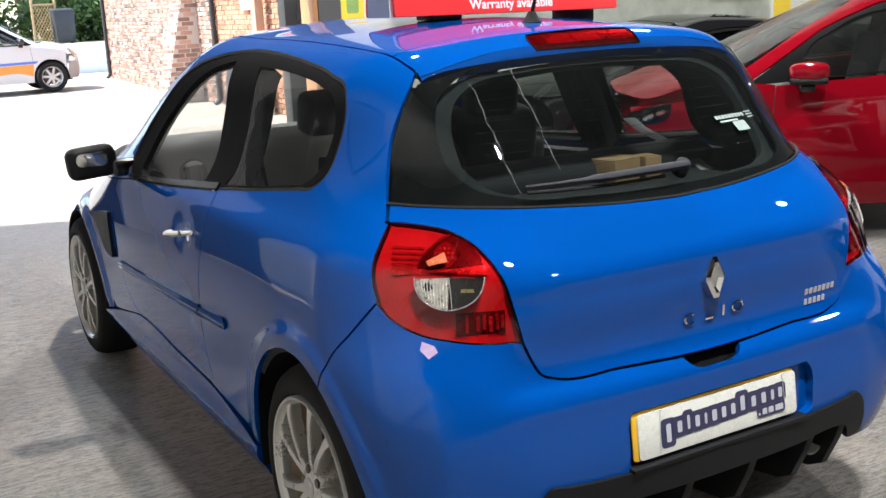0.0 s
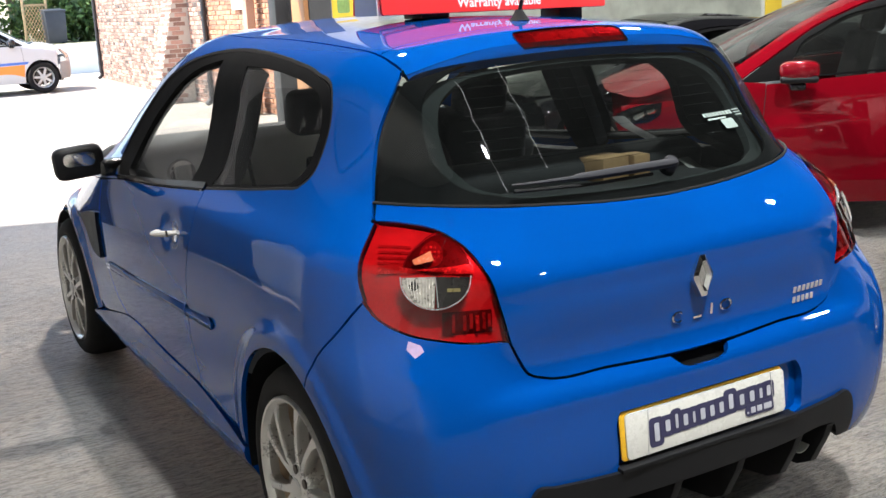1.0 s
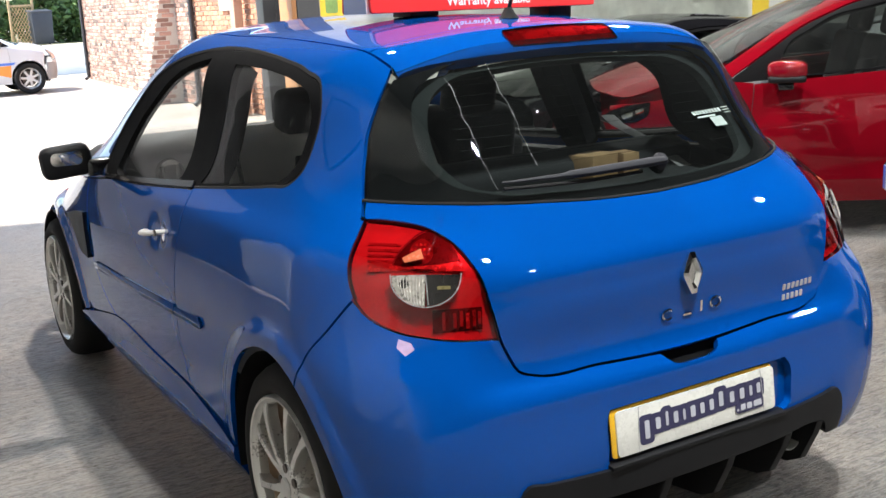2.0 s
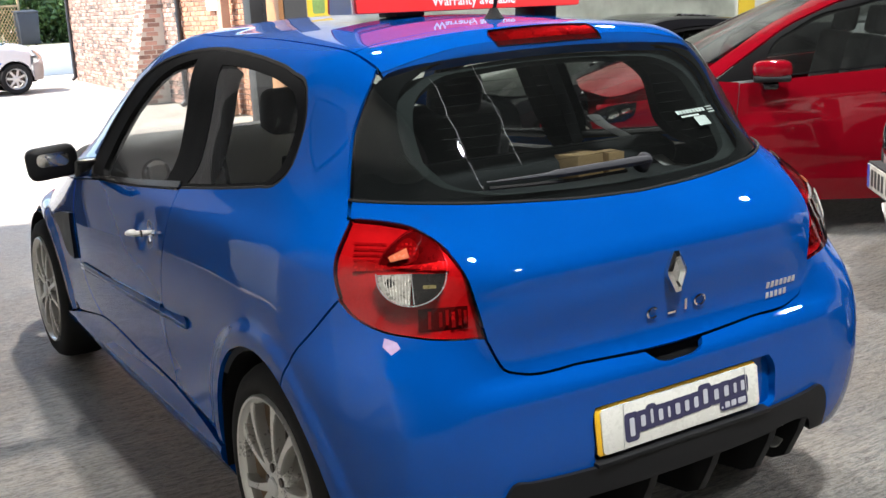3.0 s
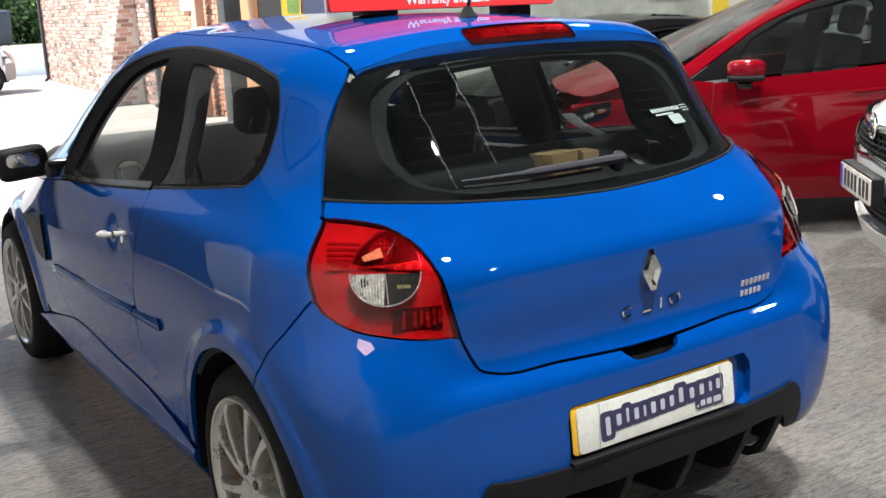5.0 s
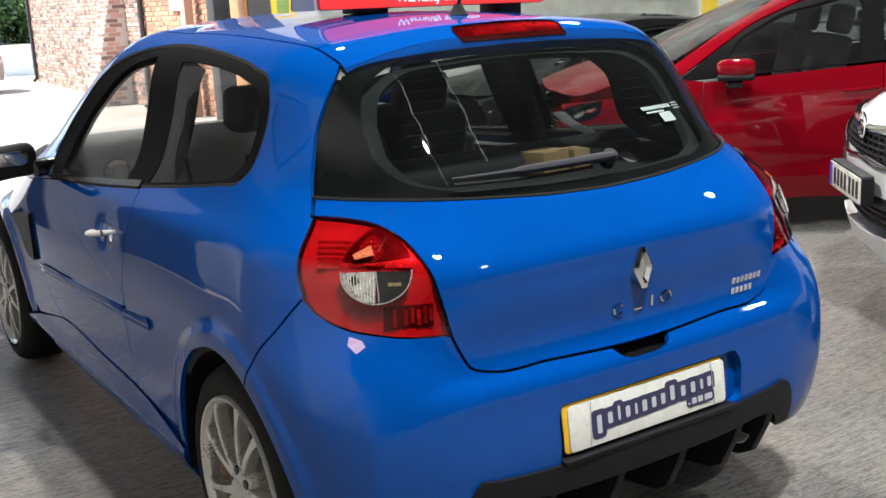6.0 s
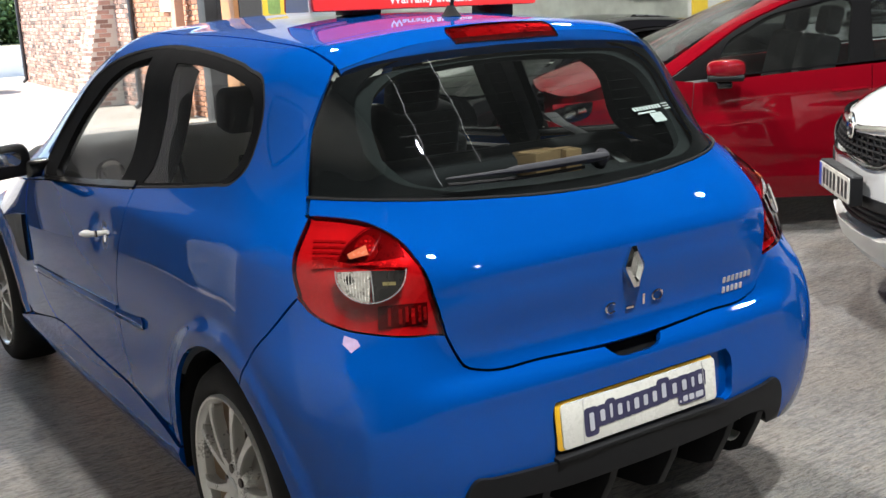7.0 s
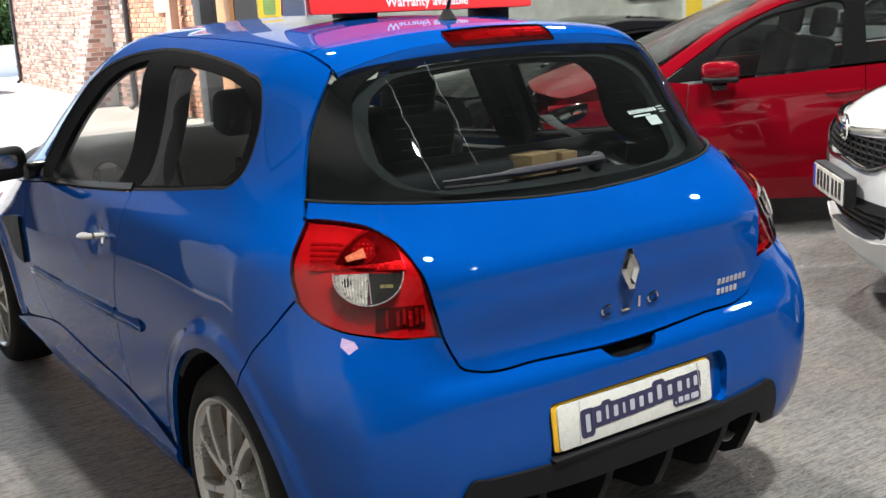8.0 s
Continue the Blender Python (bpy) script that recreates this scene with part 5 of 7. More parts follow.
# underbody and cabin
part("underbody", box((1.30, 3.5, .10), (0, 2.0, .24), (0, 0, 0), .02), BLACK_PLASTIC, blue_car)
part("load_floor", box((1.06, .75, .03), (0, .50, .62)), FABRIC_DARK, blue_car)
part("floor_pan", box((1.62, 1.80, .03), (0, 1.90, .262)), BLACK_PLASTIC, blue_car)
part("cabin_floor", box((1.30, 2.0, .04), (0, 1.85, .33)), FABRIC_DARK, blue_car)
lining = clio.line("top", [(-.50, 1.95), (-.50, 1.2), (-.50, .66)])
panel(clio, "headlining", "top", [lining, clio.line("top", [(-.50, .66), (.50, .66)]), flip(lining)[::-1], clio.line("top", [(.50, 1.95), (-.50, 1.95)])], HEADLINING, blue_car, off=-.035, gap=0, grid=.06, edge=.01)
for mir in (False, True):
    panel(clio, "side_trim", "flank", [clio.line("flank", [(2.45, .92), (1.34, .99), (.80, 1.055), (.55, 1.05)]), clio.line("flank", [(.55, 1.05), (.45, .85)]), clio.line("flank", [(.45, .85), (1.0, .72), (1.3, .40), (2.3, .42)]), clio.line("flank", [(2.3, .42), (2.45, .92)])], FABRIC_DARK, blue_car, off=-.055, gap=0, grid=.05, edge=.02, mirror=mir)
    pw_ = .15 if mir else 0.0
    panel(clio, "pillar_trim", "side", [clio.line("flank", [(.62, 1.05), (.64 + pw_, 1.12), (.65 + pw_, 1.26), (.75 + pw_, 1.36)]), clio.line("flank", [(.75 + pw_, 1.36), (.62, 1.375), (.54, 1.36)]), clio.line("rear", [(-.50, 1.34), (-.56, 1.25), (-.60, 1.16), (-.64, 1.06)]), clio.line("flank", [(.42, 1.04), (.62, 1.05)])], TRIM_DIM, blue_car, off=-.045, gap=0, grid=.03, edge=.03, mirror=mir)
    panel(clio, "pillar_trim", "flank", [clio.line("flank", [(1.30, 1.0), (1.28, 1.1), (1.285, 1.2), (1.32, 1.385)]), clio.line("flank", [(1.32, 1.385), (1.50, 1.385)]), clio.line("flank", [(1.50, 1.385), (1.47, 1.2), (1.44, .98)]), clio.line("flank", [(1.44, .98), (1.30, 1.0)])], TRIM_BLACK, blue_car, off=-.03, gap=0, grid=.03, edge=.05, mirror=mir)
# dashboard
db = bmesh.new()
add_box(db, (1.50, .60, .32), (0, 2.60, .87), (-9, 0, 0), .09, 4)
dash = part("dashboard", db, TRIM_GREY, blue_car, "grey dashboard")
for x in (-.56, .56, -.08, .08):
    part("air_vent", lathe(bmesh.new(), [(.0001, -.012), (.040, -.012), (.052, -.02), (.058, 0), (.0001, 0)], 24, pose(x, 2.300, .915, 0, 0, 90), False), GLOSS_BLACK, dash)
binn = bmesh.new()
add_box(binn, (.34, .20, .10), (.36, 2.42, .95), (-8, 0, 0), .045, 3)
part("instrument_hood", binn, FABRIC_DARK, dash)
ring = [(.36 + .18 * math.cos(a), 2.20 + .06 * math.sin(a), .88 + .17 * math.sin(a)) for a in np.linspace(0, math.tau, 33)[:-1]]
stw = part("steering_wheel", tube(ring, .015, 8, closed=True), SATIN_BLACK, blue_car, "black steering wheel")
part("steering_boss", box((.14, .05, .10), (.36, 2.22, .87), (-20, 0, 0), .02, 3), SATIN_BLACK, stw)
for s in (-1, 1):
    part("steering_spoke", box((.12, .02, .035), (.36 + s * .10, 2.205, .875), (-20, 0, 0), .008), SATIN_SILVER, stw)


def seat(name, x, y, facing, width, material, headrests, parent):
    base = part(name, box((width, .50, .17), (x, y + .23, .50), (5, 0, 0), .055, 4), material, parent)
    bk = bmesh.new()
    add_box(bk, (width, .15, .62), (x, y - .06, .83), (14, 0, 0), .06, 5)
    for v in bk.verts:
        t = (v.co.z - .55) / .55
        v.co.x = x + (v.co.x - x) * (1 - .22 * max(0, t) ** 2)
    part("backrest", bk, material, base)
    for hx in headrests:
        part("headrest", box((.21, .10, .16), (x + hx, y - .16, 1.175), (12, 0, 0), .045, 4), FABRIC_DARK, base)
        for s2 in (-.05, .05):
            part("headrest_post", tube([(x + hx + s2, y - .165, 1.06), (x + hx + s2, y - .18, 1.16)], .006, 6), CHROME, base)
    for s2 in (-1, 1):
        part("bolster", box((.09, .19, .44), (x + s2 * width * .42, y - .02, .80), (14, 0, 0), .04, 4), material, base)
    return base


passenger = seat("front_seat", -.395, 1.72, 1, .55, FABRIC_GREY, [.10], blue_car)
part("seat_pocket", box((.24, .018, .30), (-.235, 1.566, .885), (14, 0, 0), .006), FABRIC_DARK, passenger, "black map pocket")
seat("front_seat", .36, 1.72, 1, .50, FABRIC_DARK, [0], blue_car)
bench = part("rear_bench", box((1.20, .50, .18), (0, 1.02, .50), (4, 0, 0), .05, 4), FABRIC_DARK, blue_car)
part("bench_back", box((1.20, .13, .56), (0, .76, .80), (16, 0, 0), .05, 4), FABRIC_DARK, bench)
for x in (-.36, .36):
    part("headrest", box((.27, .09, .12), (x, .695, .985), (16, 0, 0), .04, 4), FABRIC_DARK, bench)
part("parcel_shelf", box((1.10, .36, .02), (0, .54, .985), (0, 0, 0), .006), FABRIC_DARK, blue_car)
part("rear_mirror", box((.22, .03, .06), (0, 2.20, 1.29), (0, 0, 0), .012), GLOSS_BLACK, blue_car)
belt_path = [(.57, 1.02, 1.11), (.50, .885, 1.096), (.50, .70, 1.046), (.50, .507, .966)]
part("seat_belt", tube(belt_path, .022, 8, .12), BELT_GREY, blue_car)
part("seat_belt", tube([(-.63, 1.40, 1.24), (-.58, 1.44, .95), (-.54, 1.48, .60)], .022, 8, .12), TRIM_BLACK, blue_car)
part("shelf_box", box((.115, .09, .068), (.185, .62, 1.030), (0, 0, 12), .003), CARDBOARD, blue_car, "brown cardboard box")
part("shelf_box", box((.055, .07, .065), (.285, .60, 1.028), (0, 0, -6), .003), CARDBOARD, blue_car, "brown cardboard box")
# club sticker on the pane, drawn as plain bars
st = clio.to_skin("rear", [(.285, 1.168)])[0]
sn = clio.normal(np.array([st]))[0]
ms = Matrix.Translation(Vector(st) + Vector(sn) * (float(pane_bulge(np.array([st]))[0]) + .001)) @ pose(0, 0, 0, 44, 0, 9)
STK = make("pale_sticker", (0.20, 0.25, 0.23), 0.6, vary=0.2, scale=60)
sticker = part("window_sticker", slab(rounded(.050, .032, .003, 2, .012, -.030), .0006, ms), STK, rear_pane, "pale green and white window sticker of plain bars")
for k in range(9):
    part("sticker_bar", slab(rounded(.0105, .013, .002, 2, -.060 + .0135 * k, .006), .0005, ms), STK, sticker)
for k in range(3):
    part("sticker_bar", slab(rounded(.030, .003, .001, 2, .075, .012 - .009 * k), .0005, ms), STK, sticker)
part("sticker_bar", slab(rounded(.075, .006, .001, 2, -.02, -.009), .0005, ms), STK, sticker)

# ---------- roof sign ----------
sx0, sx1, sy, sz = -.297, .525, 1.05, 1.482
sign = thing("roof_sign", pose((sx0 + sx1) / 2, sy, sz, 0, .8, 0), "red and white sales sign box standing on the car roof", "sign")
sw, sh = sx1 - sx0, .26
face = slab(rounded(sw, sh, .008), .012, pose(0, 0, sh / 2, 84, 0, 0), .002)
front = part("face", face, SIGN_RED, sign, "red sign face with white lettering")
words("Warranty available", .0405, pose(.0, -.0236, .0285, 84, 0, 0), SIGN_WHITE, sign, .0008)
back = part("back_face", slab(rounded(sw, sh, .008), .012, pose(0, .155, sh / 2, 96, 0, 0), .002), SIGN_RED, sign)
for s in (-1, 1):
    part("end_panel", slab([(0, 0), (.15, 0), (.135, sh - .01), (.015, sh - .01)], .010, pose(s * (sw / 2 - .006), 0, 0) @ Matrix(((0, 0, s * 1.0, 0), (1, 0, 0, 0), (0, 1, 0, 0), (0, 0, 0, 1))), .002), SIGN_GREY, sign, "pale grey end panel")
for x0, x1 in ((-.265, -.165), (.25, .34)):
    zt = clio.to_skin("top", [((sx0 + sx1) / 2 + (x0 + x1) / 2, sy + .05)])[0][2]
    part("magnet_foot", box((x1 - x0, .11, sz - zt + .012), ((x0 + x1) / 2, .06, (zt - sz) / 2 + .004), (0, 0, 0), .004), BLACK_PLASTIC, sign)
part("base_rail", box((sw - .06, .02, .012), (0, .06, .006), (0, 0, 0), .002), SIGN_WHITE, sign)


# ---------- other vehicles ----------
def plain_wheel(parent, x, y, z, R, mat, side):
    w = hang("wheel", mesh_of("wheel", [], []), None, parent)
    w.matrix_basis = pose(x, y, z, 17, 0, 0 if side < 0 else 180)
    rr = R * .68
    part("tyre", lathe(bmesh.new(), [(rr, -.085), (rr + .02, -.098), (R - .025, -.10), (R, -.07), (R, .07), (R - .025, .10), (rr, .09)], 40), RUBBER, w)
    part("rim", lathe(bmesh.new(), [(rr, -.085), (rr + .008, -.09), (rr - .012, -.06), (rr - .02, .08), (rr - .03, .08), (rr - .02, -.06)], 40), mat, w)
    part("brake_disc", lathe(bmesh.new(), [(.05, .0), (rr * .72, .0), (rr * .72, .02), (.05, .02)], 32), BRAKE_METAL, w)
    part("hub", lathe(bmesh.new(), [(.0001, -.075), (.05, -.072), (.07, -.055), (.07, -.02), (.0001, -.02)], 24, None, False), mat, w)
    for k in range(7):
        a = math.tau * k / 7
        part("spoke", box((.022, .046, rr - .06), (-.060, math.sin(a) * rr * .52, math.cos(a) * rr * .52), (-math.degrees(a), 0, 0), .006), mat, w)


def build_car(car, sk, c):
    """A complete car laid on a skin: panels, panes, pillars, wheels, mirrors and a plain cabin. c: its measures along y and z."""
    body, L, b = c["paint"], c["length"], c["belt"]
    F, T, R = (lambda p: sk.line("flank", p)), (lambda p: sk.line("top", p)), (lambda p: sk.line("rear", p))
    hr, hf, hz, ar = c["rear_hub"], c["front_hub"], c["hub_z"], c["arch"]
    pa, ro = c["pillar"], c["roof_w"]
    low = c.get("low", .22)
    for mir in (False, True):
        belt_line = F([(c["door_rear"], b(c["door_rear"])), ((c["door_rear"] + c["door_front"]) / 2, b((c["door_rear"] + c["door_front"]) / 2)), (c["door_front"], b(c["door_front"]))])
        front_gap = F([(c["door_front"], b(c["door_front"])), (c["door_front"] + .02, .65), (c["door_front"] - .02, low + .14)])
        low_gap = F([(c["door_front"] - .02, low + .14), (c["door_rear"], low + .13)])
        rear_gap = F([(c["door_rear"], low + .13), (c["door_rear"] + .01, .6), (c["door_rear"], b(c["door_rear"]))])
        door = panel(sk, "door", "flank", [belt_line, front_gap, low_gap, rear_gap], body, car, mirror=mir, grid=.05, lift=c.get("door_lift"))
        arch_r = F(arc(hr, hz + .01, ar, 180, 0))
        arch_f = F(arc(hf, hz + .01, ar, 180, 0))
        quarter = panel(sk, "rear_quarter", "side", [rear_gap, F([(c["door_rear"], b(c["door_rear"])), (.62, b(.62)), (.40, b(.40))]), F([(.40, b(.40)), (.30, .85), (.26, .6), (.25, hz + .01), (hr - ar, hz + .01)]), F(arc(hr, hz + .01, ar, 180, 0)), F([(hr + ar, hz + .01), (c["door_rear"], low + .13)])], body, car, mirror=mir, grid=.06)
        wing = panel(sk, "front_wing", "flank", [front_gap, F([(c["door_front"] - .02, low + .14), (hf - ar, hz + .01)]), arch_f, F([(hf + ar, hz + .01), (L - .38, .55), (L - .36, c["wing_z"] - .10)]), F([(L - .36, c["wing_z"] - .10), (hf, c["wing_z"]), (pa[0][0], pa[0][1])]), F([pa[0], (c["door_front"], b(c["door_front"]))])], body, car, mirror=mir, grid=.05)
        panel(sk, "sill", "flank", [F([(hr + ar, low + .12), (c["door_rear"], low + .125), (c["door_front"], low + .13), (hf - ar, low + .12)]), F([(hf - ar, low + .12), (hf - ar, low)]), F([(hf - ar, low), (hr + ar, low)]), F([(hr + ar, low), (hr + ar, low + .12)])], c.get("sill_paint", body), car, off=.006, mirror=mir, grid=.05, edge=.06)
        cant = panel(sk, "side_frame", "side", [F([(.40, b(.40)), (.62, b(.62)), (c["dlo_low"][0][0], c["dlo_low"][0][1])]), F(c["dlo_top"])[::-1] if c["dlo_top"][0] != c["dlo_low"][0] else F(c["dlo_top"]), F([c["dlo_low"][-1], (c["door_front"], b(c["door_front"])), pa[0]]), F(pa), T([(-ro, c["roof_y"]), (-ro, 1.2), (-ro, .55)]), R(c["tail_edge"])], body, car, mirror=mir, grid=.04)
        panel(sk, "window_frame", "flank", [F(c["dlo_low"]), F(c["dlo_top"])[::-1] if c["dlo_top"][0] == c["dlo_low"][0] else F(c["dlo_top"])], TRIM_BLACK, door, off=-.006, gap=.003, holes=[[F(c["pane_low"]), F(c["pane_top"])[::-1]]] + ([[F(c["pane2_low"]), F(c["pane2_top"])[::-1]]] if "pane2_low" in c else []), hole_edge=.03, mirror=mir, grid=.03)
        for lo_, to_ in ((c["pane_low"], c["pane_top"]),) + (((c["pane2_low"], c["pane2_top"]),) if "pane2_low" in c else ()):
            pn = panel(sk, "window_pane", "flank", [F(lo_), F(to_)[::-1]], c.get("glass", GLASS_SIDE), door, off=-.014, gap=-.005, edge=.004, mirror=mir, grid=.06)
            pn.visible_shadow = False
        # handle and mirror
        nx = 1 if mir else -1
        if "handle" in c:
            hy, hz_ = c["handle"]
            hx = sk.to_skin("flank", [(hy, hz_)])[0][0] * (-nx)
            part("handle", tube([(nx * abs(hx), hy - .10, hz_ + .006), (nx * (abs(hx) + .035), hy - .06, hz_ + .004), (nx * (abs(hx) + .037), hy + .06, hz_ - .004), (nx * abs(hx), hy + .10, hz_ - .006)], .012, 8), c.get("handle_paint", body), door)
        my, mz = c["mirror"]
        mx = abs(sk.to_skin("flank", [(my, mz - .08)])[0][0])
        mb2 = bmesh.new()
        ms_ = c.get("mirror_size", (.20, .13, .13))
        bmesh.ops.create_uvsphere(mb2, u_segments=24, v_segments=14, radius=1.0)
        for v in mb2.verts:
            v.co = Vector([math.copysign(abs(q) ** .62, q) for q in v.co]) * .5
        mb2.transform(pose(nx * (mx + .13), my, mz + .01, 0, 0, nx * 10) @ Matrix.Diagonal((*ms_, 1)))
        mo = part("door_mirror", mb2, c.get("mirror_paint", body), door)
        if c.get("mirror_shoe"):
            part("mirror_shoe", box((ms_[0] * .93, ms_[1] * .93, .040), (nx * (mx + .13), my, mz - ms_[2] * .36), (0, 0, nx * 10), .019, 3), BLACK_PLASTIC, mo, "black lower half of the mirror")
        part("mirror_arm", box((.17, .09, .045), (nx * (mx + .06), my + .005, mz - .075), (0, nx * 8, 0), .018, 3), SATIN_BLACK, mo)
        part("mirror_glass", slab(rounded(.15, .095, .03), .004, pose(nx * (mx + .135), my - .066, mz, 90, 0, nx * 10)), CHROME, mo)
        for cy in (hr, hf):
            lin = bmesh.new()
            ww = c["half_w"]
            rg = [[lin.verts.new((nx * x, cy + (ar - .01) * math.cos(radians(a)), hz + .01 + (ar - .01) * math.sin(radians(a)))) for a in range(-15, 196, 14)] for x in (ww - .06, ww - .32)]
            for i in range(len(rg[0]) - 1):
                lin.faces.new((rg[0][i], rg[0][i + 1], rg[1][i + 1], rg[1][i]))
            lin.faces.new(rg[1])
            part("arch_liner", lin, BLACK_PLASTIC, car)
            plain_wheel(car, nx * (ww - .11), cy, hz, hz, c.get("rim", ALLOY), nx)
    rf = T([(-ro, c["roof_y"]), (-ro * .6, c["roof_y"] + .05), (0, c["roof_y"] + .07)])
    gut = T([(-ro, c["roof_y"]), (-ro, 1.2), (-ro, .55)])
    panel(sk, "roof", "top", [gut[::-1], rf, flip(rf)[::-1], flip(gut), T([(ro, .55), (0, .53), (-ro, .55)])], c.get("roof_paint", body), car, grid=.06)
    foot = T([(-c["cowl_w"], pa[0][0]), (-c["cowl_w"] * .6, pa[0][0] + .12), (0, pa[0][0] + .17)])
    ap = T([(-ro, c["roof_y"]), (-(ro + c["cowl_w"]) / 2 - .01, (c["roof_y"] + pa[0][0]) / 2), (-c["cowl_w"], pa[0][0])])
    ws = panel(sk, "windscreen", "top", [ap, foot, flip(foot)[::-1], flip(ap)[::-1], flip(rf), rf[::-1]], c.get("screen", GLASS_CLEAR), car, off=-.003, gap=.006, edge=.004, grid=.06)
    ws.visible_shadow = False
    be = T([(-c["cowl_w"] - .02, pa[0][0] + .03), (-c["bonnet_w"], (pa[0][0] + L) / 2), (-c["bonnet_w"] + .1, L - c["nose"] - .12)])
    bn = T([(-c["bonnet_w"] + .1, L - c["nose"] - .12), (-c["bonnet_w"] * .55, L - c["nose"] - .03), (0, L - c["nose"])])
    panel(sk, "bonnet", "top", [be, bn, flip(bn)[::-1], flip(be)[::-1], flip(foot), foot[::-1]], body, car, gap=.004, grid=.05, lift=c.get("bonnet_lift"))
    nt_ = sk.line("front", c["nose_edge"])
    lowf = sk.line("front", [(.74, c["front_low"]), (0, c["front_low"] - .01), (-.74, c["front_low"])])
    sidef = sk.line("front", [(-.74, c["front_low"]), (-.76, .5), c["nose_edge"][0]])
    fb = panel(sk, "front_bumper", "front", [sidef, nt_, flip(nt_)[::-1], flip(sidef)[::-1], lowf], body, car, grid=.04, holes=c.get("front_holes", lambda s_: [])(sk), hole_edge=.05)
    te = R(c["tail_edge"])
    panel(sk, "tailgate", "rear", [R([(c["tail_edge"][-1][0], c["tail_edge"][-1][1]), (-.70, .75), (-.66, .40)]), R([(-.66, .40), (.66, .40)]), flip(R([(c["tail_edge"][-1][0], c["tail_edge"][-1][1]), (-.70, .75), (-.66, .40)]))[::-1], flip(te)[::-1], R([(-c["tail_edge"][0][0], c["tail_edge"][0][1]), c["tail_edge"][0]]), te], body, car, grid=.07)
    panel(sk, "rear_bumper", "rear", [R([(-.72, .24), (-.74, .395)]), R([(-.74, .395), (.74, .395)]), R([(.74, .395), (.72, .24)]), R([(.72, .24), (-.72, .24)])], body, car, off=.01, grid=.07)
    part("underbody", box((1.25, L - .5, .12), (0, L / 2, low + .06), (0, 0, 0), .02), BLACK_PLASTIC, car)
    part("cabin_floor", box((1.3, 2.2, .05), (0, pa[0][0] - 1.4, low + .15)), FABRIC_DARK, car)
    part("dashboard", box((1.35, .5, .28), (0, pa[0][0] - .28, b(pa[0][0]) - .13), (-6, 0, 0), .08, 3), TRIM_GREY, car)
    for sx in (-.37, .37):
        yb = c["door_rear"] + .28
        st_ = part("front_seat", box((.5, .5, .17), (sx, yb + .22, low + .30), (4, 0, 0), .05, 3), c.get("seat", FABRIC_DARK), car)
        part("backrest", box((.48, .15, .62), (sx, yb - .05, low + .64 - c.get("seat_drop", 0)), (14, 0, 0), .06, 4), c.get("seat", FABRIC_DARK), st_)
        part("headrest", box((.27, .10, .18), (sx, yb - .17, low + 1.03 - c.get("seat_drop", 0)), (12, 0, 0), .045, 4), c.get("seat", FABRIC_DARK), st_)
    part("rear_bench", box((1.2, .13, .6), (0, .85, low + .62), (16, 0, 0), .05, 4), FABRIC_DARK, car)
    return fb


# red hatchback, nose towards the open side, parked across
red_skin = Skin(
    width=([.15, .3, .5, .7, .88, .97, 1.2, 1.4, 1.55], [.83, .872, .888, .89, .878, .858, .772, .69, .63]),
    plan=([0., .4, 1., 3.0, 3.5, 3.9, 4.3], [.93, .98, 1.0, 1.0, .985, .95, .88]),
    rear=([.2, .45, .7, .95, 1.2, 1.45, 1.55], [.08, .0, .03, .06, .2, .38, .46]),
    front=([.15, .3, .5, .65, .8, 1.0, 1.1], [4.20, 4.27, 4.30, 4.29, 4.24, 4.08, 3.9]),
    top=([.2, .6, 1.2, 1.7, 2.1, 2.54, 3.06, 3.47, 3.6, 3.85, 4.1, 4.3], [1.44, 1.53, 1.565, 1.56, 1.54, 1.46, 1.265, 1.105, 1.07, 1.0, .89, .72]),
    kc=([.2, .6, .9, 1.2, 1.5], [.28, .27, .34, .36, .25]), crown=.13, bow=.08, kr=.10, flares=((.75, .01, .3), (3.45, .015, .33)))
red_car = thing("hatchback_car", pose(6.083, 1.55, 0, 0, 0, 53), "glossy red five-door hatchback parked at an angle in the garage", "car")
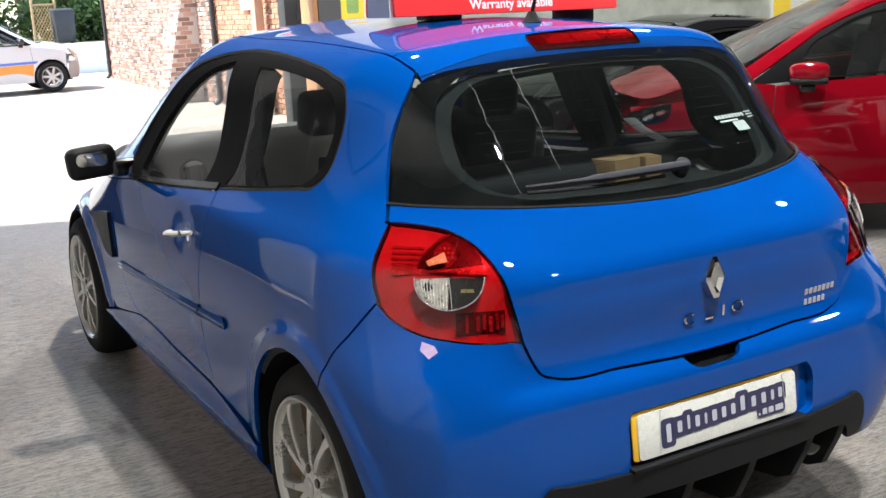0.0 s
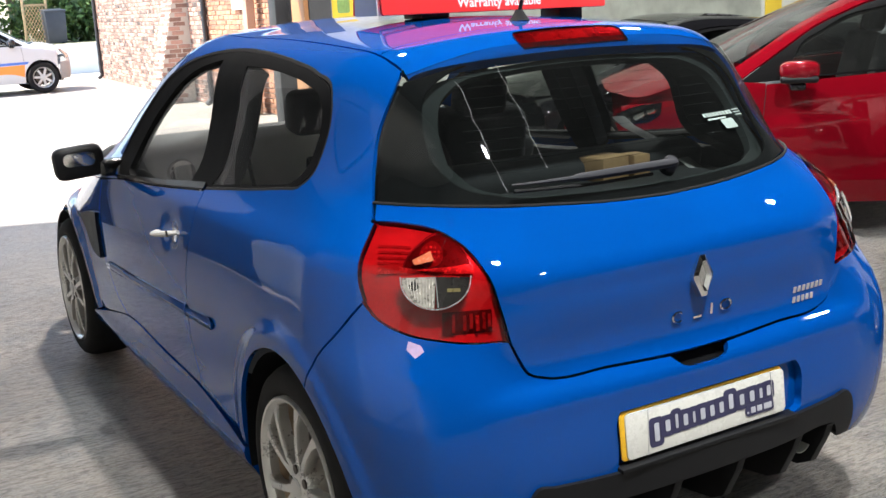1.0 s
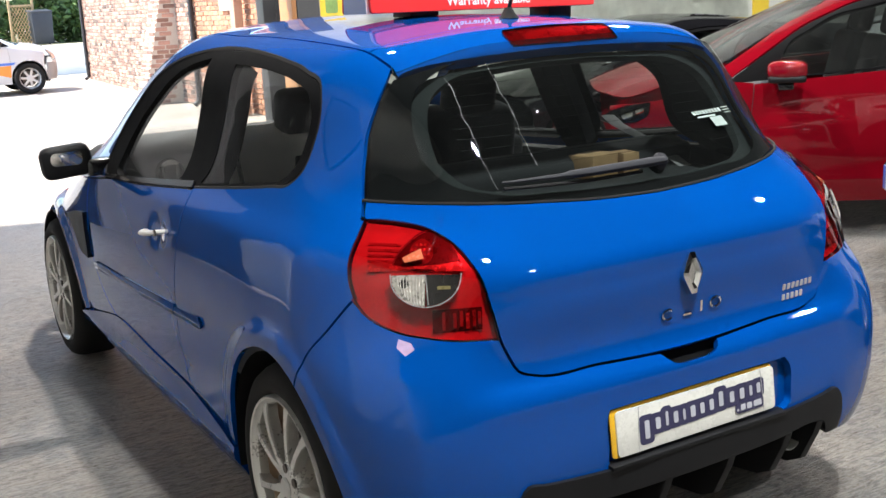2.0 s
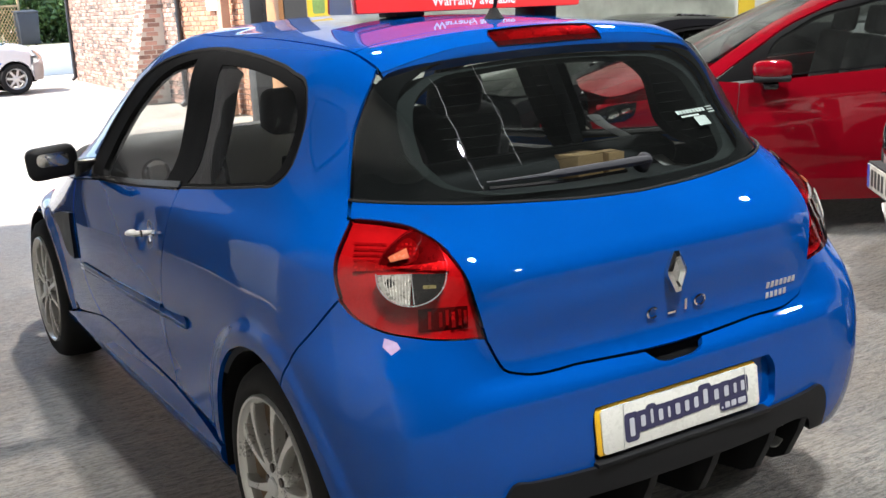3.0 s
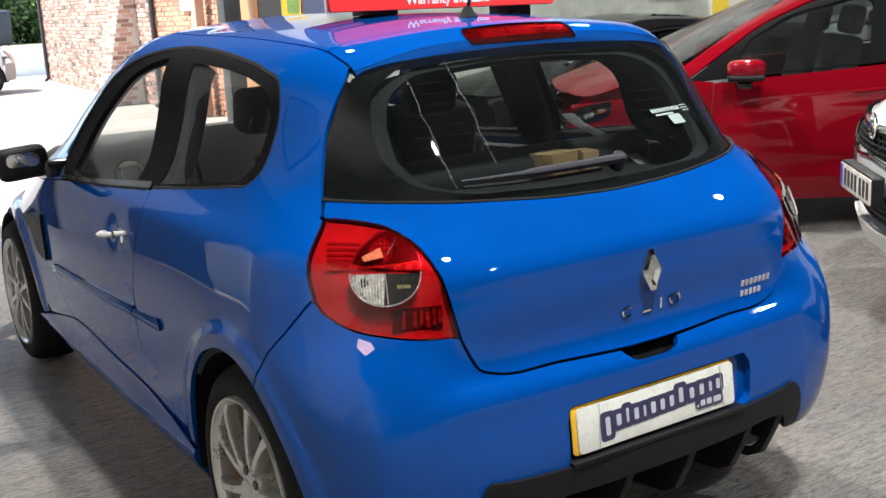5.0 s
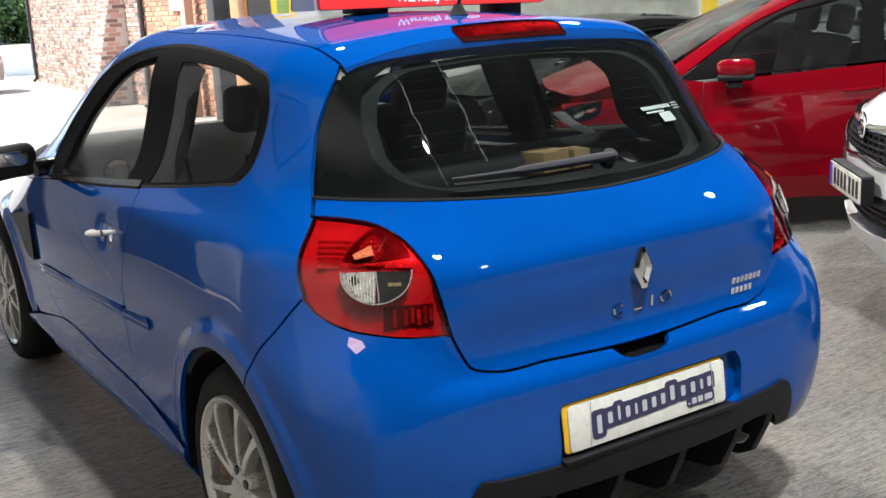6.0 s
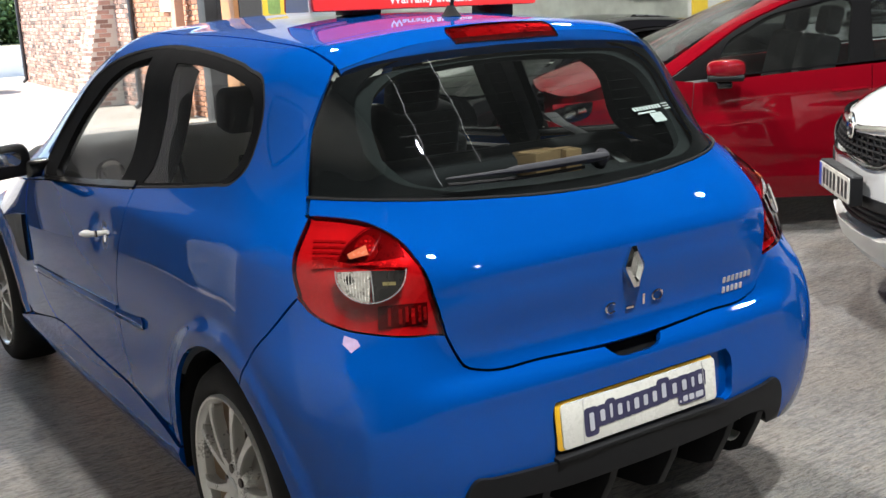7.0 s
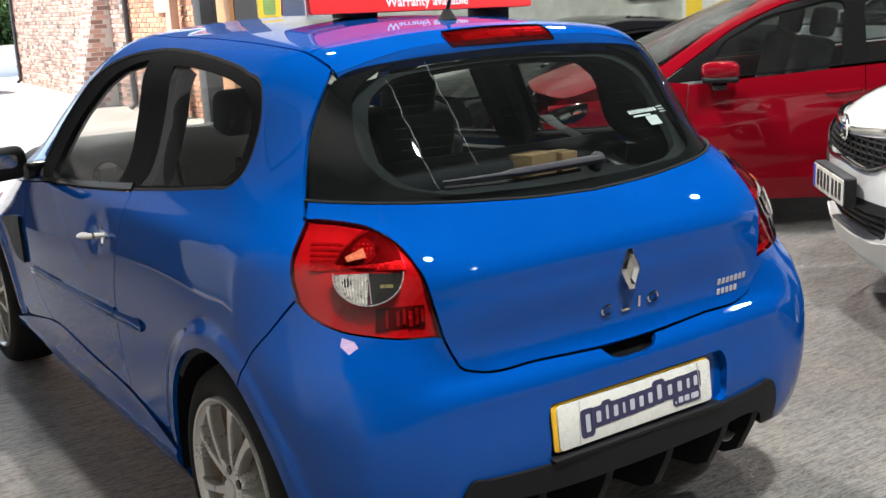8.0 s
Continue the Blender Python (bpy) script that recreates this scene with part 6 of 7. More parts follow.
red_c = dict(
    paint=RED_PAINT, seat=SEAT_BLACK, length=4.3, belt=lambda y: 1.145 - .067 * y, rear_hub=.78, front_hub=3.45, hub_z=.31, arch=.365, half_w=.885,
    door_rear=2.06, door_front=3.10, wing_z=.93, pillar=[(3.40, .965), (3.264, 1.038), (3.097, 1.134), (2.925, 1.235), (2.759, 1.318), (2.584, 1.405)], roof_w=.433, roof_y=2.584, glass=GLASS_DARK,
    # pale film on the screen stands in for glare
    screen=glassy("hazed_screen", (0.66, 0.70, 0.68), 0.05, haze=0.02),
    dlo_low=[(.62, 1.115), (1.47, 1.057), (2.4, .995), (3.28, .94)], dlo_top=[(.62, 1.115), (.72, 1.24), (1.0, 1.35), (1.5, 1.40), (2.1, 1.405), (2.481, 1.384), (2.636, 1.325), (2.792, 1.256), (2.976, 1.143), (3.102, 1.06), (3.28, .94)],
    pane_low=[(2.19, 1.025), (2.6, .997), (2.96, .975)], pane_top=[(2.19, 1.025), (2.17, 1.2), (2.15, 1.36), (2.46, 1.345), (2.62, 1.308), (2.76, 1.236), (2.89, 1.155), (2.93, 1.09), (2.96, .975)],
    pane2_low=[(.95, 1.10), (1.5, 1.07), (2.04, 1.035)], pane2_top=[(.95, 1.10), (1.02, 1.22), (1.25, 1.325), (1.7, 1.365), (2.02, 1.365), (2.035, 1.2), (2.04, 1.035)],
    tail_edge=[(-.433, 1.47), (-.56, 1.30), (-.66, 1.18), (-.70, 1.12)], handle=(2.19, .862), mirror=(2.94, 1.012), mirror_size=(.19, .225, .11), mirror_shoe=True, cowl_w=.76, bonnet_w=.72, nose=.26,
    nose_edge=[(-.72, .70), (-.5, .80), (0, .84)], front_low=.24, door_lift=lambda P: .012 / (1 + np.exp((P[:, 2] - .775 + .05 * (P[:, 1] - 2)) / .012)) - .010 * np.exp(-(((P[:, 2] - .42) / .06) ** 2)))
build_car(red_car, red_skin, red_c)
for mir in (False, True):
    RF = lambda p: red_skin.line("flank", p)
    ln = [RF([(4.01, .748), (3.93, .80), (3.843, .831), (3.70, .852)]), RF([(3.70, .852), (3.715, .78), (3.78, .738)]), RF([(3.78, .738), (3.90, .728), (4.01, .748)])]
    hl = panel(red_skin, "headlamp", "flank", ln, LENS_CLEAR, red_car, off=.010, gap=.0, grid=.03, edge=.02, mirror=mir, label="clear swept-back headlamp")
    hl.visible_shadow = False
    panel(red_skin, "lamp_bowl", "flank", ln, GLOSS_BLACK, hl, off=.004, gap=.002, grid=.03, edge=.01, mirror=mir)
    for yy, zz, rr in ((3.91, .765, .026), (3.84, .782, .034), (3.765, .80, .026)):
        cpt = [(yy + rr * math.cos(a_), zz + rr * math.sin(a_)) for a_ in np.linspace(0, math.tau, 18)]
        panel(red_skin, "reflector", "flank", [red_skin.to_skin("flank", cpt)], CHROME, hl, off=.007, gap=0, grid=.02, edge=.004, mirror=mir)

# white small SUV, three-quarter on
suv_skin = Skin(
    width=([.15, .4, .6, .8, .95, 1.05, 1.3, 1.5, 1.65], [.80, .86, .88, .88, .865, .835, .74, .665, .60]),
    plan=([0., .4, 1., 3.0, 3.5, 3.9, 4.2], [.93, .98, 1.0, 1.0, .99, .96, .90]),
    rear=([.2, .45, .7, .95, 1.2, 1.45, 1.65], [.08, .0, .03, .06, .16, .28, .42]),
    front=([.15, .3, .45, .6, .75, .9, 1.0, 1.1, 1.2], [4.05, 4.13, 4.18, 4.20, 4.20, 4.17, 4.10, 3.92, 3.6]),
    top=([.2, .6, 1.2, 1.8, 2.2, 2.6, 2.95, 3.05, 3.5, 3.8, 4.0, 4.2], [1.5, 1.62, 1.65, 1.62, 1.54, 1.37, 1.20, 1.165, 1.125, 1.08, 1.02, .90]),
    kc=([.2, .6, .9, 1.2, 1.6], [.28, .27, .34, .36, .25]), crown=.12, bow=.08, kr=.10, flares=((.75, .01, .3), (3.4, .02, .33)))
suv = thing("suv_car", pose(5.55, -1.60, 0, 0, 0, 50), "white compact SUV with black grille and lower cladding", "car")


def suv_holes(sk):
    up = [sk.line("front", [(-.58, .885), (-.50, .80), (-.40, .752), (0, .742), (.40, .752), (.50, .80), (.58, .885)]), sk.line("front", [(.58, .885), (0, .850), (-.58, .885)])]
    lo = [sk.line("front", [(-.46, .555), (-.43, .47), (-.36, .445), (0, .44), (.36, .445), (.43, .47), (.46, .555)]), sk.line("front", [(.46, .555), (0, .545), (-.46, .555)])]
    return [up, lo]


suv_c = dict(
    paint=WHITE_PAINT, length=4.2, belt=lambda y: 1.04, rear_hub=.80, front_hub=3.38, hub_z=.33, arch=.40, half_w=.88, low=.28, sill_paint=BLACK_PLASTIC,
    door_rear=1.45, door_front=2.95, wing_z=1.02, pillar=[(2.98, 1.07), (2.75, 1.19), (2.50, 1.31), (2.30, 1.40), (2.12, 1.47)], roof_w=.50, roof_y=2.12,
    dlo_low=[(.62, 1.08), (1.47, 1.05), (2.2, 1.045), (2.84, 1.045)], dlo_top=[(.62, 1.08), (.72, 1.26), (1.0, 1.44), (1.6, 1.52), (2.0, 1.47), (2.3, 1.37), (2.65, 1.18), (2.84, 1.045)],
    pane_low=[(1.60, 1.07), (2.2, 1.062), (2.62, 1.062)], pane_top=[(1.60, 1.07), (1.61, 1.3), (1.64, 1.47), (1.98, 1.43), (2.25, 1.34), (2.52, 1.20), (2.62, 1.062)],
    pane2_low=[(.80, 1.09), (1.1, 1.08), (1.42, 1.075)], pane2_top=[(.80, 1.09), (.86, 1.26), (1.05, 1.41), (1.38, 1.47), (1.41, 1.3), (1.42, 1.075)],
    tail_edge=[(-.50, 1.54), (-.58, 1.35), (-.66, 1.12), (-.70, 1.04)], handle=(1.65, .90), mirror=(2.66, 1.13), cowl_w=.70, bonnet_w=.72, nose=.13,
    nose_edge=[(-.70, .92), (-.5, .965), (0, .985)], front_low=.30, front_holes=suv_holes)
suv_bumper = build_car(suv, suv_skin, suv_c)
GR = lambda p: suv_skin.line("front", p)
panel(suv_skin, "grille", "front", suv_holes(suv_skin)[0], BLACK_PLASTIC, suv, off=-.035, gap=-.01, grid=.05, edge=.01)
panel(suv_skin, "lower_intake", "front", suv_holes(suv_skin)[1], BLACK_PLASTIC, suv_bumper, off=-.04, gap=-.01, grid=.05, edge=.01)
for k in range(4):
    z = .768 + .027 * k
    w = .42 + .045 * k
    ln = GR([(-w, z), (0, z), (w, z)])
    part("grille_bar", tube([tuple(p - n * .012) for p, n in zip(ln, suv_skin.normal(ln))], .008, 6, .8), BLACK_PLASTIC, suv)
for k in range(-8, 9):
    x = .065 * k
    ln = GR([(x - .02, .752), (x + .02, .862)])
    if abs(x) < .5:
        part("grille_bar", tube([tuple(p - n * .012) for p, n in zip(ln, suv_skin.normal(ln))], .008, 6, .8), BLACK_PLASTIC, suv)
for k in range(3):
    ln = GR([(-.42, .465 + .03 * k), (0, .462 + .03 * k), (.42, .465 + .03 * k)])
    part("intake_slat", tube([tuple(p - n * .02) for p, n in zip(ln, suv_skin.normal(ln))], .008, 6), BLACK_PLASTIC, suv_bumper)
rim_l = GR([(-.58, .885), (-.50, .80), (-.40, .752), (0, .742), (.40, .752), (.50, .80), (.58, .885)])
part("grille_trim", tube([tuple(p + n * .003) for p, n in zip(rim_l, suv_skin.normal(rim_l))], .009, 8), GLOSS_BLACK, suv, "gloss black grille surround")
bar_l = GR([(-.64, .905), (-.3, .888), (0, .868), (.3, .888), (.64, .905)])
part("grille_trim", tube([tuple(p + n * .006) for p, n in zip(bar_l, suv_skin.normal(bar_l))], .019, 8, .8), CHROME, suv, "chrome bar across the grille")
bp_ = GR([(0, .876), (.001, .877)])[0]
part("badge", lathe(bmesh.new(), [(.050, 0), (.058, .006), (.060, .014), (.052, .018), (.046, .010)], 28, Matrix.Translation(Vector(bp_)) @ pose(0, .014, 0, 0, 0, 90)), CHROME, suv, "round chrome badge ring")
for mir in (False, True):
    ln = [GR([(-.28, .945), (-.5, .930), (-.70, .935)]), GR([(-.70, .935), (-.76, .97), (-.76, 1.02)]), GR([(-.76, 1.02), (-.60, 1.015), (-.28, .985)]), GR([(-.28, .985), (-.28, .945)])]
    hl = panel(suv_skin, "headlamp", "front", ln, LENS_CLEAR, suv, off=.008, gap=.0, grid=.03, edge=.03, mirror=mir, label="clear slim headlamp")
    hl.visible_shadow = False
    panel(suv_skin, "lamp_bowl", "front", ln, GLOSS_BLACK, hl, off=-.004, gap=.003, grid=.03, edge=.02, mirror=mir)
    for x, r_ in ((-.60, .030), (-.50, .024), (-.40, .018)):
        cpt = [(x + r_ * math.cos(a), .972 + r_ * math.sin(a)) for a in np.linspace(0, math.tau, 18)]
        panel(suv_skin, "reflector", "front", [suv_skin.to_skin("front", cpt)], CHROME, hl, off=.002, gap=0, grid=.02, edge=.004, mirror=mir)
    cl = [GR([(-.50, .42), (-.47, .55), (-.52, .66), (-.60, .715), (-.70, .72)]), GR([(-.70, .72), (-.74, .60), (-.75, .42)]), GR([(-.75, .42), (-.50, .42)])]
    fog = panel(suv_skin, "fog_surround", "front", cl, BLACK_PLASTIC, suv_bumper, off=.010, gap=0, grid=.04, edge=.02, mirror=mir)
    fp = GR([(-.62, .55), (-.619, .55)])[0] * np.array([-1 if mir else 1, 1, 1])
    part("fog_lamp", lathe(bmesh.new(), [(.0001, .03), (.032, .028), (.040, .034), (.044, .0), (.0001, 0)], 20, Matrix.Translation(Vector(fp)) @ pose(0, 0, 0, 0, 0, 90), False), CHROME, fog)
    for cy in (.80, 3.38):
        al = suv_skin.line("flank", arc(cy, .34, .425, 190, -10))
        P = flip(al) if mir else al
        part("arch_cladding", tube([tuple(p) for p in P], .030, 8, .6), BLACK_PLASTIC, suv)
sk_l = [GR([(-.55, .39), (-.50, .445), (-.36, .435), (0, .43), (.36, .435), (.50, .445), (.55, .39)]), GR([(.55, .39), (.45, .365), (0, .355), (-.45, .365), (-.55, .39)])]
panel(suv_skin, "skid_plate", "front", sk_l, SATIN_SILVER, suv_bumper, off=.022, gap=0, grid=.04, edge=.03, label="silver skid plate")
bb = [GR([(-.47, .56), (0, .548), (.47, .56)]), GR([(.47, .56), (.50, .60), (.46, .605)]), GR([(.46, .605), (0, .60), (-.46, .605)]), GR([(-.46, .605), (-.50, .60), (-.47, .56)])]
panel(suv_skin, "bumper_insert", "front", bb, BLACK_PLASTIC, suv_bumper, off=.006, gap=0, grid=.04, edge=.02)
mpl = pose(0, 4.262, .628, 90, 0, 180)
npl = part("number_plate", slab(rounded(.520, .111, .010), .005, mpl, .001), PLATE_WHITE, suv_bumper, "white front number plate with dark bars")
part("plate_holder", slab(rounded(.536, .128, .010), .050, pose(0, 4.211, .628, 90, 0, 180), .004), BLACK_PLASTIC, npl)
mq = mpl @ Matrix.Translation((0, 0, .0052))
for k, x in enumerate((-.165, -.105, -.045, .015, .095, .155, .215)):
    part("plate_bar", slab(rounded(.040, .076, .004, 2, x, 0), .0006, mq), INK_BLACK, npl)
part("plate_band", slab(rounded(.040, .104, .004, 2, -.236, 0), .0006, mq), make("plate_blue", (0.02, 0.06, 0.40), 0.35, vary=0.05), npl)

# black coupe beyond the red car
coupe_skin = Skin(
    width=([.15, .3, .5, .7, .82, .9, 1.05, 1.2, 1.28], [.80, .85, .87, .87, .85, .82, .74, .66, .60]),
    plan=([0., .4, 1., 3.0, 3.5, 3.9, 4.2], [.93, .98, 1.0, 1.0, .985, .95, .88]),
    rear=([.2, .45, .7, .85, 1.0, 1.28], [.08, .0, .03, .08, .5, .95]),
    front=([.15, .3, .5, .65, .8, 1.0], [4.10, 4.17, 4.20, 4.18, 4.08, 3.8]),
    top=([.2, .6, 1.0, 1.35, 1.6, 2.1, 2.6, 2.85, 3.1, 3.4, 3.8, 4.2], [.88, .97, 1.06, 1.15, 1.225, 1.285, 1.275, 1.20, 1.06, .90, .81, .64]),
    kc=([.2, .6, .9, 1.2], [.28, .27, .34, .36]), crown=.10, bow=.08, kr=.10, flares=((.8, .01, .3), (3.4, .015, .33)))
coupe = thing("coupe_car", pose(7.05, 4.86, 0, 0, 0, 75), "low black coupe parked beside the garage wall", "car")
coupe_c = dict(
    seat_drop=.34,
    paint=BLACK_PAINT, length=4.2, belt=lambda y: .84, rear_hub=.80, front_hub=3.40, hub_z=.31, arch=.365, half_w=.865,
    door_rear=1.47, door_front=2.95, wing_z=.80, pillar=[(3.28, .86), (3.10, .94), (2.92, 1.05), (2.78, 1.12), (2.62, 1.18)], roof_w=.48, roof_y=2.60,
    dlo_low=[(.95, .90), (1.47, .87), (2.3, .855), (3.10, .855)], dlo_top=[(.95, .90), (1.2, 1.01), (1.6, 1.14), (2.0, 1.18), (2.4, 1.165), (2.75, 1.06), (3.0, .93), (3.10, .855)],
    pane_low=[(1.60, .885), (2.2, .875), (2.92, .875)], pane_top=[(1.60, .885), (1.62, 1.0), (1.66, 1.12), (2.0, 1.155), (2.38, 1.14), (2.70, 1.04), (2.92, .875)],
    pane2_low=[(1.05, .92), (1.3, .91), (1.52, .90)], pane2_top=[(1.05, .92), (1.2, .985), (1.52, 1.095), (1.53, 1.0), (1.52, .90)],
    glass=glassy("smoked_glass", (0.10, 0.11, 0.11), 0.10), screen=glassy("smoked_screen", (0.12, 0.13, 0.13), 0.10), tail_edge=[(-.45, 1.10), (-.58, .96), (-.66, .88), (-.70, .84)], mirror=(2.80, .93), cowl_w=.68, bonnet_w=.70, nose=.25,
    nose_edge=[(-.72, .62), (-.5, .68), (0, .70)], front_low=.24)
build_car(coupe, coupe_skin, coupe_c)

# white car beyond the red one, seen through its panes
white_car = thing("hatchback_car", pose(8.65, 2.35, 0), "white car parked beyond the red hatchback", "car")
build_car(white_car, suv_skin, suv_c)

# ---------- the yard ----------
MORTAR = make("lime_mortar", (0.50, 0.45, 0.385), 0.9, vary=0.15, scale=4, bump=0.002, bump_scale=60)
BRICK_OLD = make("weathered_brick", (0.34, 0.205, 0.16), 0.88, vary=0.5, scale=5, bump=0.002, bump_scale=55, random_piece=0.9)
BRICK_NEW = make("orange_brick", (0.36, 0.17, 0.10), 0.85, vary=0.42, scale=5, bump=0.002, bump_scale=55, random_piece=0.8)
BRICK_DARK = make("dark_brick", (0.13, 0.095, 0.08), 0.85, vary=0.5, scale=5, bump=0.002, bump_scale=55, random_piece=0.8)
PIPE_BLACK = make("black_pipe", (0.02, 0.02, 0.023), 0.45, vary=0.2)
LEAF = make("leaf", (0.075, 0.13, 0.03), 0.6, vary=0.5, scale=2, random_piece=0.8)
BARK = make("bark", (0.12, 0.085, 0.06), 0.9, vary=0.4, scale=8, bump=0.006, bump_scale=30)
RENDER_WHITE = make("white_render", (0.75, 0.74, 0.70), 0.85, vary=0.10, scale=1.5, bump=0.001, bump_scale=60)
FENCE_WOOD = make("trellis_wood", (0.42, 0.30, 0.16), 0.8, vary=0.3, scale=6)
BIN_BLACK = make("bin_plastic", (0.03, 0.035, 0.045), 0.45, vary=0.2)

# wall line in plan: straight past the buttress, then turning slightly away
WALL_PTS = [(4.02, 7.30), (4.02, 17.0), (4.66, 26.0)]
WALL_TOP = 3.3


def brick_verts(c, along, out, s=(.104, .05, .0315), bev=.006):
    """A brick with chamfered front edges: centre, direction along the course, outward direction."""
    up = Vector((0, 0, 1))
    v = []
    for d, k in ((-1, 1.0), (1 - bev / s[1], 1.0), (1, None)):
        for a, b in ((-1, -1), (1, -1), (1, 1), (-1, 1)):
            ka, kb = (1, 1) if k else (1 - bev / s[0], 1 - bev / s[2])
            v.append(c + along * (a * s[0] * ka) + up * (b * s[2] * kb) + out * (d * s[1]))
    return v


BRICK_FACES = [(0, 1, 5, 4), (1, 2, 6, 5), (2, 3, 7, 6), (3, 0, 4, 7), (4, 5, 9, 8), (5, 6, 10, 9), (6, 7, 11, 10), (7, 4, 8, 11), (8, 9, 10, 11)]

brick_wall = thing("wall_outer", Matrix(), "tall weathered brick boundary wall of the yard", "wall", kind="structure")
core = bmesh.new()
vs = []
for off in (.0, .30):
    row = []
    for x, y in WALL_PTS:
        row.append([core.verts.new((x + .012 + off, y, z)) for z in (-.05, WALL_TOP)])
    vs.append(row)
for i in range(2):
    core.faces.new((vs[0][i][0], vs[0][i + 1][0], vs[0][i + 1][1], vs[0][i][1]))
    core.faces.new((vs[1][i][0], vs[1][i][1], vs[1][i + 1][1], vs[1][i + 1][0]))
    core.faces.new((vs[0][i][1], vs[0][i + 1][1], vs[1][i + 1][1], vs[1][i][1]))
core.faces.new((vs[0][0][0], vs[0][0][1], vs[1][0][1], vs[1][0][0]))
core.faces.new((vs[0][2][0], vs[1][2][0], vs[1][2][1], vs[0][2][1]))
bmesh.ops.recalc_face_normals(core, faces=core.faces)
part("mortar", core, MORTAR, brick_wall, smooth=False)
rng = random.Random(4)
piles = {}
single = []
for i in range(2):
    a, b = Vector((*WALL_PTS[i], 0)), Vector((*WALL_PTS[i + 1], 0))
    along = (b - a).normalized()
    out = Vector((-along.y, along.x, 0))
    n = int((b - a).length / .225)
    for r in range(int(WALL_TOP / .075)):
        for k in range(n):
            c = a + along * ((k + .5 + .5 * (r % 2)) * .225) + Vector((0, 0, .0375 + .075 * r))
            c += out * (rng.uniform(-.006, .004) - .05 + .012)
            if i == 0 and c.y < 15.6:
                mat = BRICK_NEW if c.z > .55 or c.y < 14.6 else BRICK_OLD
            else:
                mat = BRICK_OLD if rng.random() > .16 else BRICK_DARK
            near = i == 0 and 14.3 < c.y < 16.4 and .3 < c.z < 2.2
            if near and len(single) < 290:
                single.append((c, along, out, mat))
            else:
                V, F_ = piles.setdefault(mat.name, ([], []))
                o = len(V)
                V += brick_verts(c, along, out, (.104 * rng.uniform(.96, 1.0), .05, .0315))
                F_ += [tuple(j + o for j in f) for f in BRICK_FACES]
for nm, (V, F_) in piles.items():
    ob = hang("bricks", mesh_of("bricks", V, F_, smooth=False), bpy.data.materials[nm], brick_wall)
    ob["kind"] = "stuff"
shared = {}
for c, along, out, mat in single:
    if mat.name not in shared:
        me = mesh_of("brick", brick_verts(Vector(), along, out), BRICK_FACES, smooth=False)
        me.materials.append(mat)
        shared[mat.name] = me
    ob = hang("brick", shared[mat.name], None, brick_wall)
    ob.location = c

# raking buttress
bt = thing("buttress", pose(4.02, 16.75, 0), "raking brick buttress against the yard wall", "buttress", kind="structure")
cb = bmesh.new()
add_box(cb, (.70, .52, 2.7), (-.30, 0, 1.35))
for v in cb.verts:
    if v.co.x < -.3:
        v.co.x = -.68 + .66 * (v.co.z / 2.7)
part("mortar", cb, MORTAR, bt, smooth=False)
V, F_ = [], []
for r in range(36):
    z = .0375 + .075 * r
    xf = -.68 + .66 * z / 2.7
    for k in range(2):
        for face_y, o_ in (((-.262, Vector((0, -1, 0))),) if k == 0 else ()):
            for m_ in range(int(max(1, -xf / .225))):
                c = Vector((xf + .10 + .225 * m_ + .08 * (r % 2), face_y + .045, z))
                o0 = len(V)
                V += brick_verts(c, Vector((1, 0, 0)), o_, (.10, .05, .031))
                F_ += [tuple(j + o0 for j in f) for f in BRICK_FACES]
        c = Vector((xf + .04 - .005 * (r % 2), -.13 + .26 * k, z))
        o0 = len(V)
        V += brick_verts(c, Vector((0, -1, 0)), Vector((-1, 0, 0)), (.12, .05, .031))
        F_ += [tuple(j + o0 for j in f) for f in BRICK_FACES]
ob = hang("bricks", mesh_of("bricks", V, F_, smooth=False), BRICK_OLD, bt)
ob["kind"] = "stuff"


def downpipe(x, y):
    t = thing("downpipe", pose(x, y, 0), "black cast drainpipe fixed to the brick wall", "pipe", "downpipes")
    part("pipe", tube([(0, 0, .05), (0, 0, WALL_TOP)], .045, 12), PIPE_BLACK, t)
    for z in (.35, 1.45, 2.6):
        part("bracket", lathe(bmesh.new(), [(.046, 0), (.056, 0), (.056, .05), (.046, .05)], 16, pose(0, 0, z, 0, -90, 0)), PIPE_BLACK, t)
    part("shoe", tube([(0, 0, .10), (-.02, 0, .06), (-.09, 0, .01)], .045, 10), PIPE_BLACK, t)


downpipe(3.955, 15.50)
downpipe(4.56, 25.55)

# whitewashed window board and timber post on the near wall
t = thing("wall_board", pose(3.985, 13.78, 0), "white painted board fixed on the brick wall", "board")
part("board", box((.04, .78, 1.3), (0, 0, 2.15), (0, 0, 0), .006), RENDER_WHITE, t)
t = thing("timber_post", pose(3.86, 13.2, 0), "weathered timber post beside the brick wall", "post")
part("post", box((.13, .17, 3.1), (0, 0, 1.55), (0, 0, 0), .012), make("weathered_timber", (0.34, 0.22, 0.16), 0.8, vary=0.35, scale=4, bump=0.002, bump_scale=40), t)
t = thing("leaning_sheet", pose(3.86, 14.75, 0, 0, 8, 0), "dark sheet of board leaning on the brick wall", "board")
part("sheet", box((.018, .42, .62), (0, 0, .31), (0, 0, 0), .003), BIN_BLACK, t)

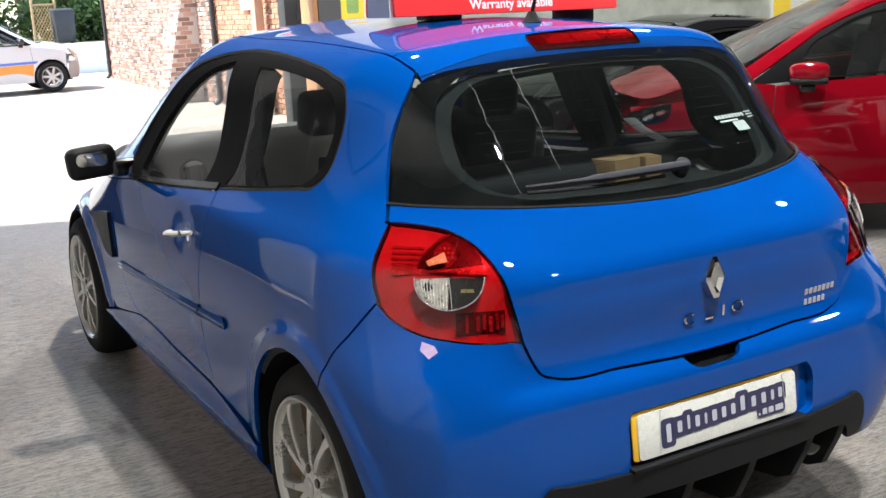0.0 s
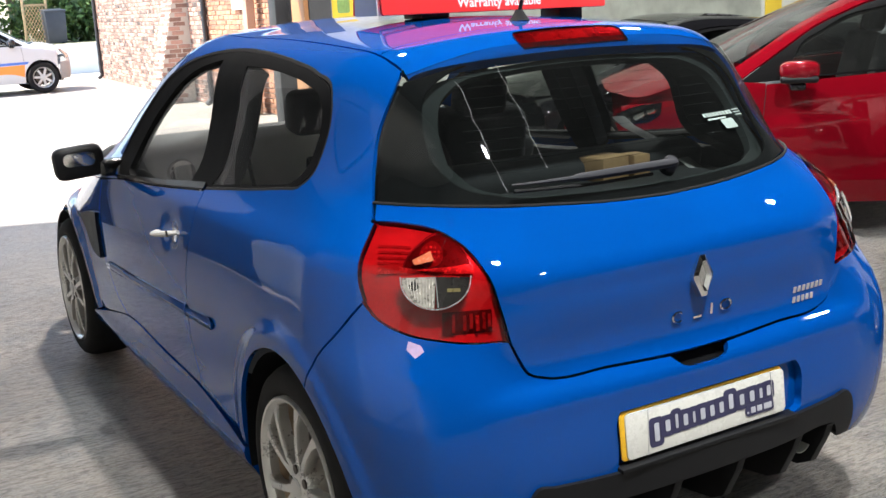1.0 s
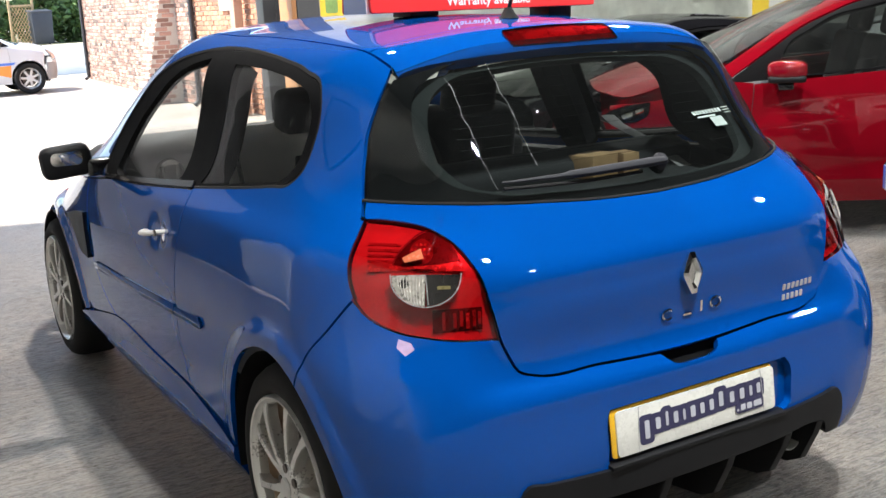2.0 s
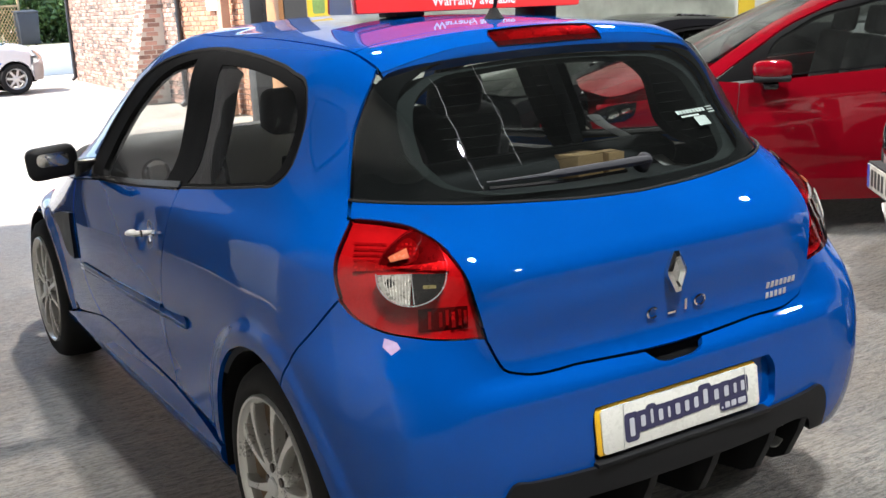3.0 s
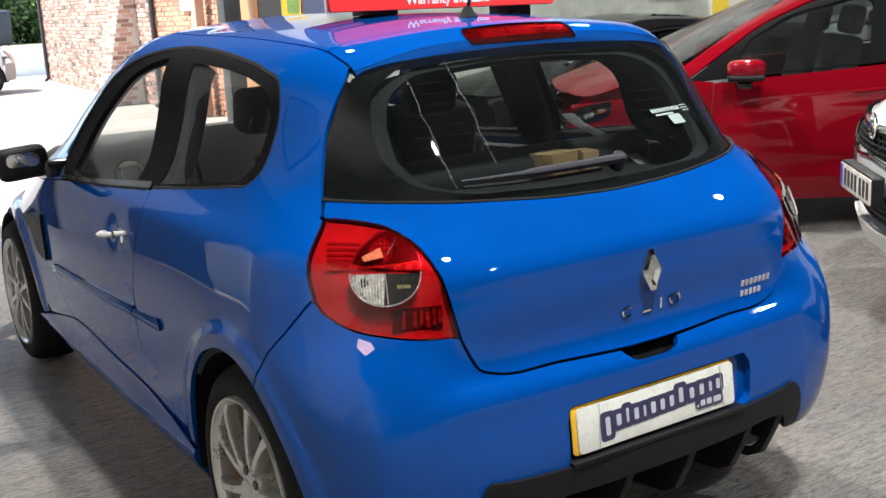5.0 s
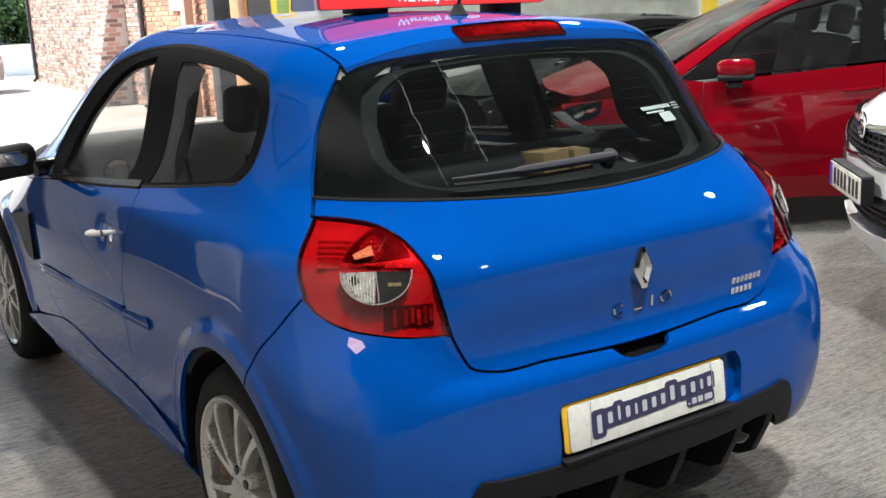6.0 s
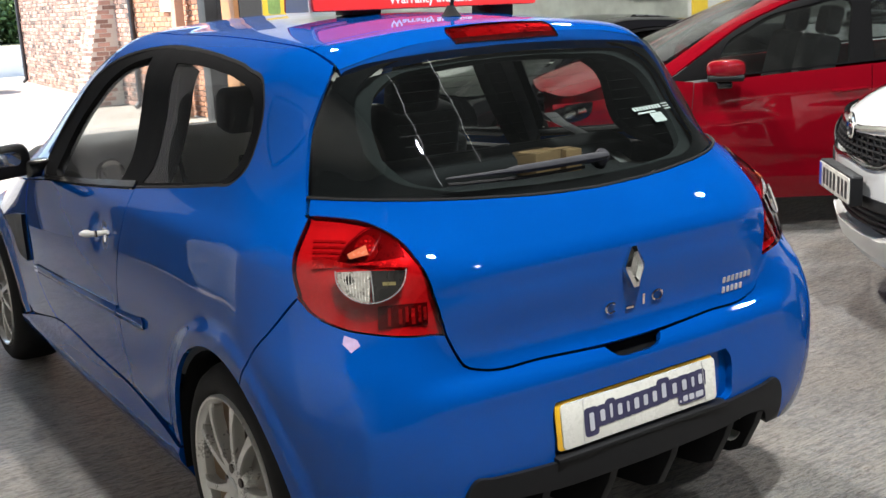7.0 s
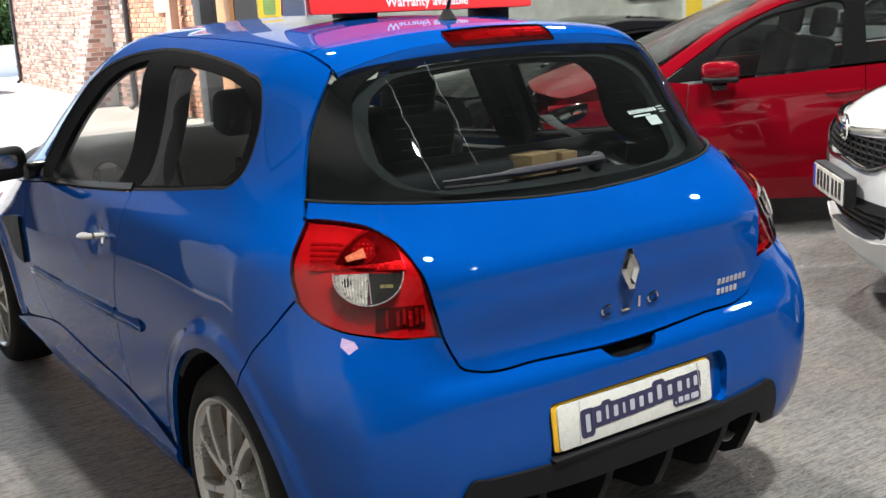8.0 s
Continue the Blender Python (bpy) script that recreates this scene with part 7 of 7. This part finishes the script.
# raised ground behind, with low white wall, trellis, bins, hedge
block("terrace_wall", (-14, 29.0, -.05), (12, 29.25, .80), RENDER_WHITE, "low white retaining wall", "wall")
block("terrace_ground", (-14, 29.25, -.05), (12, 60, .78), make("verge", (0.16, 0.15, 0.08), 0.95, vary=0.4, scale=3, bump=0.01, bump_scale=12), "raised grassy verge", "ground")
tr = thing("trellis_fence", pose(3.72, 30.2, .78), "diamond trellis fence panel of pale wood", "fence")
for k in range(-7, 12):
    for s in (-1, 1):
        x0 = k * .085
        p = []
        for z in np.linspace(0, 1.1, 23):
            x = x0 + (z * .6 if s > 0 else -z * .6 + .62)
            if 0 <= x <= .62:
                p.append((x, .012 * s, z))
        if len(p) > 1:
            part("slat", tube([p[0], p[-1]], .008, 4), FENCE_WOOD, tr)
for x in (0, .62):
    part("post", box((.06, .06, 1.25), (x, 0, .62), (0, 0, 0), .006), FENCE_WOOD, tr)
for z in (.02, 1.1):
    part("rail", box((.62, .04, .05), (.31, 0, z), (0, 0, 0), .004), FENCE_WOOD, tr)


def bin_(x, y, z):
    t = thing("wheelie_bin", pose(x, y, z), "black plastic wheelie bin with a closed lid", "bin")
    part("bin_body", box((.50, .60, .85), (0, 0, .475), (0, 0, 0), .03, 2, 1.12), BIN_BLACK, t)
    part("lid", box((.58, .70, .06), (0, 0, .93), (4, 0, 0), .025, 3), BIN_BLACK, t)
    part("grip", tube([(-.24, .36, .90), (.24, .36, .90)], .016, 8), BIN_BLACK, t)
    for s in (-1, 1):
        part("wheel", lathe(bmesh.new(), [(.0001, -.02), (.09, -.02), (.10, 0), (.09, .02), (.0001, .02)], 18, pose(s * .24, .26, .10), False), RUBBER, t)


bin_(4.48, 30.1, .78)
# white house with a dark downpipe behind the van
hs = thing("rendered_house", pose(.2, 33, .78), "white rendered house wall with a dark drainpipe", "house")
part("wall", box((5.6, .3, 5.2), (0, 0, 2.6)), RENDER_WHITE, hs)
part("gutter_pipe", tube([(2.62, -.2, 0), (2.62, -.2, 5.2)], .06, 8), PIPE_BLACK, hs)
part("roof", slab([(-3.0, 0), (3.0, 0), (2.6, 2.0), (-2.6, 2.0)], .2, pose(0, .1, 5.2, 90, 0, 0)), BRICK_DARK, hs)


def leaves(n, spread, seed, size=.16):
    """Many small bent leaves in uneven clumps."""
    r = np.random.RandomState(seed)
    V, F_ = [], []
    clumps = []
    for _ in range(max(8, n // 90)):
        p = r.normal(0, .45, 3)
        p *= min(1.0, 1.0 / (np.linalg.norm(p) + 1e-6))
        clumps.append((p * np.array(spread), r.uniform(.25, .6)))
    for _ in range(n):
        c, q = clumps[r.randint(len(clumps))]
        p = c + r.normal(0, q * .55, 3)
        a, b = r.normal(0, 1, 3), r.normal(0, 1, 3)
        a /= np.linalg.norm(a)
        b -= a * (a @ b)
        b /= np.linalg.norm(b)
        s = size * r.uniform(.5, 1.1)
        o = len(V)
        V += [p - a * s, p + b * s * .45 + np.cross(a, b) * s * .12, p + a * s, p - b * s * .45 + np.cross(a, b) * s * .12]
        F_ += [(o, o + 1, o + 2), (o, o + 2, o + 3)]
    return mesh_of("crown", V, F_, smooth=False)


def tree(x, y, z, h, spread, seed, n=5200):
    t = thing("tree", pose(x, y, z), "leafy green broadleaf tree behind the yard", "tree", "trees behind the yard")
    r = random.Random(seed)
    tb = bmesh.new()
    top = Vector((r.uniform(-.3, .3), r.uniform(-.3, .3), h * .62))
    sweep(tb, [(0, 0, -.1), (.03, .02, h * .2), top * .7, top], [.20, .16, .12, .06], 10)
    for k in range(9):
        a = k * 2.4
        s = top * r.uniform(.45, .95)
        e = s + Vector((math.cos(a) * spread[0] * .7, math.sin(a) * spread[1] * .7, r.uniform(.3, 1.2)))
        sweep(tb, [s, (s + e) / 2 + Vector((0, 0, .12)), e], [.055, .035, .012], 6)
    part("trunk", tb, BARK, t)
    cr = hang("crown", leaves(n, spread, seed), LEAF, t)
    cr.location = (top.x, top.y, h * .68)


tree(4.4, 36, .78, 5.0, (2.4, 1.8, 2.2), 1)
tree(7.2, 35, .78, 5.6, (2.6, 1.8, 2.4), 2)
tree(2.6, 40, .78, 7.0, (3.0, 2.0, 3.2), 3)
tree(10.0, 38, .78, 6.4, (3.0, 2.2, 2.8), 5)
hd = tagged(hang("hedge", leaves(9000, (4.2, .8, .75), 9, .13), LEAF), "dense green hedge along the verge", "hedge", kind="stuff")
hd.location = (5.2, 32.6, 1.55)

# van in service stripes
van_skin = Skin(
    width=([.15, .3, .5, .7, .88, 1.0, 1.3, 1.6, 1.8], [.82, .86, .88, .885, .88, .87, .82, .77, .70]),
    plan=([0., .4, 1., 3.2, 3.7, 4.1, 4.5], [.96, 1.0, 1.0, 1.0, .985, .95, .88]),
    rear=([.2, .45, .7, 1.2, 1.8], [.06, .0, .02, .04, .10]),
    front=([.15, .3, .5, .65, .8, 1.0, 1.1], [4.42, 4.48, 4.50, 4.49, 4.45, 4.28, 4.05]),
    top=([.1, .5, 1.5, 2.3, 2.6, 2.95, 3.3, 3.62, 3.75, 4.1, 4.3, 4.5], [1.76, 1.81, 1.83, 1.78, 1.69, 1.50, 1.28, 1.09, 1.06, 1.0, .93, .78]),
    kc=([.2, .6, 1.0, 1.8], [.24, .22, .22, .18]), crown=.10, bow=.05, kr=.10, flares=((.75, .01, .3), (3.8, .015, .33)))
van = thing("panel_van", pose(-1.24, 22.9, 0, 0, 0, -90), "white panel van with orange and blue stripes parked in the yard", "van")
van_c = dict(
    paint=VAN_PAINT, length=4.5, belt=lambda y: .985, rear_hub=.85, front_hub=3.80, hub_z=.315, arch=.36, half_w=.88,
    door_rear=2.15, door_front=3.42, wing_z=.96, pillar=[(3.62, 1.0), (3.40, 1.13), (3.15, 1.27), (2.90, 1.41), (2.62, 1.55)], roof_w=.56, roof_y=2.60,
    dlo_low=[(2.10, 1.0), (2.7, .99), (3.50, .99)], dlo_top=[(2.10, 1.0), (2.12, 1.3), (2.20, 1.52), (2.5, 1.50), (2.8, 1.39), (3.2, 1.17), (3.50, .99)],
    pane_low=[(2.20, 1.03), (2.7, 1.02), (3.30, 1.02)], pane_top=[(2.20, 1.03), (2.21, 1.3), (2.27, 1.46), (2.5, 1.44), (2.75, 1.34), (3.1, 1.16), (3.30, 1.02)],
    tail_edge=[(-.56, 1.68), (-.62, 1.4), (-.66, 1.1), (-.70, .985)], handle=(2.32, .90), mirror=(3.22, 1.06), mirror_paint=SATIN_BLACK, cowl_w=.72, bonnet_w=.72, nose=.24, handle_paint=BLACK_PLASTIC,
    nose_edge=[(-.74, .66), (-.5, .72), (0, .74)], front_low=.26, rim=SATIN_SILVER)
vb = build_car(van, van_skin, van_c)
ORANGE = make("stripe_orange", (0.80, 0.25, 0.03), 0.4, coat=0.4, vary=0.08)
STRIPE_BLUE = make("stripe_blue", (0.06, 0.16, 0.55), 0.4, coat=0.4, vary=0.08)
for mir in (False, True):
    panel(van_skin, "stripe", "flank", [van_skin.line("flank", [(1.3, .56), (3.45, .60)]), van_skin.line("flank", [(3.45, .60), (3.43, .36)]), van_skin.line("flank", [(3.43, .36), (1.3, .36)]), van_skin.line("flank", [(1.3, .36), (1.3, .56)])], ORANGE, van, off=.004, gap=0, edge=.001, grid=.06, mirror=mir)
    panel(van_skin, "stripe", "flank", [van_skin.line("flank", [(1.3, .64), (3.55, .66)]), van_skin.line("flank", [(3.55, .66), (3.50, .61)]), van_skin.line("flank", [(3.50, .61), (1.3, .57)]), van_skin.line("flank", [(1.3, .57), (1.3, .64)])], STRIPE_BLUE, van, off=.004, gap=0, edge=.001, grid=.06, mirror=mir)
    panel(van_skin, "bumper_corner", "flank", [van_skin.line("flank", [(4.17, .62), (4.30, .62), (4.40, .60)]), van_skin.line("flank", [(4.40, .60), (4.40, .28)]), van_skin.line("flank", [(4.40, .28), (4.17, .26)]), van_skin.line("flank", [(4.17, .26), (4.17, .62)])], GREY_PLASTIC, vb, off=.006, gap=0, grid=.05, edge=.02, mirror=mir)
    ln = [van_skin.line("front", [(-.74, .68), (-.66, .86), (-.60, .88)]), van_skin.line("front", [(-.60, .88), (-.50, .76), (-.52, .70)]), van_skin.line("front", [(-.52, .70), (-.74, .68)])]
    panel(van_skin, "headlamp", "front", ln, CHROME, van, off=.006, gap=0, grid=.04, edge=.02, mirror=mir)

# ---------- things on the garage wall ----------
def wall_sheet(name, x0, x1, z0, z1, mat, label, category, y=Y1 - .006, wave=.0, seed=1):
    bm = bmesh.new()
    nx, nz = 36, 18
    grid_ = [[bm.verts.new((x0 + (x1 - x0) * i / nx, y - wave * (1 + noise.noise(Vector((i * .31 * (x1 - x0) / 3, k * .23, seed)))) , z0 + (z1 - z0) * k / nz)) for k in range(nz + 1)] for i in range(nx + 1)]
    for i in range(nx):
        for k in range(nz):
            bm.faces.new((grid_[i][k], grid_[i + 1][k], grid_[i + 1][k + 1], grid_[i][k + 1]))
    r = bmesh.ops.solidify(bm, geom=bm.faces[:], thickness=.003)
    ob = part(name, bm, mat)
    return tagged(ob, label, category)


CANVAS = make("painted_canvas", (0.55, 0.57, 0.50), 0.9, vary=0.40, scale=2.2, bump=0.006, bump_scale=9)
wall_sheet("wall_sheet", 2.75, 7.52, .9, 3.0, CANVAS, "crumpled pale sheet hung on the garage wall", "sheet", wave=.02)
ps = wall_sheet("poster", 6.66, 7.26, 1.385, 2.1, INK_BLACK, "black poster with pale picture blocks", "poster", y=Y1 - .055)
for k in range(3):
    mark("picture_block", rounded(.13, .15, .03, 4, 6.78 + .19 * k, 1.47 + .02 * k), SIGN_GREY, ps, pose(0, Y1 - .060, 0, 90, 0, 0), 0)
    mark("picture_block", rounded(.09, .05, .02, 4, 6.78 + .19 * k, 1.49 + .02 * k), INK_BLACK, ps, pose(0, Y1 - .061, 0, 90, 0, 0), .0008)
YEL = make("yellow_poster", (0.72, 0.50, 0.04), 0.6, vary=0.15, scale=6)
def board_poster(x0, x1, z0, z1, y, label):
    ob = part("poster", box((x1 - x0, .006, z1 - z0), (0, 0, 0), (0, 0, 0), .001, 1), YEL)
    ob.location = ((x0 + x1) / 2, y, (z0 + z1) / 2)
    return tagged(ob, label, "poster")


board_poster(7.60, 7.86, .95, 2.6, Y1 - .012, "tall yellow poster on the garage wall")
yp = board_poster(2.30, 2.52, 1.385, 1.95, Y1 - .014, "yellow poster with a green picture")
mark("picture_block", rounded(.12, .36, .02, 4, 0, -.05), make("poster_green", (0.20, 0.32, 0.10), 0.6, vary=0.5, scale=14), yp, pose(0, -.0035, 0, 90, 0, 0), 0)
